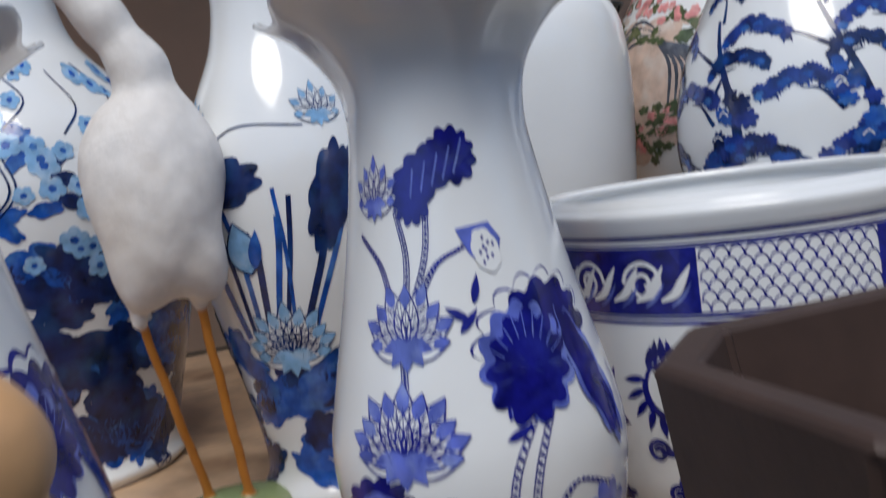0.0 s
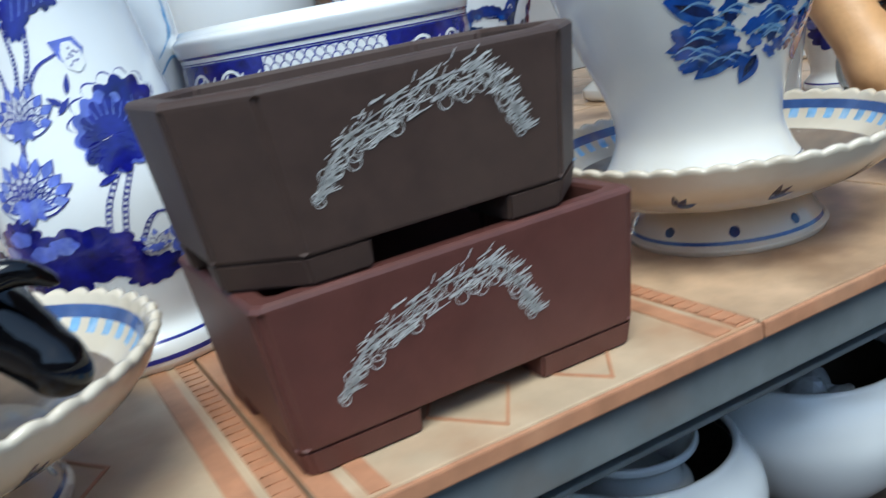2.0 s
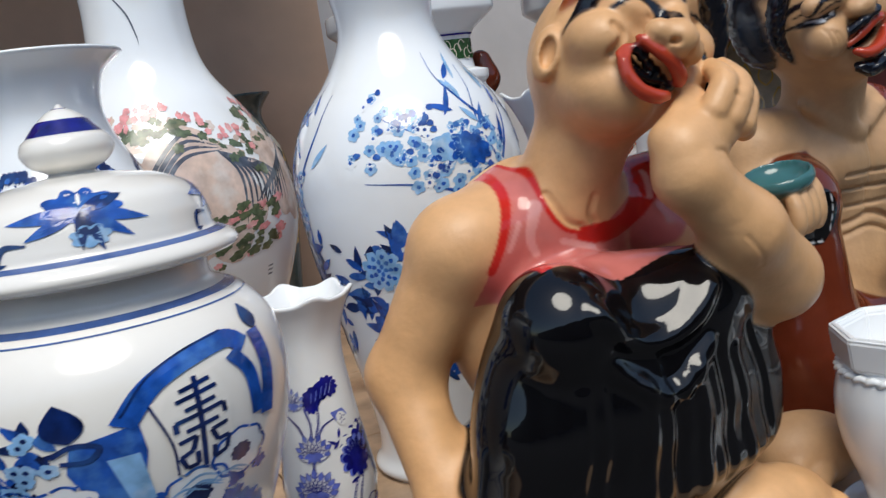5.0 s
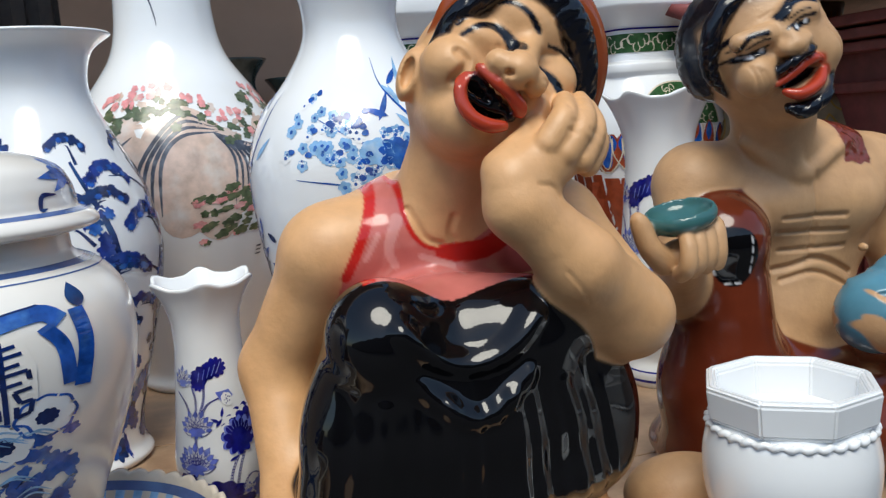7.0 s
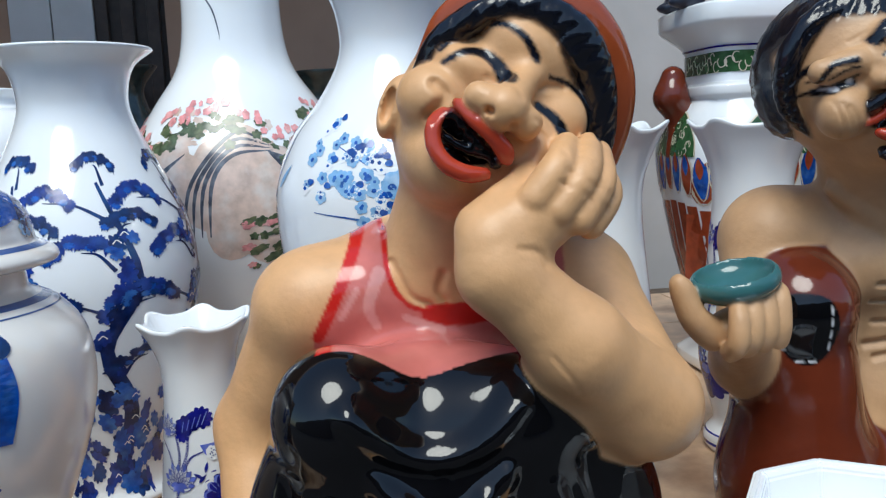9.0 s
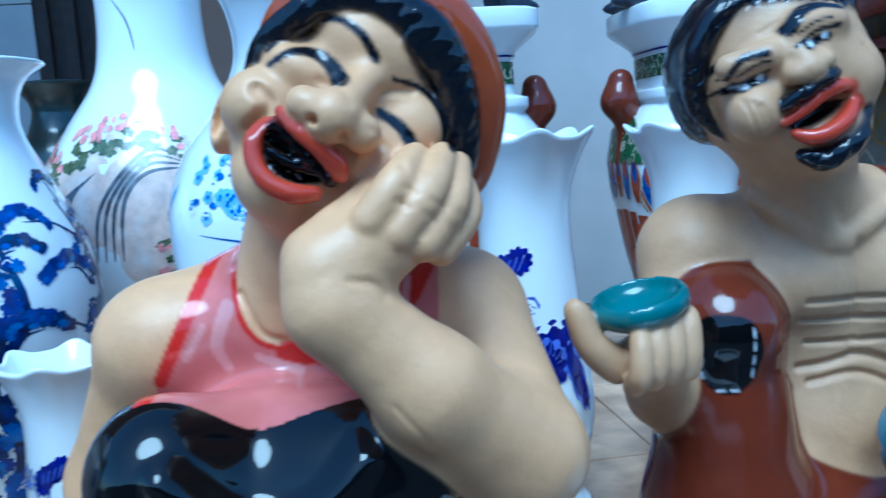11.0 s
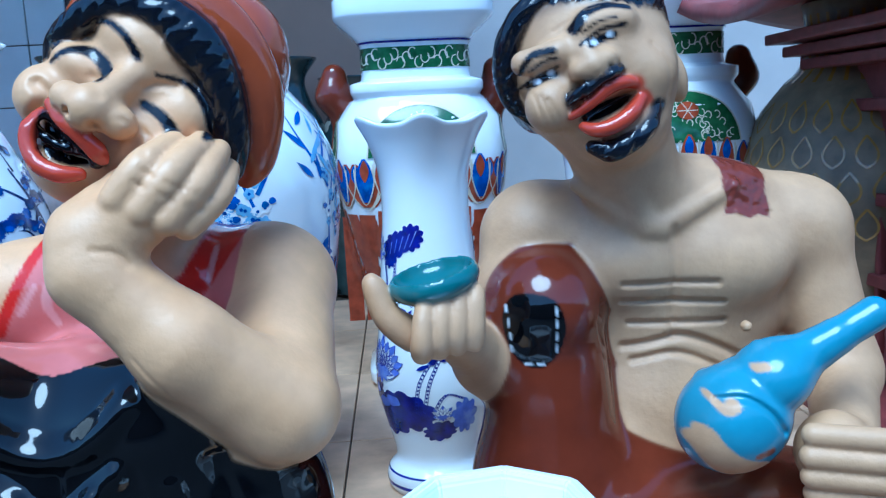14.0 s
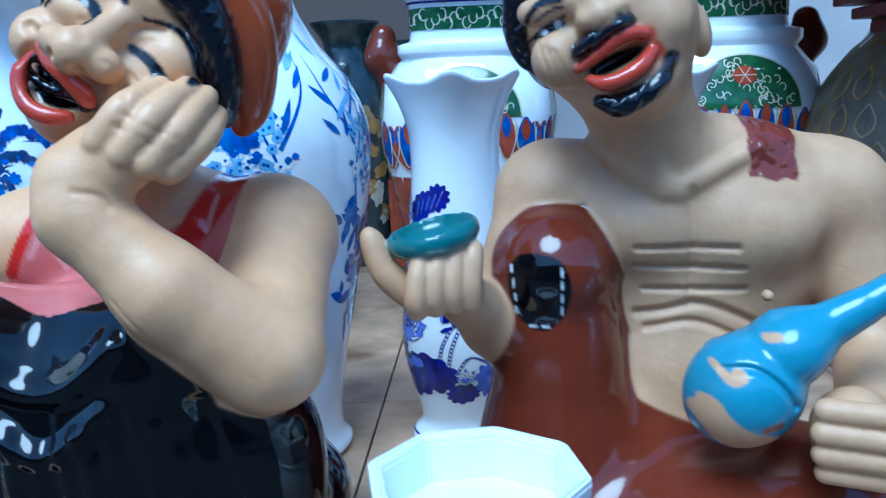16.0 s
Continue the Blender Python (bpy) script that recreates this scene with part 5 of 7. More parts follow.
    for i, (u, z) in enumerate(arc):
        s = min(1, i / 25, (len(arc) - i) / 22)
        if i + 2 < len(arc):
            seg((u, z), arc[i + 2], 0.0012)
        for k in range(3):
            a, du, dz = rg.uniform(0.1, 1.2), rg.uniform(-0.004, 0.004), rg.uniform(-0.017, 0.009) * s
            L = rg.uniform(0.005, 0.013)
            seg((u + du, z + dz), (u + du + L * math.cos(a), z + dz + L * math.sin(a) * 0.7), 0.0008)
            if rg.random() < 0.12:
                seg((u + du, z + dz), (u + du + 0.012, z + dz + 0.004), 0.0014)
        if i % 3 == 0:
            q, r = (u + rg.uniform(-0.004, 0.004), z - 0.016 * s * rg.random() - 0.002), 0.0055 * (0.6 + 0.4 * s)
            an = np.linspace(0, 6.283, 13)
            for a, b in zip(an, an[1:]):
                seg((q[0] + r * math.cos(a), q[1] + r * math.sin(a)), (q[0] + r * math.cos(b), q[1] + r * math.sin(b)), 0.0008)
    mesh_ob("scratched_willow", verts, faces, SCRATCH, v, "white scratched willow branch", smooth=False)
    return v


bonsai("bonsai_pot", 0.240, 0.566, 0.205, 0.432, SHELF, SHELF + 0.137, BONSAI_RED, 0.006, "rectangular red-brown clay bonsai pot on the tiles", 0.052, -0.027)
bonsai("bonsai_pot", 0.224, 0.558, 0.198, 0.428, SHELF + 0.1375, SHELF + 0.137 + 0.137, BONSAI_DARK, 0.050, "dark brown clay bonsai pot with cut corners on top of another", 0.057, -0.004)

# ---- clay figures ----


def chain(pts, radii, m, k):
    """Rounded limbs from point to point."""
    q = curve_through([(*a, r) for a, r in zip(pts, radii)], 5) if len(pts) > 2 else np.array([(*a, r) for a, r in zip(pts, radii)])
    return [("c", tuple(a[:3]), tuple(c[:3]), a[3], c[3], m, k / 2) for a, c in zip(q[:-1], q[1:])]


def even(pts, y, r, m, k):
    q = [(a, y, c) for a, c in pts]
    return chain(q, [r] * len(q), m, k)


# seated woman leaning her head on her hand
SK, BL, HR, RD, BB, SC, BS, TH = range(8)
woman = sculpt("woman_figurine", [
    ("e", (1.280, 0.425, 0.960), (0.120, 0.088, 0.160), (0, 0, 0), SK, 0.03),
    ("e", (1.300, 0.400, 1.055), (0.135, 0.078, 0.055), (0, 0, 0), SK, 0.03),
    ("c", (1.284, 0.370, 1.060), (1.318, 0.330, 1.165), 0.052, 0.052, SK, 0.02),
    # head tipped over on its side: skull, jaw, cheeks, eyelids
    ("e", (1.342, 0.318, 1.215), (0.082, 0.090, 0.097), (0, 40, 0), SK, 0.015),
    ("e", (1.294, 0.266, 1.174), (0.041, 0.050, 0.035), (0, 40, 0), SK, 0.02),
    ("e", (1.281, 0.258, 1.226), (0.028, 0.034, 0.027), (0, 20, 0), SK, 0.014),
    ("e", (1.356, 0.252, 1.182), (0.036, 0.036, 0.032), (0, 40, 0), SK, 0.018),
    ("e", (1.386, 0.254, 1.206), (0.024, 0.026, 0.026), (0, 0, 0), SK, 0.010),
    ("e", (1.312, 0.256, 1.248), (0.028, 0.026, 0.017), (0, 30, 0), SK, 0.010),
    ("e", (1.360, 0.252, 1.262), (0.038, 0.028, 0.024), (0, 40, 0), SK, 0.016),
    # nose with wide wings
    ("c", (1.352, 0.226, 1.236), (1.331, 0.203, 1.217), 0.010, 0.015, SK, 0.014),
    ("e", (1.327, 0.198, 1.214), (0.017, 0.016, 0.016), (0, 40, 0), SK, 0.008),
    ("e", (1.311, 0.207, 1.224), (0.012, 0.014, 0.012), (0, 40, 0), SK, 0.007),
    ("e", (1.346, 0.208, 1.203), (0.014, 0.014, 0.013), (0, 40, 0), SK, 0.007),
    ("e", (1.316, 0.191, 1.213), (0.0042, 0.007, 0.0034), (0, 40, 0), SK, 0.003, "cut"),
    ("e", (1.333, 0.191, 1.201), (0.0042, 0.007, 0.0034), (0, 40, 0), SK, 0.003, "cut"),
    # ear
    ("e", (1.254, 0.306, 1.222), (0.012, 0.020, 0.028), (0, 20, 0), SK, 0.008),
    ("e", (1.250, 0.296, 1.223), (0.006, 0.009, 0.016), (0, 20, 0), SK, 0.004, "cut"),
    # open mouth
    ("e", (1.300, 0.206, 1.191), (0.031, 0.026, 0.015), (0, 50, 0), SK, 0.004, "cut")] +
    chain([(1.295, 0.213, 1.221), (1.306, 0.205, 1.207), (1.318, 0.202, 1.196), (1.328, 0.205, 1.184), (1.331, 0.209, 1.177)], [0.0040, 0.0052, 0.0058, 0.0068, 0.0055], RD, 0.004) +
    chain([(1.286, 0.218, 1.215), (1.277, 0.217, 1.205), (1.276, 0.213, 1.190), (1.284, 0.208, 1.175), (1.299, 0.206, 1.167), (1.314, 0.209, 1.166)], [0.0040, 0.0055, 0.0060, 0.0063, 0.0064, 0.0048], RD, 0.004) +
    [("e", (1.293 + 0.0062 * i, 0.219 - 0.001 * (i % 2), 1.212 - 0.0076 * i), (0.0058, 0.006, 0.0062), (0, 50, 0), TH, 0.002) for i in range(6)] +
    [("e", (1.281 + 0.0072 * i, 0.221, 1.200 - 0.0072 * i + 0.0007 * i * i), (0.0055, 0.006, 0.0048), (0, 50, 0), TH, 0.002) for i in range(5)] +
    # fringe and side lock
    chain([(1.258, 0.300, 1.208), (1.274, 0.282, 1.238), (1.292, 0.262, 1.270), (1.326, 0.246, 1.291), (1.364, 0.240, 1.291), (1.398, 0.243, 1.268), (1.416, 0.251, 1.232), (1.420, 0.262, 1.190), (1.417, 0.270, 1.160)], [0.004, 0.008, 0.011, 0.011, 0.013, 0.017, 0.016, 0.014, 0.009], HR, 0.007) +
    chain([(1.388, 0.236, 1.280), (1.389, 0.234, 1.262), (1.398, 0.236, 1.245)], [0.009, 0.008, 0.004], HR, 0.005) +
    [("e", (1.372, 0.335, 1.242), (0.078, 0.084, 0.078), (0, 40, 0), HR, 0.006)] +
    # head scarf
    chain([(1.281, 0.306, 1.252), (1.304, 0.282, 1.290), (1.345, 0.268, 1.308), (1.390, 0.266, 1.301), (1.425, 0.272, 1.268), (1.440, 0.284, 1.222), (1.432, 0.298, 1.172), (1.420, 0.306, 1.150)], [0.008, 0.013, 0.016, 0.019, 0.020, 0.020, 0.017, 0.008], SC, 0.010) +
    [("e", (1.386, 0.348, 1.242), (0.070, 0.070, 0.083), (0, 40, 0), SC, 0.012),
    # propping arm, elbow on the knee, palm under the cheek
    ("e", (1.424, 0.372, 1.043), (0.060, 0.060, 0.058), (0, 0, 0), SK, 0.03),
    ("c", (1.428, 0.362, 1.042), (1.447, 0.236, 0.966), 0.056, 0.045, SK, 0.02),
    ("c", (1.448, 0.228, 0.966), (1.380, 0.198, 1.030), 0.044, 0.037, SK, 0.016),
    ("c", (1.380, 0.198, 1.030), (1.320, 0.197, 1.092), 0.037, 0.031, SK, 0.016),
    ("c", (1.320, 0.197, 1.092), (1.314, 0.198, 1.116), 0.031, 0.027, SK, 0.016),
    ("e", (1.345, 0.196, 1.128), (0.050, 0.022, 0.028), (0, -28, 0), SK, 0.014),
    ("c", (1.306, 0.206, 1.128), (1.348, 0.214, 1.160), 0.016, 0.012, SK, 0.010)] +
    chain([(1.347, 0.186, 1.147), (1.366, 0.190, 1.170), (1.382, 0.222, 1.185)], [0.0135, 0.0125, 0.0100], SK, 0.004) +
    chain([(1.364, 0.184, 1.138), (1.386, 0.192, 1.164), (1.402, 0.228, 1.184)], [0.0135, 0.0125, 0.0100], SK, 0.004) +
    chain([(1.380, 0.188, 1.130), (1.402, 0.202, 1.155), (1.413, 0.236, 1.177)], [0.0130, 0.0120, 0.0098], SK, 0.004) +
    chain([(1.392, 0.198, 1.124), (1.413, 0.216, 1.144), (1.418, 0.244, 1.162)], [0.0120, 0.0110, 0.0090], SK, 0.004) +
    [# other arm, set back, down to the foot
    ("e", (1.177, 0.392, 1.040), (0.058, 0.058, 0.054), (0, 0, 0), SK, 0.03),
    ("c", (1.168, 0.395, 1.035), (1.108, 0.445, 0.905), 0.047, 0.041, SK, 0.02),
    ("c", (1.108, 0.445, 0.905), (1.104, 0.365, 0.778), 0.040, 0.031, SK, 0.02),
    ("c", (1.104, 0.365, 0.778), (1.104, 0.325, 0.752), 0.031, 0.029, SK, 0.02),
    ("e", (1.108, 0.296, 0.736), (0.040, 0.050, 0.027), (16, 0, 40), SK, 0.016),
    ("c", (1.116, 0.290, 0.748), (1.184, 0.262, 0.724), 0.0135, 0.0105, SK, 0.004),
    ("c", (1.112, 0.272, 0.738), (1.184, 0.240, 0.714), 0.0135, 0.0105, SK, 0.004),
    ("c", (1.106, 0.256, 0.728), (1.174, 0.222, 0.706), 0.0135, 0.0105, SK, 0.004),
    ("c", (1.098, 0.246, 0.718), (1.156, 0.210, 0.700), 0.0125, 0.0100, SK, 0.004),
    ("e", (1.150, 0.262, 0.672), (0.080, 0.040, 0.022), (0, 0, -25), SK, 0.006)] +
    [("e", (1.120 + 0.021 * i, 0.240 - 0.008 * i, 0.667), (0.012, 0.020, 0.014), (0, 0, -25), SK, 0.010) for i in range(5)] +
    [# drawn-up knees under the skirt
    ("e", (1.290, 0.370, 0.775), (0.195, 0.135, 0.095), (0, 0, 0), BL, 0.03),
    ("e", (1.268, 0.292, 0.920), (0.128, 0.085, 0.100), (0, 0, 0), BL, 0.03),
    ("e", (1.192, 0.252, 0.970), (0.056, 0.062, 0.060), (0, 0, 0), BL, 0.03),
    ("e", (1.335, 0.252, 0.955), (0.070, 0.060, 0.060), (0, 0, 0), BL, 0.03),
    ("e", (1.272, 0.265, 0.875), (0.152, 0.074, 0.085), (0, 0, 0), BL, 0.03),
    ("e", (1.412, 0.285, 0.865), (0.066, 0.060, 0.098), (0, -12, 0), BL, 0.03),
    ("e", (1.160, 0.285, 0.860), (0.052, 0.060, 0.100), (0, 10, 0), BL, 0.03),
    ("e", (1.288, 0.290, 0.800), (0.178, 0.082, 0.050), (0, 0, 0), BL, 0.03),
    ("e", (1.285, 0.360, 0.685), (0.140, 0.075, 0.030), (0, 0, 0), SK, 0.01),
    ("e", (1.440, 0.255, 0.700), (0.085, 0.050, 0.048), (0, 12, 10), SK, 0.02),
    ("e", (1.512, 0.245, 0.676), (0.026, 0.030, 0.024), (0, 0, 0), SK, 0.010)],
    [("g", [(1.236, 1.138), (1.226, 1.112), (1.208, 1.075), (1.176, 1.018), (1.165, 0.98), (1.37, 0.97), (1.400, 1.05), (1.412, 1.118), (1.378, 1.118), (1.350, 1.065), (1.312, 1.044), (1.280, 1.038), (1.258, 1.048), (1.244, 1.075), (1.244, 1.12)], 0.24, 0.42, BB),
     ("p", [(1.282, 1.036), (1.345, 1.040), (1.398, 1.11)], 0.010, 0.016, 0.25, 0.42, BS), ("p", [(1.231, 1.128), (1.206, 1.074), (1.178, 1.018)], 0.0055, 0.0055, 0.24, 0.42, BS), ("p", [(1.244, 1.125), (1.244, 1.075), (1.258, 1.048), (1.282, 1.038)], 0.0025, 0.0025, 0.24, 0.42, BS),
     ("p", [(1.236, 1.075), (1.225, 1.045), (1.232, 1.025)], 0.006, 0.004, 0.24, 0.42, 8), ("p", [(1.258, 1.034), (1.290, 1.022)], 0.004, 0.003, 0.24, 0.42, 8), ("p", [(1.382, 1.085), (1.376, 1.060)], 0.004, 0.002, 0.24, 0.42, 8), ("p", [(1.215, 1.060), (1.200, 1.035)], 0.004, 0.002, 0.24, 0.42, 8),
     ("g", [(1.287, 1.216), (1.296, 1.211), (1.305, 1.197), (1.317, 1.186), (1.325, 1.173), (1.314, 1.171), (1.299, 1.172), (1.284, 1.182), (1.281, 1.200)], 0.2075, 0.30, BL, 1),
     ("p", [(1.290, 1.253), (1.305, 1.260), (1.320, 1.259), (1.331, 1.250), (1.336, 1.239)], 0.0020, 0.0062, 0.18, 0.29, HR),
     ("p", [(1.289, 1.263), (1.307, 1.276), (1.334, 1.281), (1.351, 1.270), (1.361, 1.252)], 0.0015, 0.0036, 0.18, 0.29, HR),
     ("p", [(1.361, 1.216), (1.373, 1.207), (1.380, 1.196), (1.381, 1.190)], 0.0036, 0.0056, 0.2235, 0.28, HR),
     ("p", [(1.372, 1.238), (1.392, 1.231), (1.405, 1.214), (1.409, 1.190)], 0.0016, 0.0044, 0.18, 0.29, HR)],
    [G_SKIN_F, G_BLACK, G_HAIR, G_RED, G_BIB, G_SCARF, G_BLUSH, ((0.012, 0.012, 0.014), 0.08), ((0.66, 0.30, 0.27), 0.1)], 0.0026, dents=
    [("d", [(1.15 + 0.030 * i, 0.930 - 0.015 * (i % 2)), (1.142 + 0.033 * i, 0.870), (1.130 + 0.037 * i, 0.780)], 0.012, -0.004 if i % 2 else 0.004, 0.1, 0.34) for i in range(9)] +
    [("d", [(1.200, 0.990), (1.232, 0.958), (1.266, 0.948), (1.300, 0.958), (1.330, 0.988)], 0.018, -0.010, 0.1, 0.30), ("d", [(1.215, 0.930), (1.268, 0.895), (1.320, 0.930)], 0.016, -0.008, 0.1, 0.30),
     ("d", [(1.281, 1.236), (1.288, 1.228), (1.284, 1.219), (1.276, 1.212)], 0.008, 0.006, 0.18, 0.30), ("d", [(1.356, 1.193), (1.350, 1.180), (1.340, 1.168)], 0.008, 0.004, 0.18, 0.26),
     ("d", [(1.352, 1.205), (1.364, 1.192), (1.370, 1.178)], 0.004, 0.002, 0.18, 0.27), ("d", [(1.362, 1.229), (1.372, 1.231), (1.384, 1.229)], 0.005, 0.003, 0.18, 0.28), ("d", [(1.322, 1.240), (1.334, 1.232), (1.340, 1.222)], 0.005, 0.002, 0.18, 0.26),
     ("d", [(1.352, 1.030), (1.366, 1.012), (1.374, 0.998)], 0.003, 0.0014, 0.12, 0.24), ("d", [(1.330, 1.112), (1.345, 1.108), (1.352, 1.098)], 0.004, 0.002, 0.12, 0.22), ("d", [(1.248, 1.085), (1.262, 1.055), (1.280, 1.046)], 0.005, 0.004, 0.25, 0.36), ("d", [(1.292, 1.075), (1.288, 1.058), (1.294, 1.048)], 0.006, 0.004, 0.25, 0.36)] +
    [("d", [(1.362 + 0.018 * k + 0.006 * q, 1.160 - 0.010 * k + 0.008 * q), (1.370 + 0.018 * k + 0.006 * q, 1.154 - 0.010 * k + 0.008 * q)], 0.0028, 0.0012, 0.12, 0.24) for k in range(3) for q in range(2)], rough_on={HR: 0.0007})
tagged(woman, "glazed clay figurine of a laughing seated woman in black skirt", "figurine")

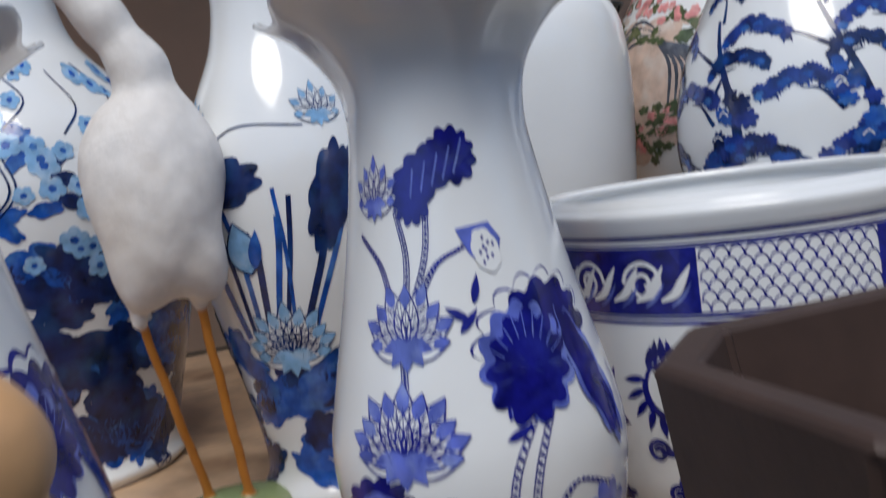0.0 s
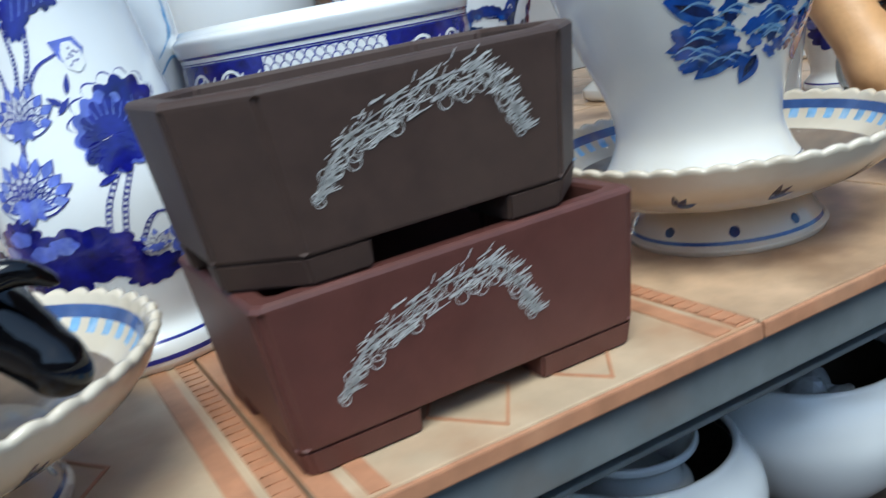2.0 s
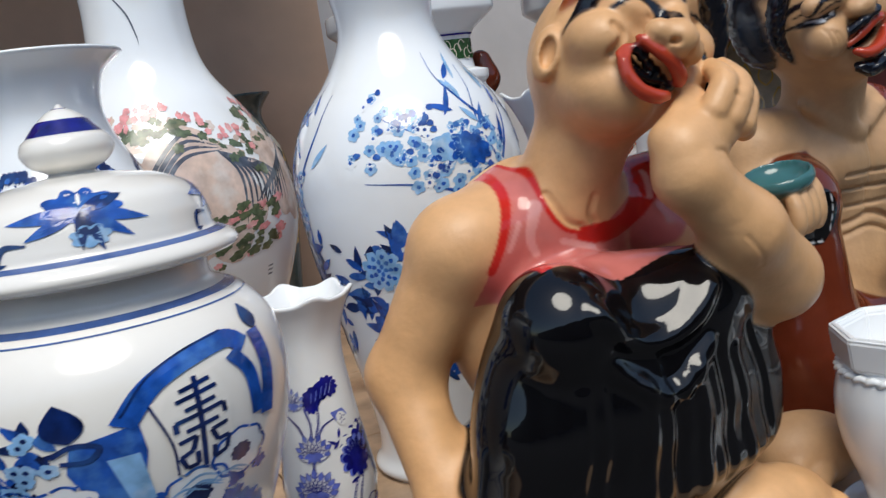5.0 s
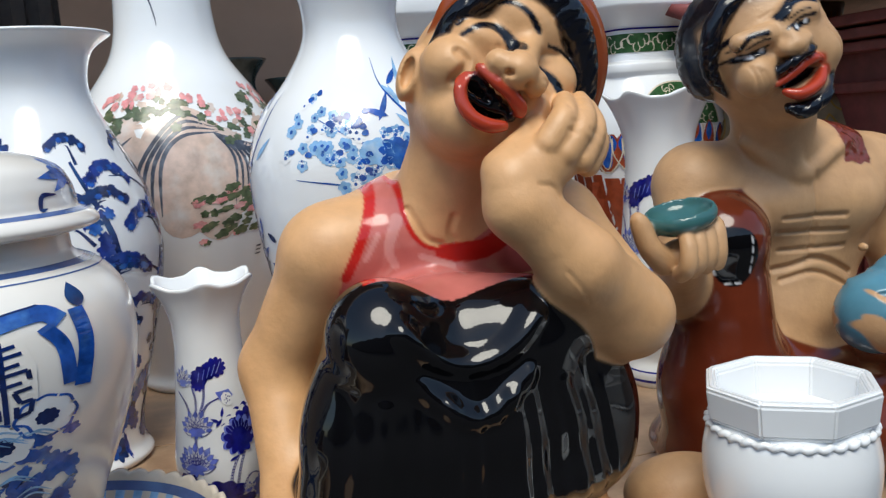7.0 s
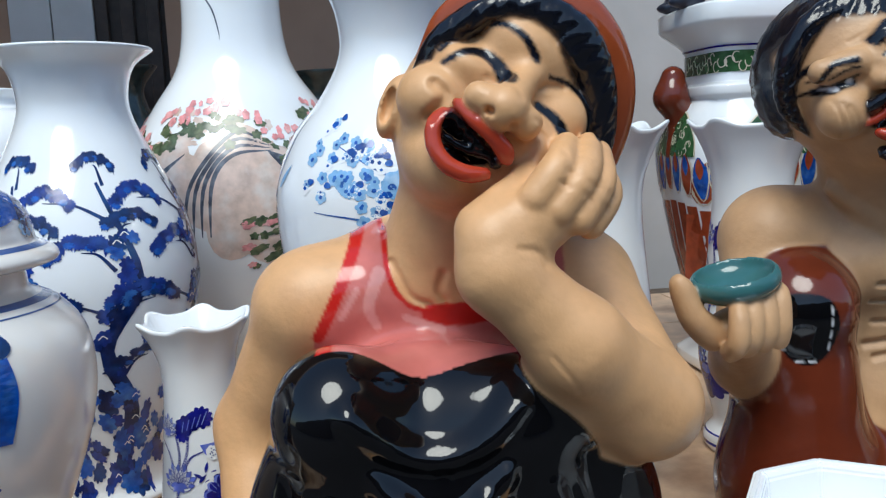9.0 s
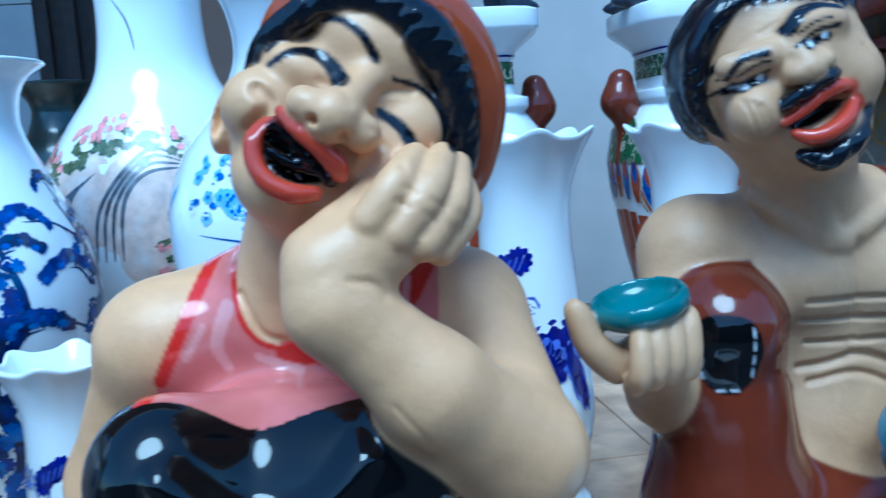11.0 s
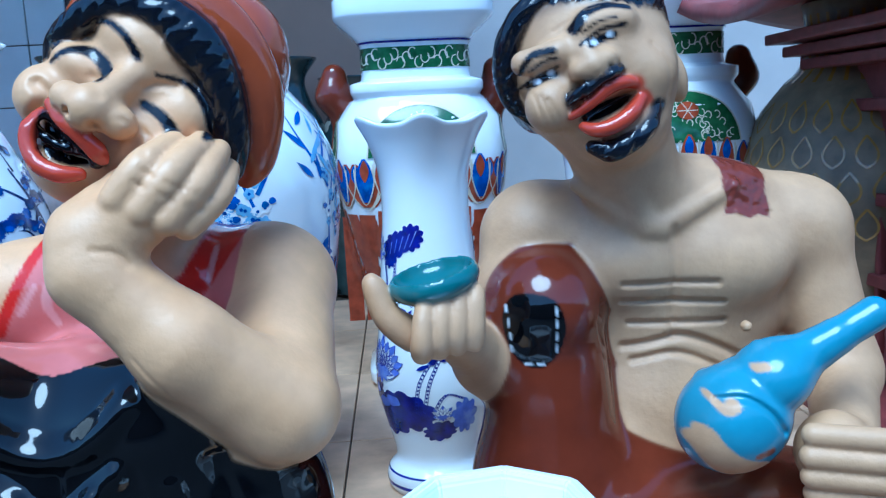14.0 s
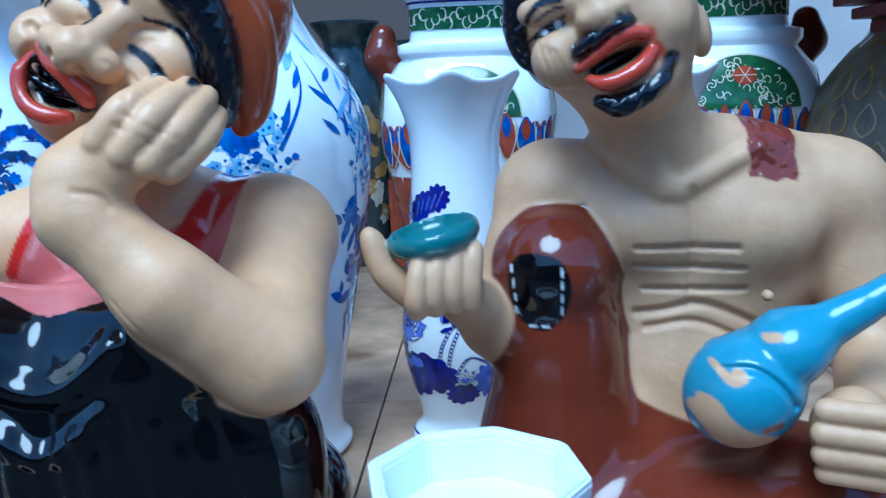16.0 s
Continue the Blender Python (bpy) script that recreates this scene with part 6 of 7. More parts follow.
# seated man with a cup and a gourd flask
SK, BN, HR, RD, TL, GO, WH, BK, RU = range(9)
man = sculpt("man_figurine", [
    ("e", (1.855, 0.500, 0.985), (0.140, 0.080, 0.130), (0, 0, 0), SK, 0.03),
    ("e", (1.850, 0.490, 1.060), (0.165, 0.070, 0.064), (0, 0, 0), SK, 0.03),
    ("e", (1.885, 0.480, 1.105), (0.085, 0.045, 0.034), (0, 8, 0), SK, 0.03),
    ("e", (1.790, 0.440, 1.030), (0.060, 0.040, 0.042), (0, 0, 0), SK, 0.03),
    ("e", (1.905, 0.440, 1.025), (0.066, 0.040, 0.046), (0, 0, 0), SK, 0.03),
    ("e", (1.845, 0.480, 0.865), (0.110, 0.072, 0.085), (0, 0, 0), SK, 0.03),
    ("c", (1.820, 0.475, 1.080), (1.780, 0.425, 1.170), 0.054, 0.055, SK, 0.025),
    ("e", (1.755, 0.418, 1.238), (0.082, 0.090, 0.096), (-8, -22, 0), SK, 0.015),
    ("e", (1.772, 0.372, 1.178), (0.044, 0.044, 0.034), (0, -15, 0), SK, 0.02),
    ("c", (1.728, 0.338, 1.256), (1.735, 0.324, 1.234), 0.010, 0.013, SK, 0.010),
    ("e", (1.724, 0.328, 1.230), (0.010, 0.012, 0.009), (0, 0, 0), SK, 0.007),
    ("e", (1.748, 0.328, 1.240), (0.010, 0.012, 0.009), (0, 0, 0), SK, 0.007),
    ("e", (1.700, 0.354, 1.200), (0.024, 0.026, 0.026), (0, 0, 0), SK, 0.018),
    ("e", (1.795, 0.354, 1.228), (0.024, 0.026, 0.026), (0, 0, 0), SK, 0.018),
    ("e", (1.842, 0.428, 1.225), (0.013, 0.020, 0.028), (0, -15, 0), SK, 0.008),
    ("c", (1.676, 0.352, 1.240), (1.706, 0.340, 1.248), 0.012, 0.012, SK, 0.012),
    ("c", (1.732, 0.336, 1.272), (1.766, 0.340, 1.276), 0.012, 0.012, SK, 0.012)] +
    [("e", (1.750, 0.330, 1.196), (0.030, 0.020, 0.0075), (0, -28, 0), SK, 0.003, "cut")] +
    chain([(1.716, 0.334, 1.189), (1.732, 0.328, 1.200), (1.748, 0.324, 1.213), (1.762, 0.325, 1.218), (1.776, 0.332, 1.217)], [0.0034, 0.0050, 0.0058, 0.0056, 0.0038], RD, 0.003) +
    chain([(1.726, 0.333, 1.180), (1.738, 0.326, 1.176), (1.754, 0.324, 1.180), (1.770, 0.326, 1.190), (1.781, 0.333, 1.203)], [0.0046, 0.0066, 0.0072, 0.0068, 0.0050], RD, 0.003) +
    chain([(1.712, 0.334, 1.203), (1.724, 0.325, 1.211), (1.736, 0.320, 1.219), (1.750, 0.320, 1.227), (1.760, 0.327, 1.230)], [0.0050, 0.0058, 0.0046, 0.0056, 0.0045], HR, 0.003) +
    chain([(1.735, 0.337, 1.160), (1.752, 0.332, 1.156), (1.770, 0.332, 1.164), (1.786, 0.335, 1.176), (1.796, 0.342, 1.194)], [0.0065, 0.0095, 0.0095, 0.0090, 0.0060], HR, 0.003) +
    chain([(1.700, 0.405, 1.180), (1.672, 0.402, 1.205), (1.664, 0.396, 1.235), (1.670, 0.388, 1.268), (1.695, 0.380, 1.298), (1.738, 0.374, 1.312), (1.786, 0.380, 1.306), (1.815, 0.396, 1.280), (1.824, 0.410, 1.250)], [0.004, 0.008, 0.011, 0.012, 0.012, 0.010, 0.010, 0.010, 0.005], HR, 0.008) +
    [("e", (1.755, 0.452, 1.262), (0.090, 0.078, 0.074), (-8, -22, 0), HR, 0.006),
    ("e", (1.750, 0.426, 1.282), (0.082, 0.082, 0.060), (0, -22, 0), HR, 0.006),
    ("e", (1.690, 0.450, 1.225), (0.022, 0.046, 0.052), (0, -12, 0), HR, 0.010),
    # near arm to the cup
    ("e", (1.705, 0.490, 1.065), (0.060, 0.058, 0.056), (0, 0, 0), SK, 0.03),
    ("c", (1.690, 0.485, 1.050), (1.640, 0.430, 0.935), 0.045, 0.036, SK, 0.02),
    ("c", (1.640, 0.430, 0.935), (1.602, 0.365, 0.980), 0.034, 0.024, SK, 0.02),
    ("e", (1.592, 0.345, 0.996), (0.036, 0.030, 0.020), (0, 0, 20), SK, 0.012)] +
    chain([(1.560, 0.340, 0.990), (1.536, 0.334, 1.012), (1.524, 0.336, 1.044)], [0.016, 0.0125, 0.0105], SK, 0.008) +
    [q for i in range(4) for q in chain([(1.566 + 0.0165 * i, 0.318, 0.978 + 0.003 * i), (1.566 + 0.0165 * i, 0.302 + 0.004 * i, 0.990 + 0.004 * i), (1.568 + 0.0165 * i, 0.303 + 0.005 * i, 1.010 + 0.004 * i), (1.571 + 0.0160 * i, 0.312 + 0.004 * i, 1.024 + 0.003 * i)], [0.0100, 0.0102, 0.0096, 0.0086], SK, 0.003)] +
    [("e", (1.582, 0.340, 1.044), (0.044, 0.042, 0.022), (5, -12, 0), TL, 0.002),
    ("e", (1.576, 0.338, 1.070), (0.054, 0.052, 0.023), (5, -12, 0), TL, 0.002, "cut"),
    ("e", (1.580, 0.339, 1.053), (0.038, 0.036, 0.019), (5, -12, 0), TL, 0.002, "cut"),
    # far arm to the gourd
    ("e", (1.998, 0.490, 1.055), (0.062, 0.060, 0.058), (0, 0, 0), SK, 0.03),
    ("c", (2.008, 0.485, 1.045), (2.040, 0.455, 0.890), 0.048, 0.042, SK, 0.02),
    ("c", (2.040, 0.455, 0.890), (1.985, 0.335, 0.850), 0.040, 0.030, SK, 0.02),
    ("e", (1.962, 0.318, 0.855), (0.038, 0.034, 0.040), (0, 0, 0), SK, 0.012),
    ("c", (1.925, 0.285, 0.886), (1.985, 0.270, 0.882), 0.0115, 0.0115, SK, 0.003),
    ("c", (1.922, 0.283, 0.866), (1.985, 0.268, 0.861), 0.0115, 0.0115, SK, 0.003),
    ("c", (1.924, 0.284, 0.846), (1.985, 0.270, 0.841), 0.0115, 0.0115, SK, 0.003),
    ("c", (1.928, 0.288, 0.827), (1.982, 0.276, 0.822), 0.0105, 0.0105, SK, 0.003),
    ("e", (1.866, 0.330, 0.892), (0.058, 0.055, 0.052), (0, -35, 0), GO, 0.005),
    ("e", (1.902, 0.328, 0.930), (0.042, 0.042, 0.036), (0, -35, 0), GO, 0.004),
    ("c", (1.920, 0.326, 0.942), (1.962, 0.324, 0.966), 0.026, 0.016, GO, 0.012),
    ("c", (1.950, 0.326, 0.958), (2.002, 0.324, 0.988), 0.016, 0.017, GO, 0.010),
    # raised knee, folded leg and base
    ("c", (1.702, 0.440, 0.985), (1.706, 0.435, 0.720), 0.061, 0.085, BN, 0.02),
    ("e", (1.701, 0.434, 0.990), (0.063, 0.068, 0.064), (0, 0, 0), BN, 0.01),
    ("c", (1.700, 0.440, 0.790), (1.840, 0.470, 0.770), 0.080, 0.075, BN, 0.03),
    ("e", (1.870, 0.430, 0.735), (0.210, 0.150, 0.080), (0, 0, 0), BN, 0.03),
    ("e", (1.850, 0.480, 0.690), (0.220, 0.160, 0.050), (0, 0, 0), BN, 0.03),
    ("e", (1.575, 0.335, 0.700), (0.075, 0.050, 0.050), (0, 0, -20), SK, 0.02),
    ("c", (1.545, 0.310, 0.700), (1.500, 0.292, 0.680), 0.018, 0.013, SK, 0.006),
    ("c", (1.560, 0.295, 0.690), (1.520, 0.272, 0.675), 0.017, 0.012, SK, 0.006),
    ("c", (1.806, 0.412, 1.072), (1.738, 0.430, 1.118), 0.010, 0.007, SK, 0.010),
    ("c", (1.822, 0.412, 1.070), (1.905, 0.432, 1.108), 0.010, 0.007, SK, 0.010),
    ("c", (1.808, 0.412, 1.074), (1.772, 0.405, 1.140), 0.008, 0.010, SK, 0.012),
    ("e", (1.910, 0.404, 0.962), (0.006, 0.008, 0.006), (0, 0, 0), SK, 0.004)],
    [("g", [(1.649, 0.986), (1.656, 1.010), (1.670, 1.018), (1.700, 1.014), (1.711, 0.995), (1.712, 0.972), (1.703, 0.948), (1.682, 0.936), (1.660, 0.948)], 0.30, 0.44, BK, 2)] +
    [("p", [(1.655 + 0.0016 * (3 - i), 0.955 + 0.014 * i), (1.655 + 0.0014 * (3 - i), 0.961 + 0.014 * i)], 0.0010, 0.0010, 0.30, 0.44, WH) for i in range(4)] + [("p", [(1.672 + 0.012 * i, 0.9435), (1.678 + 0.012 * i, 0.944)], 0.0010, 0.0010, 0.30, 0.44, WH) for i in range(2)] + [("p", [(1.703, 0.957 + 0.013 * i), (1.7035, 0.963 + 0.013 * i)], 0.0010, 0.0010, 0.30, 0.44, WH) for i in range(4)] +
    [("g", [(1.898, 1.152), (1.912, 1.150), (1.924, 1.152), (1.937, 1.147), (1.951, 1.146), (1.947, 1.130), (1.950, 1.116), (1.944, 1.100), (1.947, 1.086), (1.944, 1.073), (1.932, 1.077), (1.920, 1.074), (1.906, 1.080), (1.893, 1.079), (1.897, 1.094), (1.892, 1.108), (1.897, 1.122), (1.893, 1.136)], 0.30, 0.56, RU),
     ("p", [(1.820, 0.885), (1.840, 0.862), (1.862, 0.852)], 0.009, 0.012, 0.2, 0.40, SK), ("p", [(1.832, 0.925), (1.842, 0.915), (1.850, 0.918)], 0.003, 0.006, 0.2, 0.34, SK), ("p", [(1.872, 0.870), (1.884, 0.874)], 0.005, 0.003, 0.2, 0.34, RU), ("p", [(1.878, 0.948), (1.886, 0.950)], 0.003, 0.004, 0.2, 0.34, SK),
     ("g", [(1.722, 1.186), (1.744, 1.201), (1.777, 1.210), (1.768, 1.198), (1.748, 1.187), (1.734, 1.183)], 0.326, 0.38, BK, 1),
     ("p", [(1.674, 1.215), (1.688, 1.227), (1.704, 1.235)], 0.0016, 0.0020, 0.29, 0.42, HR), ("p", [(1.684, 1.221), (1.693, 1.226), (1.702, 1.229)], 0.0034, 0.0040, 0.29, 0.42, HR), ("p", [(1.680, 1.232), (1.692, 1.240), (1.704, 1.243)], 0.0012, 0.0012, 0.29, 0.42, HR),
     ("p", [(1.724, 1.253), (1.742, 1.265), (1.766, 1.270)], 0.0016, 0.0022, 0.29, 0.42, HR), ("p", [(1.733, 1.253), (1.744, 1.258), (1.756, 1.261)], 0.0042, 0.0036, 0.29, 0.42, HR), ("p", [(1.726, 1.264), (1.742, 1.273), (1.758, 1.276)], 0.0012, 0.0012, 0.29, 0.42, HR),
     # white dots: eye highlights painted into the glaze colour
     ("p", [(1.687, 1.223), (1.688, 1.2232)], 0.0026, 0.0026, 0.29, 0.42, WH), ("p", [(1.699, 1.230), (1.700, 1.2302)], 0.0026, 0.0026, 0.29, 0.42, WH), ("p", [(1.736, 1.2545), (1.737, 1.2547)], 0.0028, 0.0028, 0.29, 0.42, WH), ("p", [(1.751, 1.2615), (1.752, 1.2617)], 0.0028, 0.0028, 0.29, 0.42, WH),
     ("p", [(1.672, 1.213), (1.672, 1.232), (1.682, 1.246), (1.699, 1.249)], 0.0018, 0.0042, 0.29, 0.42, HR), ("p", [(1.720, 1.267), (1.730, 1.281), (1.750, 1.288), (1.771, 1.285)], 0.0050, 0.0026, 0.29, 0.42, HR)] +
    [("g", [(1.652 + 0.0055 * i, 1.262 + 0.030 * min(1, i / 7) ** 0.7 + 0.004 * (i % 2) - 0.008 * max(0, (i - 19) / 6)) for i in range(26)] + [(1.80, 1.36), (1.64, 1.36)], 0.29, 0.43, HR),
     ("g", [(1.812, 0.900), (1.826, 0.868), (1.858, 0.846), (1.892, 0.848), (1.886, 0.862), (1.862, 0.866), (1.842, 0.880), (1.830, 0.900)], 0.2, 0.40, SK, 2)],
    [G_SKIN_M, G_BROWN, G_HAIR, G_RED, G_TEAL, G_GOURD, G_WHITE, G_BLACK, G_RUST], 0.0026, rough_on={HR: 0.0010}, dents=
    [("d", [(1.781, 1.014), (1.880, 1.011)], 0.0055, 0.0045, 0.3, 0.47), ("d", [(1.781, 0.994), (1.888, 0.988)], 0.0055, 0.0045, 0.3, 0.47), ("d", [(1.792, 0.967), (1.892, 0.965)], 0.0055, 0.0045, 0.3, 0.47),
     ("d", [(1.786, 0.940), (1.812, 0.944), (1.846, 0.951), (1.880, 0.940), (1.912, 0.923)], 0.007, 0.006, 0.34, 0.47), ("d", [(1.795, 0.925), (1.846, 0.932), (1.905, 0.905)], 0.006, 0.005, 0.34, 0.47), ("d", [(1.835, 1.07), (1.838, 0.95)], 0.008, 0.003, 0.3, 0.47),
     ("d", [(1.838, 0.922), (1.862, 0.924), (1.884, 0.910), (1.900, 0.888)], 0.005, 0.005, 0.2, 0.36)] +
    [("d", [(1.682 + 0.006 * i, 1.212 - 0.003 * i), (1.690 + 0.007 * i, 1.188), (1.702 + 0.008 * i, 1.170)], 0.003, 0.002, 0.3, 0.40) for i in range(3)] +
    [("d", [(1.705, 1.262 + 0.006 * i), (1.725, 1.274 + 0.006 * i), (1.75, 1.288 + 0.004 * i)], 0.003, 0.0014, 0.3, 0.40) for i in range(2)] + [("d", [(1.899 + 0.0085 * i + 0.002 * math.sin(3 * j), 1.082 + 0.0085 * j), (1.9035 + 0.0085 * i, 1.083 + 0.0085 * j + 0.004 * math.sin(5 * i + 7 * j))], 0.004, 0.0022 * math.sin(11 * i + 5 * j * j), 0.3, 0.56) for i in range(6) for j in range(8)] + [("d", [(1.792, 1.252), (1.806, 1.232), (1.810, 1.205)], 0.004, 0.002, 0.3, 0.40)])
tagged(man, "glazed clay figurine of a seated man with cup and gourd", "figurine")

# clay buffalo with a rider, standing in the dish
BK, HD, YE, GR = range(4)
B0 = SHELF + 0.053
buffalo = sculpt("buffalo_figurine", [
    ("e", (-0.020, 0.345, 0.826), (0.085, 0.056, 0.062), (0, 8, 0), BK, 0.02),
    ("e", (0.025, 0.345, 0.845), (0.050, 0.050, 0.052), (0, 0, 0), BK, 0.02),
    ("e", (-0.085, 0.350, 0.810), (0.055, 0.052, 0.055), (0, 0, 0), BK, 0.02),
    ("c", (0.055, 0.340, 0.830), (0.095, 0.325, 0.800), 0.036, 0.026, BK, 0.02),
    ("c", (0.095, 0.322, 0.805), (0.122, 0.302, 0.768), 0.028, 0.023, BK, 0.012),
    ("e", (0.126, 0.298, 0.758), (0.020, 0.022, 0.017), (0, 30, 0), BK, 0.008),
    ("e", (0.078, 0.292, 0.828), (0.010, 0.018, 0.007), (0, 20, 0), BK, 0.006)] +
    chain([(0.082, 0.300, 0.826), (0.100, 0.280, 0.838), (0.122, 0.276, 0.836), (0.136, 0.284, 0.824)], [0.011, 0.010, 0.008, 0.005], BK, 0.006) +
    chain([(0.078, 0.335, 0.832), (0.085, 0.362, 0.842), (0.104, 0.372, 0.842)], [0.010, 0.009, 0.005], BK, 0.006) +
    [("c", (x, y, 0.790), (x + 0.006, y, B0 + 0.012), 0.022, 0.015, BK, 0.012) for x in (-0.085, 0.035) for y in (0.325, 0.372)] +
    [("e", (0.040, 0.338, 0.838), (0.052, 0.050, 0.054), (0, 20, 0), BK, 0.02),
     ("c", (-0.030, 0.335, 0.885), (-0.038, 0.318, 0.925), 0.030, 0.026, YE, 0.012),
     ("e", (-0.042, 0.303, 0.962), (0.029, 0.030, 0.028), (0, 0, 0), HD, 0.008),
     ("c", (-0.030, 0.298, 0.930), (-0.075, 0.280, 0.925), 0.014, 0.012, YE, 0.008),
     ("c", (-0.020, 0.305, 0.895), (0.006, 0.284, 0.862), 0.022, 0.015, GR, 0.008),
     ("c", (0.006, 0.284, 0.862), (0.010, 0.278, 0.846), 0.013, 0.009, GR, 0.006),
     ("c", (-0.045, 0.300, 0.890), (-0.060, 0.282, 0.852), 0.020, 0.014, GR, 0.008)],
    [], [G_BLACK, G_SKIN_F, G_OCHRE, G_MOSS], 0.0026, rough=0.0012)
tagged(buffalo, "black glazed clay buffalo with a small rider on its back", "figurine")

# clay crane on wire legs
WT, OG, GN = range(3)
crane = sculpt("crane_figurine", [
    ("e", (0.016, 1.000, 1.060), (0.074, 0.062, 0.088), (0, 0, 0), WT, 0.03),
    ("e", (0.012, 0.985, 1.000), (0.055, 0.048, 0.075), (0, 6, 0), WT, 0.03),
    ("e", (-0.012, 0.985, 0.955), (0.028, 0.028, 0.040), (0, 6, 0), WT, 0.02),
    ("e", (0.048, 0.985, 0.960), (0.028, 0.028, 0.045), (0, 0, 0), WT, 0.02),
    ("c", (0.030, 1.000, 1.120), (0.020, 1.000, 1.170), 0.032, 0.026, WT, 0.02),
    ("c", (0.020, 1.000, 1.170), (-0.010, 1.000, 1.225), 0.026, 0.022, WT, 0.02),
    ("c", (-0.010, 1.000, 1.225), (-0.050, 1.000, 1.275), 0.022, 0.020, WT, 0.02),
    ("e", (-0.075, 0.990, 1.290), (0.030, 0.024, 0.024), (0, 0, 0), WT, 0.012),
    ("c", (-0.095, 0.985, 1.288), (-0.170, 0.975, 1.262), 0.010, 0.003, OG, 0.004),
    ("c", (-0.022, 0.992, 0.935), (-0.024, 0.995, 0.905), 0.013, 0.008, WT, 0.006),
    ("c", (0.038, 0.990, 0.935), (0.040, 0.992, 0.915), 0.013, 0.008, WT, 0.006),
    ("c", (-0.024, 0.995, 0.915), (0.018, 1.050, 0.670), 0.0048, 0.0055, OG, 0.003),
    ("c", (0.040, 0.992, 0.920), (0.060, 1.030, 0.670), 0.0052, 0.0055, OG, 0.003),
    ("e", (0.045, 1.050, 0.662), (0.070, 0.050, 0.022), (0, 0, 0), GN, 0.01)],
    [], [G_CRANE, G_ORANGE, G_MOSS], 0.0026, rough=0.0006)
tagged(crane, "chalky white clay crane on thin orange legs and green base", "figurine")

# ---- octagonal white planter ----
v = base("octagonal_planter", 1.617, 0.196, SHELF, 11, label="white glazed octagonal planter with twisted rope band", category="plant pot")


def octa(name, prof, m, parent, twist=22.5, inner=True, n=8):
    bm = bmesh.new()
    rings = [[bm.verts.new((r * math.cos(radians(twist + 360 / n * i)), r * math.sin(radians(twist + 360 / n * i)), z)) for i in range(n)] for r, z in prof]
    for a, b in zip(rings, rings[1:]):
        for i in range(n):
            bm.faces.new((a[i], a[(i + 1) % n], b[(i + 1) % n], b[i]))
    bm.faces.new(rings[0][::-1])
    bm.faces.new(rings[-1])
    bmesh.ops.bevel(bm, geom=[e for e in bm.edges], offset=0.0022, segments=2, affect="EDGES", clamp_overlap=True)
    return part(name, bm, m, parent)


octa("pot_rim", [(r * 0.94, z * 0.96) for r, z in [(0.088, 0.195), (0.094, 0.200), (0.098, 0.234), (0.096, 0.239), (0.087, 0.239), (0.083, 0.232), (0.078, 0.150), (0.070, 0.05)]], PORC, v)
lathe("pot_body", [(r * 0.94, z * 0.96) for r, z in [(0.055, 0.0), (0.062, 0.006), (0.075, 0.05), (0.092, 0.10), (0.097, 0.145), (0.092, 0.180), (0.084, 0.198)]], PORC, v, wall=0.004)
rope = []
a = np.linspace(0, 2 * np.pi, 240, endpoint=False)
V, F = [], []
for i, t in enumerate(a):
    for k in range(8):
        q = k * math.pi / 4
        rr = 0.0042 + 0.0014 * math.cos(q - t * 34)
        V.append(((0.0835 + rr * math.cos(q)) * math.cos(t), (0.0835 + rr * math.cos(q)) * math.sin(t), 0.1825 + rr * math.sin(q)))
        F.append((i * 8 + k, i * 8 + (k + 1) % 8, ((i + 1) % 240) * 8 + (k + 1) % 8, ((i + 1) % 240) * 8 + k))
mesh_ob("rope_band", V, F, PORC, v)
s = base("saucer", 1.617, 0.196, SHELF - 0.0, 0, label="white saucer under the planter", category="saucer")
lathe("plate", [(0.060, 0.0005), (0.080, 0.002), (0.094, 0.010)], PORC, s, floor=0.0015, wall=0.003)

# ---- square vases with enamel panels ----


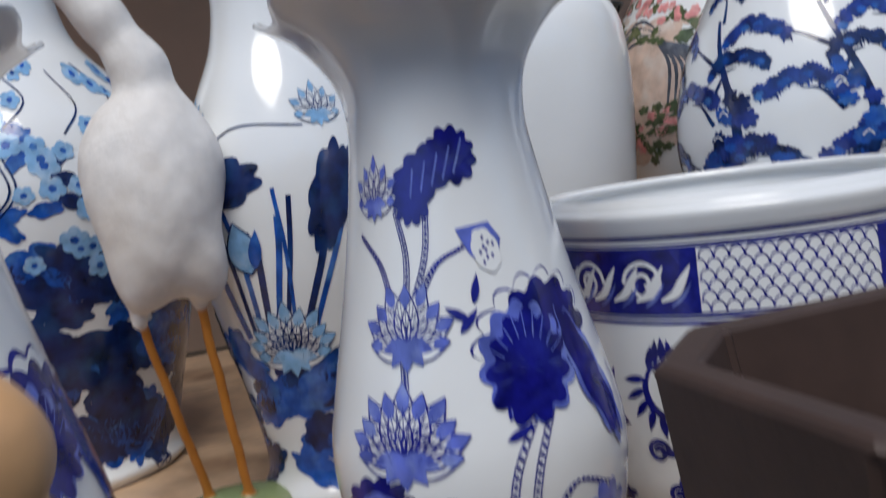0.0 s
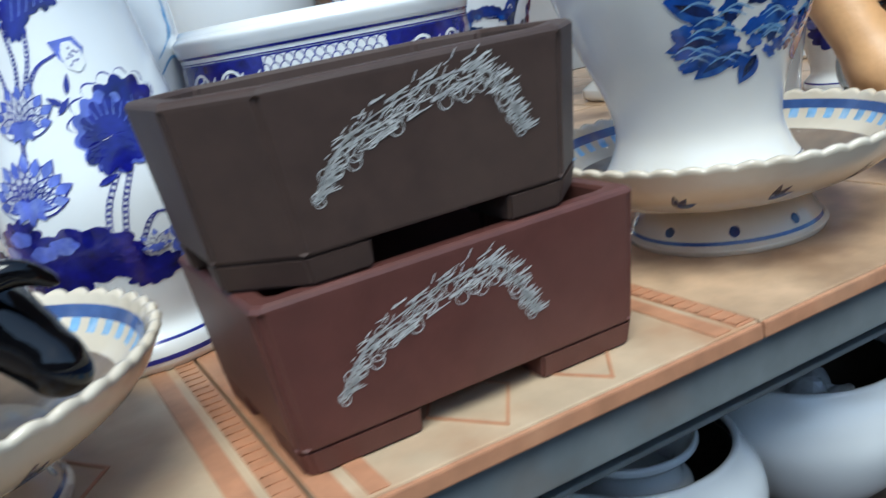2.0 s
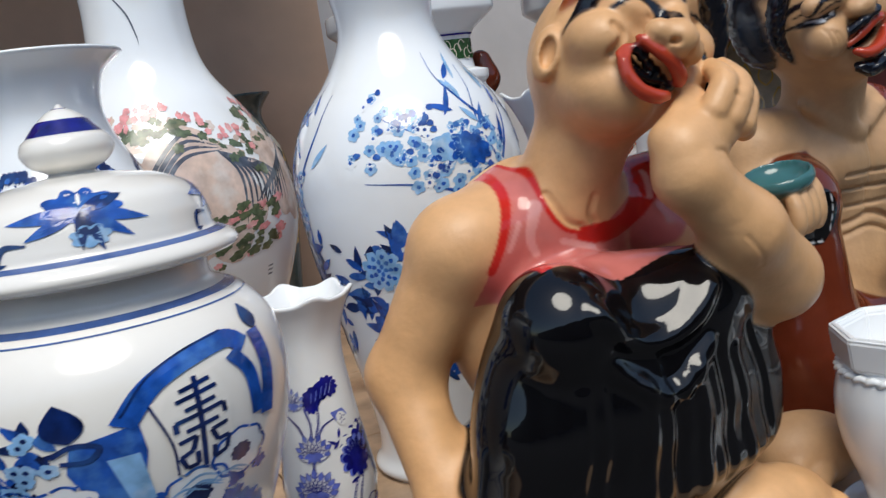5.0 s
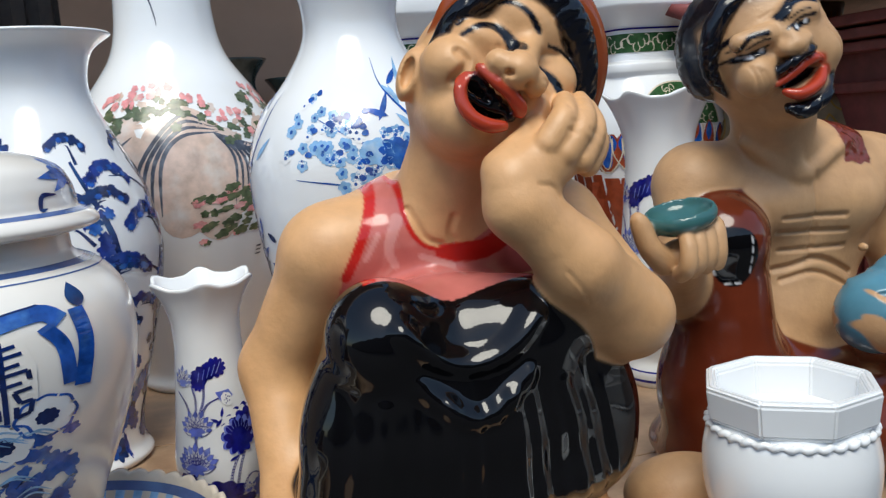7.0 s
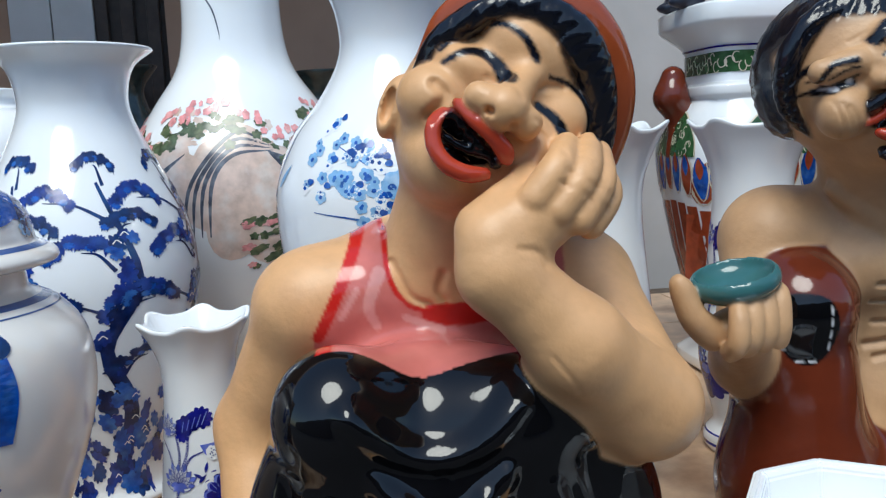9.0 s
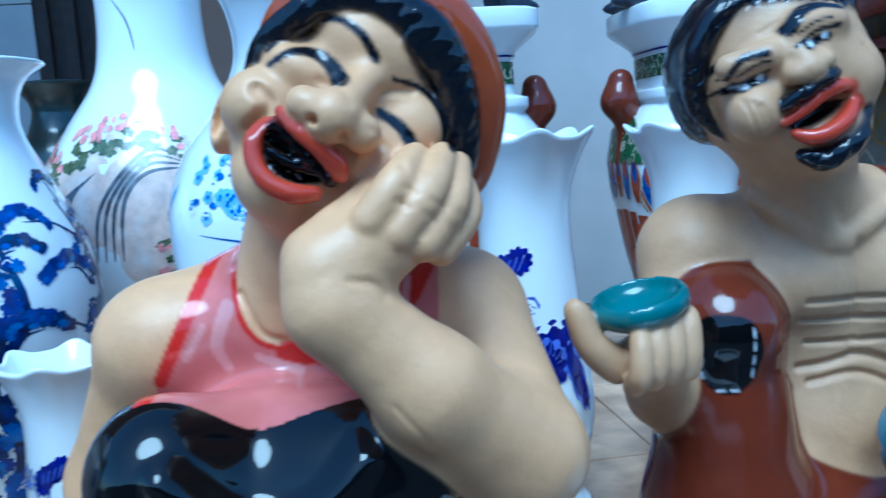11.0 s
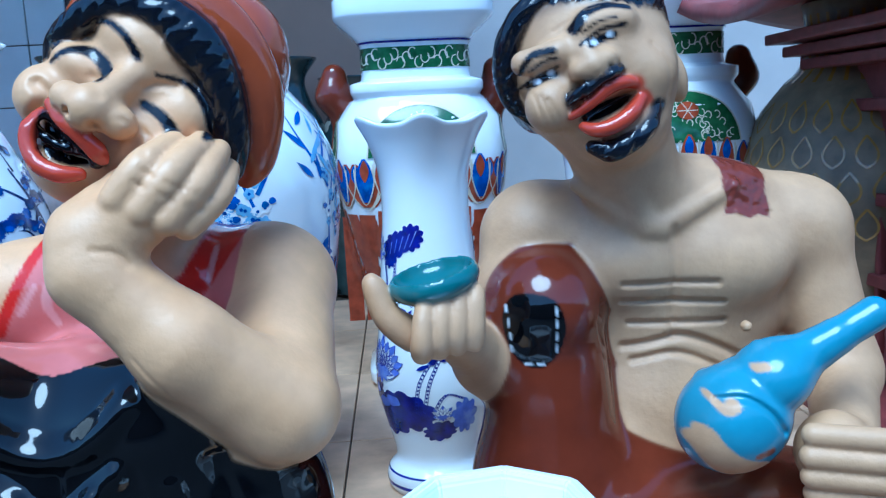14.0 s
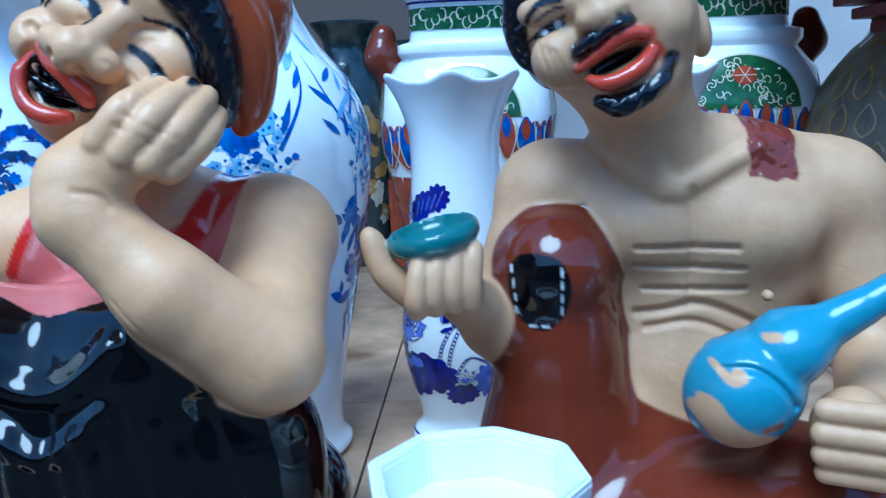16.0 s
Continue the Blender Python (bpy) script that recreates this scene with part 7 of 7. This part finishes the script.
def square_vase(x, y, label):
    v = base("square_vase", x, y, SHELF, 0, label=label, category="vase", group="square enamel vases")
    prof = [(0.120, 0), (0.130, 0.01), (0.130, 0.03), (0.105, 0.06), (0.110, 0.12), (0.150, 0.28), (0.175, 0.42), (0.180, 0.48), (0.168, 0.545), (0.140, 0.585), (0.128, 0.590), (0.135, 0.600), (0.135, 0.618), (0.112, 0.625), (0.110, 0.640), (0.110, 0.690), (0.118, 0.705), (0.155, 0.738), (0.160, 0.745), (0.160, 0.778), (0.154, 0.782)]
    n = 40
    ang = np.linspace(0, 2 * math.pi, n, endpoint=False) + math.pi / n

    def corner(r, z):
        rnd = 5.0 if z > 0.585 or z < 0.06 else 2.9
        c, s = np.cos(ang), np.sin(ang)
        k = r / (np.abs(c) ** (2 * rnd / 2) + np.abs(s) ** (2 * rnd / 2)) ** (1 / rnd)
        return np.stack([k * c, k * s, np.full(n, z)], 1)
    o = np.array([(0.001, 0.002)] + prof + [(0.140, 0.780), (0.100, 0.740), (0.095, 0.60), (0.001, 0.59)])
    V = np.vstack([corner(r, z) for r, z in o])
    F = [(i * n + j, i * n + (j + 1) % n, (i + 1) * n + (j + 1) % n, (i + 1) * n + j) for i in range(len(o) - 1) for j in range(n)]
    ob = mesh_ob("body", V, F, PORC, v)
    md = ob.modifiers.new("soft", "BEVEL")
    md.width, md.segments, md.limit_method, md.angle_limit = 0.004, 2, "ANGLE", radians(30)
    P = np.array(prof)
    rg = random.Random(int(x * 100))
    k = np.argsort(P[:, 1], kind="stable")

    def side(turn):
        R = Matrix.Rotation(turn, 3, "Z")
        quads, mats_used = {}, [GREEN_BAND, IVORY, RUST, AZURE, COBALT]

        def put(u, z, up):
            r = np.interp(z, P[k, 1], P[k, 0])
            rnd = 5.0 if z > 0.585 else 2.9
            t = min(abs(u) / r, 0.98)
            d = r * (1 - t ** rnd) ** (1 / rnd)
            q = R @ Vector((u, -d - 0.0012 - 0.0005 * up, z))
            return tuple(q)
        V, F, I = [], [], []

        def grid(m, f, up, nu, nz):
            i0 = len(V)
            for a in np.linspace(0, 1, nz):
                for b in np.linspace(0, 1, nu):
                    V.append(put(*f(b, a), up))
            for i in range(nz - 1):
                for j in range(nu - 1):
                    F.append((i0 + i * nu + j, i0 + i * nu + j + 1, i0 + (i + 1) * nu + j + 1, i0 + (i + 1) * nu + j))
                    I.append(m)

        def line(pts, w, m, up):
            c = curve_through(pts, 5)
            d = np.gradient(c, axis=0)
            nn = np.stack([-d[:, 1], d[:, 0]], 1) / (np.hypot(*d.T)[:, None] + 1e-9) * w / 2
            i0 = len(V)
            for q, e in zip(c, nn):
                V.append(put(*(q + e), up))
                V.append(put(*(q - e), up))
            for i in range(len(c) - 1):
                F.append((i0 + 2 * i, i0 + 2 * i + 1, i0 + 2 * i + 3, i0 + 2 * i + 2))
                I.append(m)
        grid(0, lambda a, b: (-0.098 + 0.196 * a, 0.644 + 0.042 * b), 0, 15, 4)
        grid(4, lambda a, b: (-0.100 + 0.200 * a, 0.694 + 0.004 * b), 1, 15, 2)
        for i in range(16):
            u, z = -0.090 + 0.012 * i, 0.664 + 0.010 * math.sin(i * 2.1)
            t = np.linspace(0, 4.2, 7)
            line(np.stack([u + 0.008 * np.cos(t + i) , z + 0.011 * np.sin(t + i)], 1), 0.0022, 1, 2)
        # round medallion and hanging panels
        disc = lambda cu, cz, ru, rz: (lambda a, b: (cu + ru * math.cos(6.2832 * a) * b, cz + rz * math.sin(6.2832 * a) * b))
        dome = lambda a, b: (0.105 * math.cos(math.pi * a) * b, 0.475 + 0.098 * math.sin(math.pi * a) * b)
        grid(0, dome, 1, 25, 7)
        line([(0.105 * math.cos(t), 0.475 + 0.098 * math.sin(t)) for t in np.linspace(0, math.pi, 12)], 0.003, 1, 3)
        for i in range(40):
            t, q = rg.uniform(0.15, 3.0), rg.uniform(0.3, 0.93)
            u, z = 0.105 * math.cos(t) * q, 0.475 + 0.098 * math.sin(t) * q
            w = np.linspace(0, 4.0, 6)
            line(np.stack([u + 0.006 * np.cos(w + i), z + 0.007 * np.sin(w + i)], 1), 0.0018, 1, 2)
        grid(2, disc(0, 0.535, 0.022, 0.017), 4, 17, 3)
        for i in range(6):
            a = i * 6.283 / 6
            line([(0, 0.535), (0.01 * math.cos(a), 0.535 + 0.008 * math.sin(a)), (0.02 * math.cos(a), 0.535 + 0.016 * math.sin(a))], 0.0015, 1, 5)
        for i in range(9):
            u = -0.150 + 0.0375 * i
            zt = 0.49 - 0.9 * (abs(u)) ** 1.6 * 0.6
            w = 0.017
            grid(3 if i % 2 else 2, lambda a, b: (u + (2 * a - 1) * w * math.sin(math.pi * (0.08 + 0.9 * b)) ** 0.6, zt - 0.085 + 0.085 * b), 1, 5, 8)
            grid(2 if i % 2 else 3, lambda a, b: (u + (2 * a - 1) * 0.009 * math.sin(math.pi * (0.05 + 0.9 * b)), zt - 0.045 + 0.042 * b), 2, 5, 6)
            line([(u - w, zt - 0.010), (u - w * 1.02, zt - 0.05), (u, zt - 0.090), (u + w * 1.02, zt - 0.05), (u + w, zt - 0.010)], 0.0022, 1, 4)
            grid(2, lambda a, b: (u + (2 * a - 1) * 0.016, 0.13 + (zt - 0.24) * b), 0, 4, 8)
        return mesh_ob("enamel_panel", V, F, mats_used, v, "green, rust and blue enamel with ivory outlines", I)
    for t in (0, math.pi / 2, -math.pi / 2):
        side(t)
    for sx in (-1, 1):
        h = sculpt("side_handle", [("c", (sx * 0.150, 0, 0.56), (sx * 0.172, 0, 0.60), 0.028, 0.034, 0, 0.02), ("c", (sx * 0.172, 0, 0.60), (sx * 0.168, 0, 0.640), 0.034, 0.026, 0, 0.02), ("c", (sx * 0.15, 0, 0.56), (sx * 0.172, 0, 0.48), 0.024, 0.014, 0, 0.02)], [], [G_BROWN], 0.006)
        h.parent = v
        h["label"] = "red-brown glazed side handle"
    return v


square_vase(1.603, 1.360, "square white vase with green and rust enamel panels")
square_vase(2.110, 1.330, "square white vase with enamel panels beside the clay pagoda")


def stool_animal(x, y, rz, label):
    e = sculpt("animal_figurine", [("e", (0, 0, 0.20), (0.15, 0.085, 0.085), (0, 0, 0), 0, 0.03), ("e", (0.15, 0, 0.24), (0.065, 0.06, 0.075), (0, 0, 0), 0, 0.03), ("c", (0.20, 0, 0.22), (0.235, 0, 0.10), 0.030, 0.018, 0, 0.02),
                                  ("c", (-0.15, 0, 0.22), (-0.17, 0, 0.12), 0.012, 0.008, 0, 0.01)] +
               [("c", (a, b, 0.17), (a + 0.010, b, 0.020), 0.040, 0.028, 0, 0.02) for a in (-0.095, 0.095) for b in (-0.048, 0.048)] +
               [("e", (a + 0.022, b, 0.012), (0.036, 0.026, 0.013), (0, 0, 0), 0, 0.01) for a in (-0.095, 0.095) for b in (-0.048, 0.048)], [], [G_SLATE], 0.006)
    e.matrix_world = pose(x, y, SHELF + 0.782, 0, 0, rz)
    return tagged(e, label, "figurine", "animal figurines")


stool_animal(1.620, 1.350, 8, "slate blue clay animal standing on the square vase")
stool_animal(2.080, 1.330, 172, "slate blue clay animal standing on the square vase")

# ---- carved brown jar and clay pagoda ----
v = base("carved_jar", 2.430, 1.150, SHELF, 0, label="carved brown clay jar with leaf relief", category="jar")
_, o = lathe("body", [(0.13, 0), (0.14, 0.02), (0.18, 0.15), (0.215, 0.30), (0.215, 0.40), (0.18, 0.50), (0.13, 0.57), (0.10, 0.60), (0.085, 0.65), (0.095, 0.72)], CARVED, v, seg=64)
p = Paint(o, 0.2, -0.5, 0.0015)
for k in range(4):
    for i in range(22):
        p.outline(-0.55 + 0.052 * i + 0.026 * (k % 2), 0.30 + 0.062 * k, 0.055, 0.034, 1.57, OCHRE, 0.004, 1)
        p.stroke([(-0.55 + 0.052 * i + 0.026 * (k % 2), 0.31 + 0.062 * k), (-0.55 + 0.052 * i + 0.026 * (k % 2), 0.345 + 0.062 * k)], 0.003, CARVED, 2)
for i in range(26):
    p.stroke([(-0.55 + 0.044 * i, 0.575), (-0.545 + 0.044 * i, 0.70)], 0.012, OCHRE, 1)
p.done("leaf_relief", v, "raised ochre leaf outlines")

v = base("clay_pagoda", 2.560, 0.950, SHELF, 0, label="dark red clay pagoda with curved tiled roof and lattice", category="pagoda")


def pag(name, dims, bev=0.004, label=""):
    bm = bmesh.new()
    box(bm, *dims, bev)
    return part(name, bm, PAGODA, v, label)


pag("plinth", (-0.30, -0.26, 0.0, 0.30, 0.26, 0.05))
pag("core", (-0.175, -0.20, 0.05, 0.235, 0.20, 0.66))
for sx in (-1, 1):
    for sy in (-1, 1):
        pag("post", (sx * 0.225 + 0.03 - 0.022, sy * 0.22 - 0.022, 0.05, sx * 0.225 + 0.03 + 0.022, sy * 0.22 + 0.022, 0.66))
for z in (0.08, 0.22, 0.36, 0.52):
    pag("cross_rail", (-0.19, -0.232, z, 0.25, -0.200, z + 0.022))
    pag("cross_rail", (-0.202, -0.22, z, -0.174, 0.22, z + 0.022))
for i in range(13):
    pag("slat", (-0.17 + 0.031 * i, -0.222, 0.10, -0.158 + 0.031 * i, -0.199, 0.38))
    if i < 11:
        pag("slat", (-0.196, -0.19 + 0.036 * i, 0.10, -0.173, -0.178 + 0.036 * i, 0.38))
for k, (h, w) in enumerate(((0.60, 0.235), (0.625, 0.26), (0.65, 0.285))):
    pag("bracket", (-w, -w * 0.87, h, w, w * 0.87, h + 0.02))
# roof with upturned corners
n = 24
V, F = [], []
for top in (0, 1):
    for i in range(n + 1):
        for j in range(n + 1):
            a, b = 2 * i / n - 1, 2 * j / n - 1
            e = max(abs(a), abs(b))
            lift = 0.13 * (abs(a) * abs(b)) ** 2.2
            z = 0.675 + 0.20 * (1 - e) ** 1.4 + lift + (0.028 + 0.007 * (math.sin((a if abs(b) > abs(a) else b) * 60) > 0) if top else 0)
            s = 1 + 0.10 * abs(a * b) ** 2
            V.append((a * 0.44 * s, b * 0.38 * s, z))
m = (n + 1) ** 2
for i in range(n):
    for j in range(n):
        q = (i * (n + 1) + j, (i + 1) * (n + 1) + j, (i + 1) * (n + 1) + j + 1, i * (n + 1) + j + 1)
        F += [tuple(t + m for t in q), q[::-1]]
ed = [i * (n + 1) for i in range(n + 1)] + [n * (n + 1) + j for j in range(1, n + 1)] + [(n - i) * (n + 1) + n for i in range(1, n + 1)] + [n - j for j in range(1, n)]
for a_, b_ in zip(ed, ed[1:] + ed[:1]):
    F.append((a_, b_, b_ + m, a_ + m))
mesh_ob("roof", V, F, PAGODA, v, "tiled roof with upturned corners")
for sx in (-1, 1):
    for sy in (-1, 1):
        h = sculpt("roof_horn", [("c", (sx * 0.30, sy * 0.26, 0.775), (sx * 0.46, sy * 0.40, 0.80), 0.020, 0.024, 0, 0.01), ("c", (sx * 0.46, sy * 0.40, 0.80), (sx * 0.505, sy * 0.44, 0.86), 0.024, 0.018, 0, 0.01), ("c", (sx * 0.505, sy * 0.44, 0.86), (sx * 0.50, sy * 0.436, 0.92), 0.018, 0.008, 0, 0.01)], [], [G_PAGODA], 0.006)
        h.parent = v

# ---- pots on the lower board ----
LOW = 0.215
for x, y, s in ((0.695, 0.430, 1.20), (1.010, 0.430, 1.20), (1.34, 0.44, 1.1), (0.40, 0.44, 0.95)):
    v = base("round_pot", x, y, LOW, 0, label="round white glazed pot on the lower board", category="plant pot", group="lower round pots")
    lathe("body", [(r * s, z * s) for r, z in ((0.07, 0), (0.075, 0.006), (0.105, 0.04), (0.128, 0.09), (0.127, 0.125), (0.112, 0.152), (0.108, 0.160))], PORC, v, seg=72, wall=0.010)
    # dark sheet added inside the pot: stands for its shade as well as dust
    lathe("shade_dust_lining", [(r * s - 0.0125, z * s) for r, z in ((0.080, 0.030), (0.108, 0.050), (0.126, 0.09), (0.126, 0.125), (0.112, 0.148))], WOOD, v, "dusty lining darkened to stand for the shade inside", seg=72, wall=0.003, floor=0.004)
v = base("small_pot", 0.685, 0.415, LOW + 0.036, 0, label="small white pot standing inside a larger one", category="plant pot")
lathe("body", [(0.05, 0), (0.055, 0.006), (0.062, 0.06), (0.07, 0.11), (0.058, 0.125), (0.058, 0.15), (0.078, 0.165), (0.080, 0.172)], PORC, v, seg=64, wall=0.008)
v = base("wrapped_bundle", 1.010, 0.430, LOW + 0.0365, 0, label="crumpled clear wrapping inside the white pot", category="packaging")
rg = random.Random(9)
bm = bmesh.new()
bmesh.ops.create_icosphere(bm, subdivisions=4, radius=0.075)
for q in bm.verts:
    q.co *= 1 + 0.35 * noise.noise(q.co * 30)
    q.co.z = max(q.co.z, -0.03) + 0.045
part("wrapping", bm, PLASTIC, v)
_, o = lathe("orange_lining", [(0.085, 0.0), (0.10, 0.03), (0.103, 0.05)], ORANGE, v, "orange lining", seg=48, wall=0.004, floor=0.004)
v = base("terracotta_bowl", 0.520, 0.275, LOW, 0, label="small tan clay bowl on the lower board", category="bowl")
lathe("body", [(0.04, 0), (0.045, 0.005), (0.065, 0.04), (0.075, 0.07)], TERRA, v, seg=56, wall=0.007, floor=0.012)
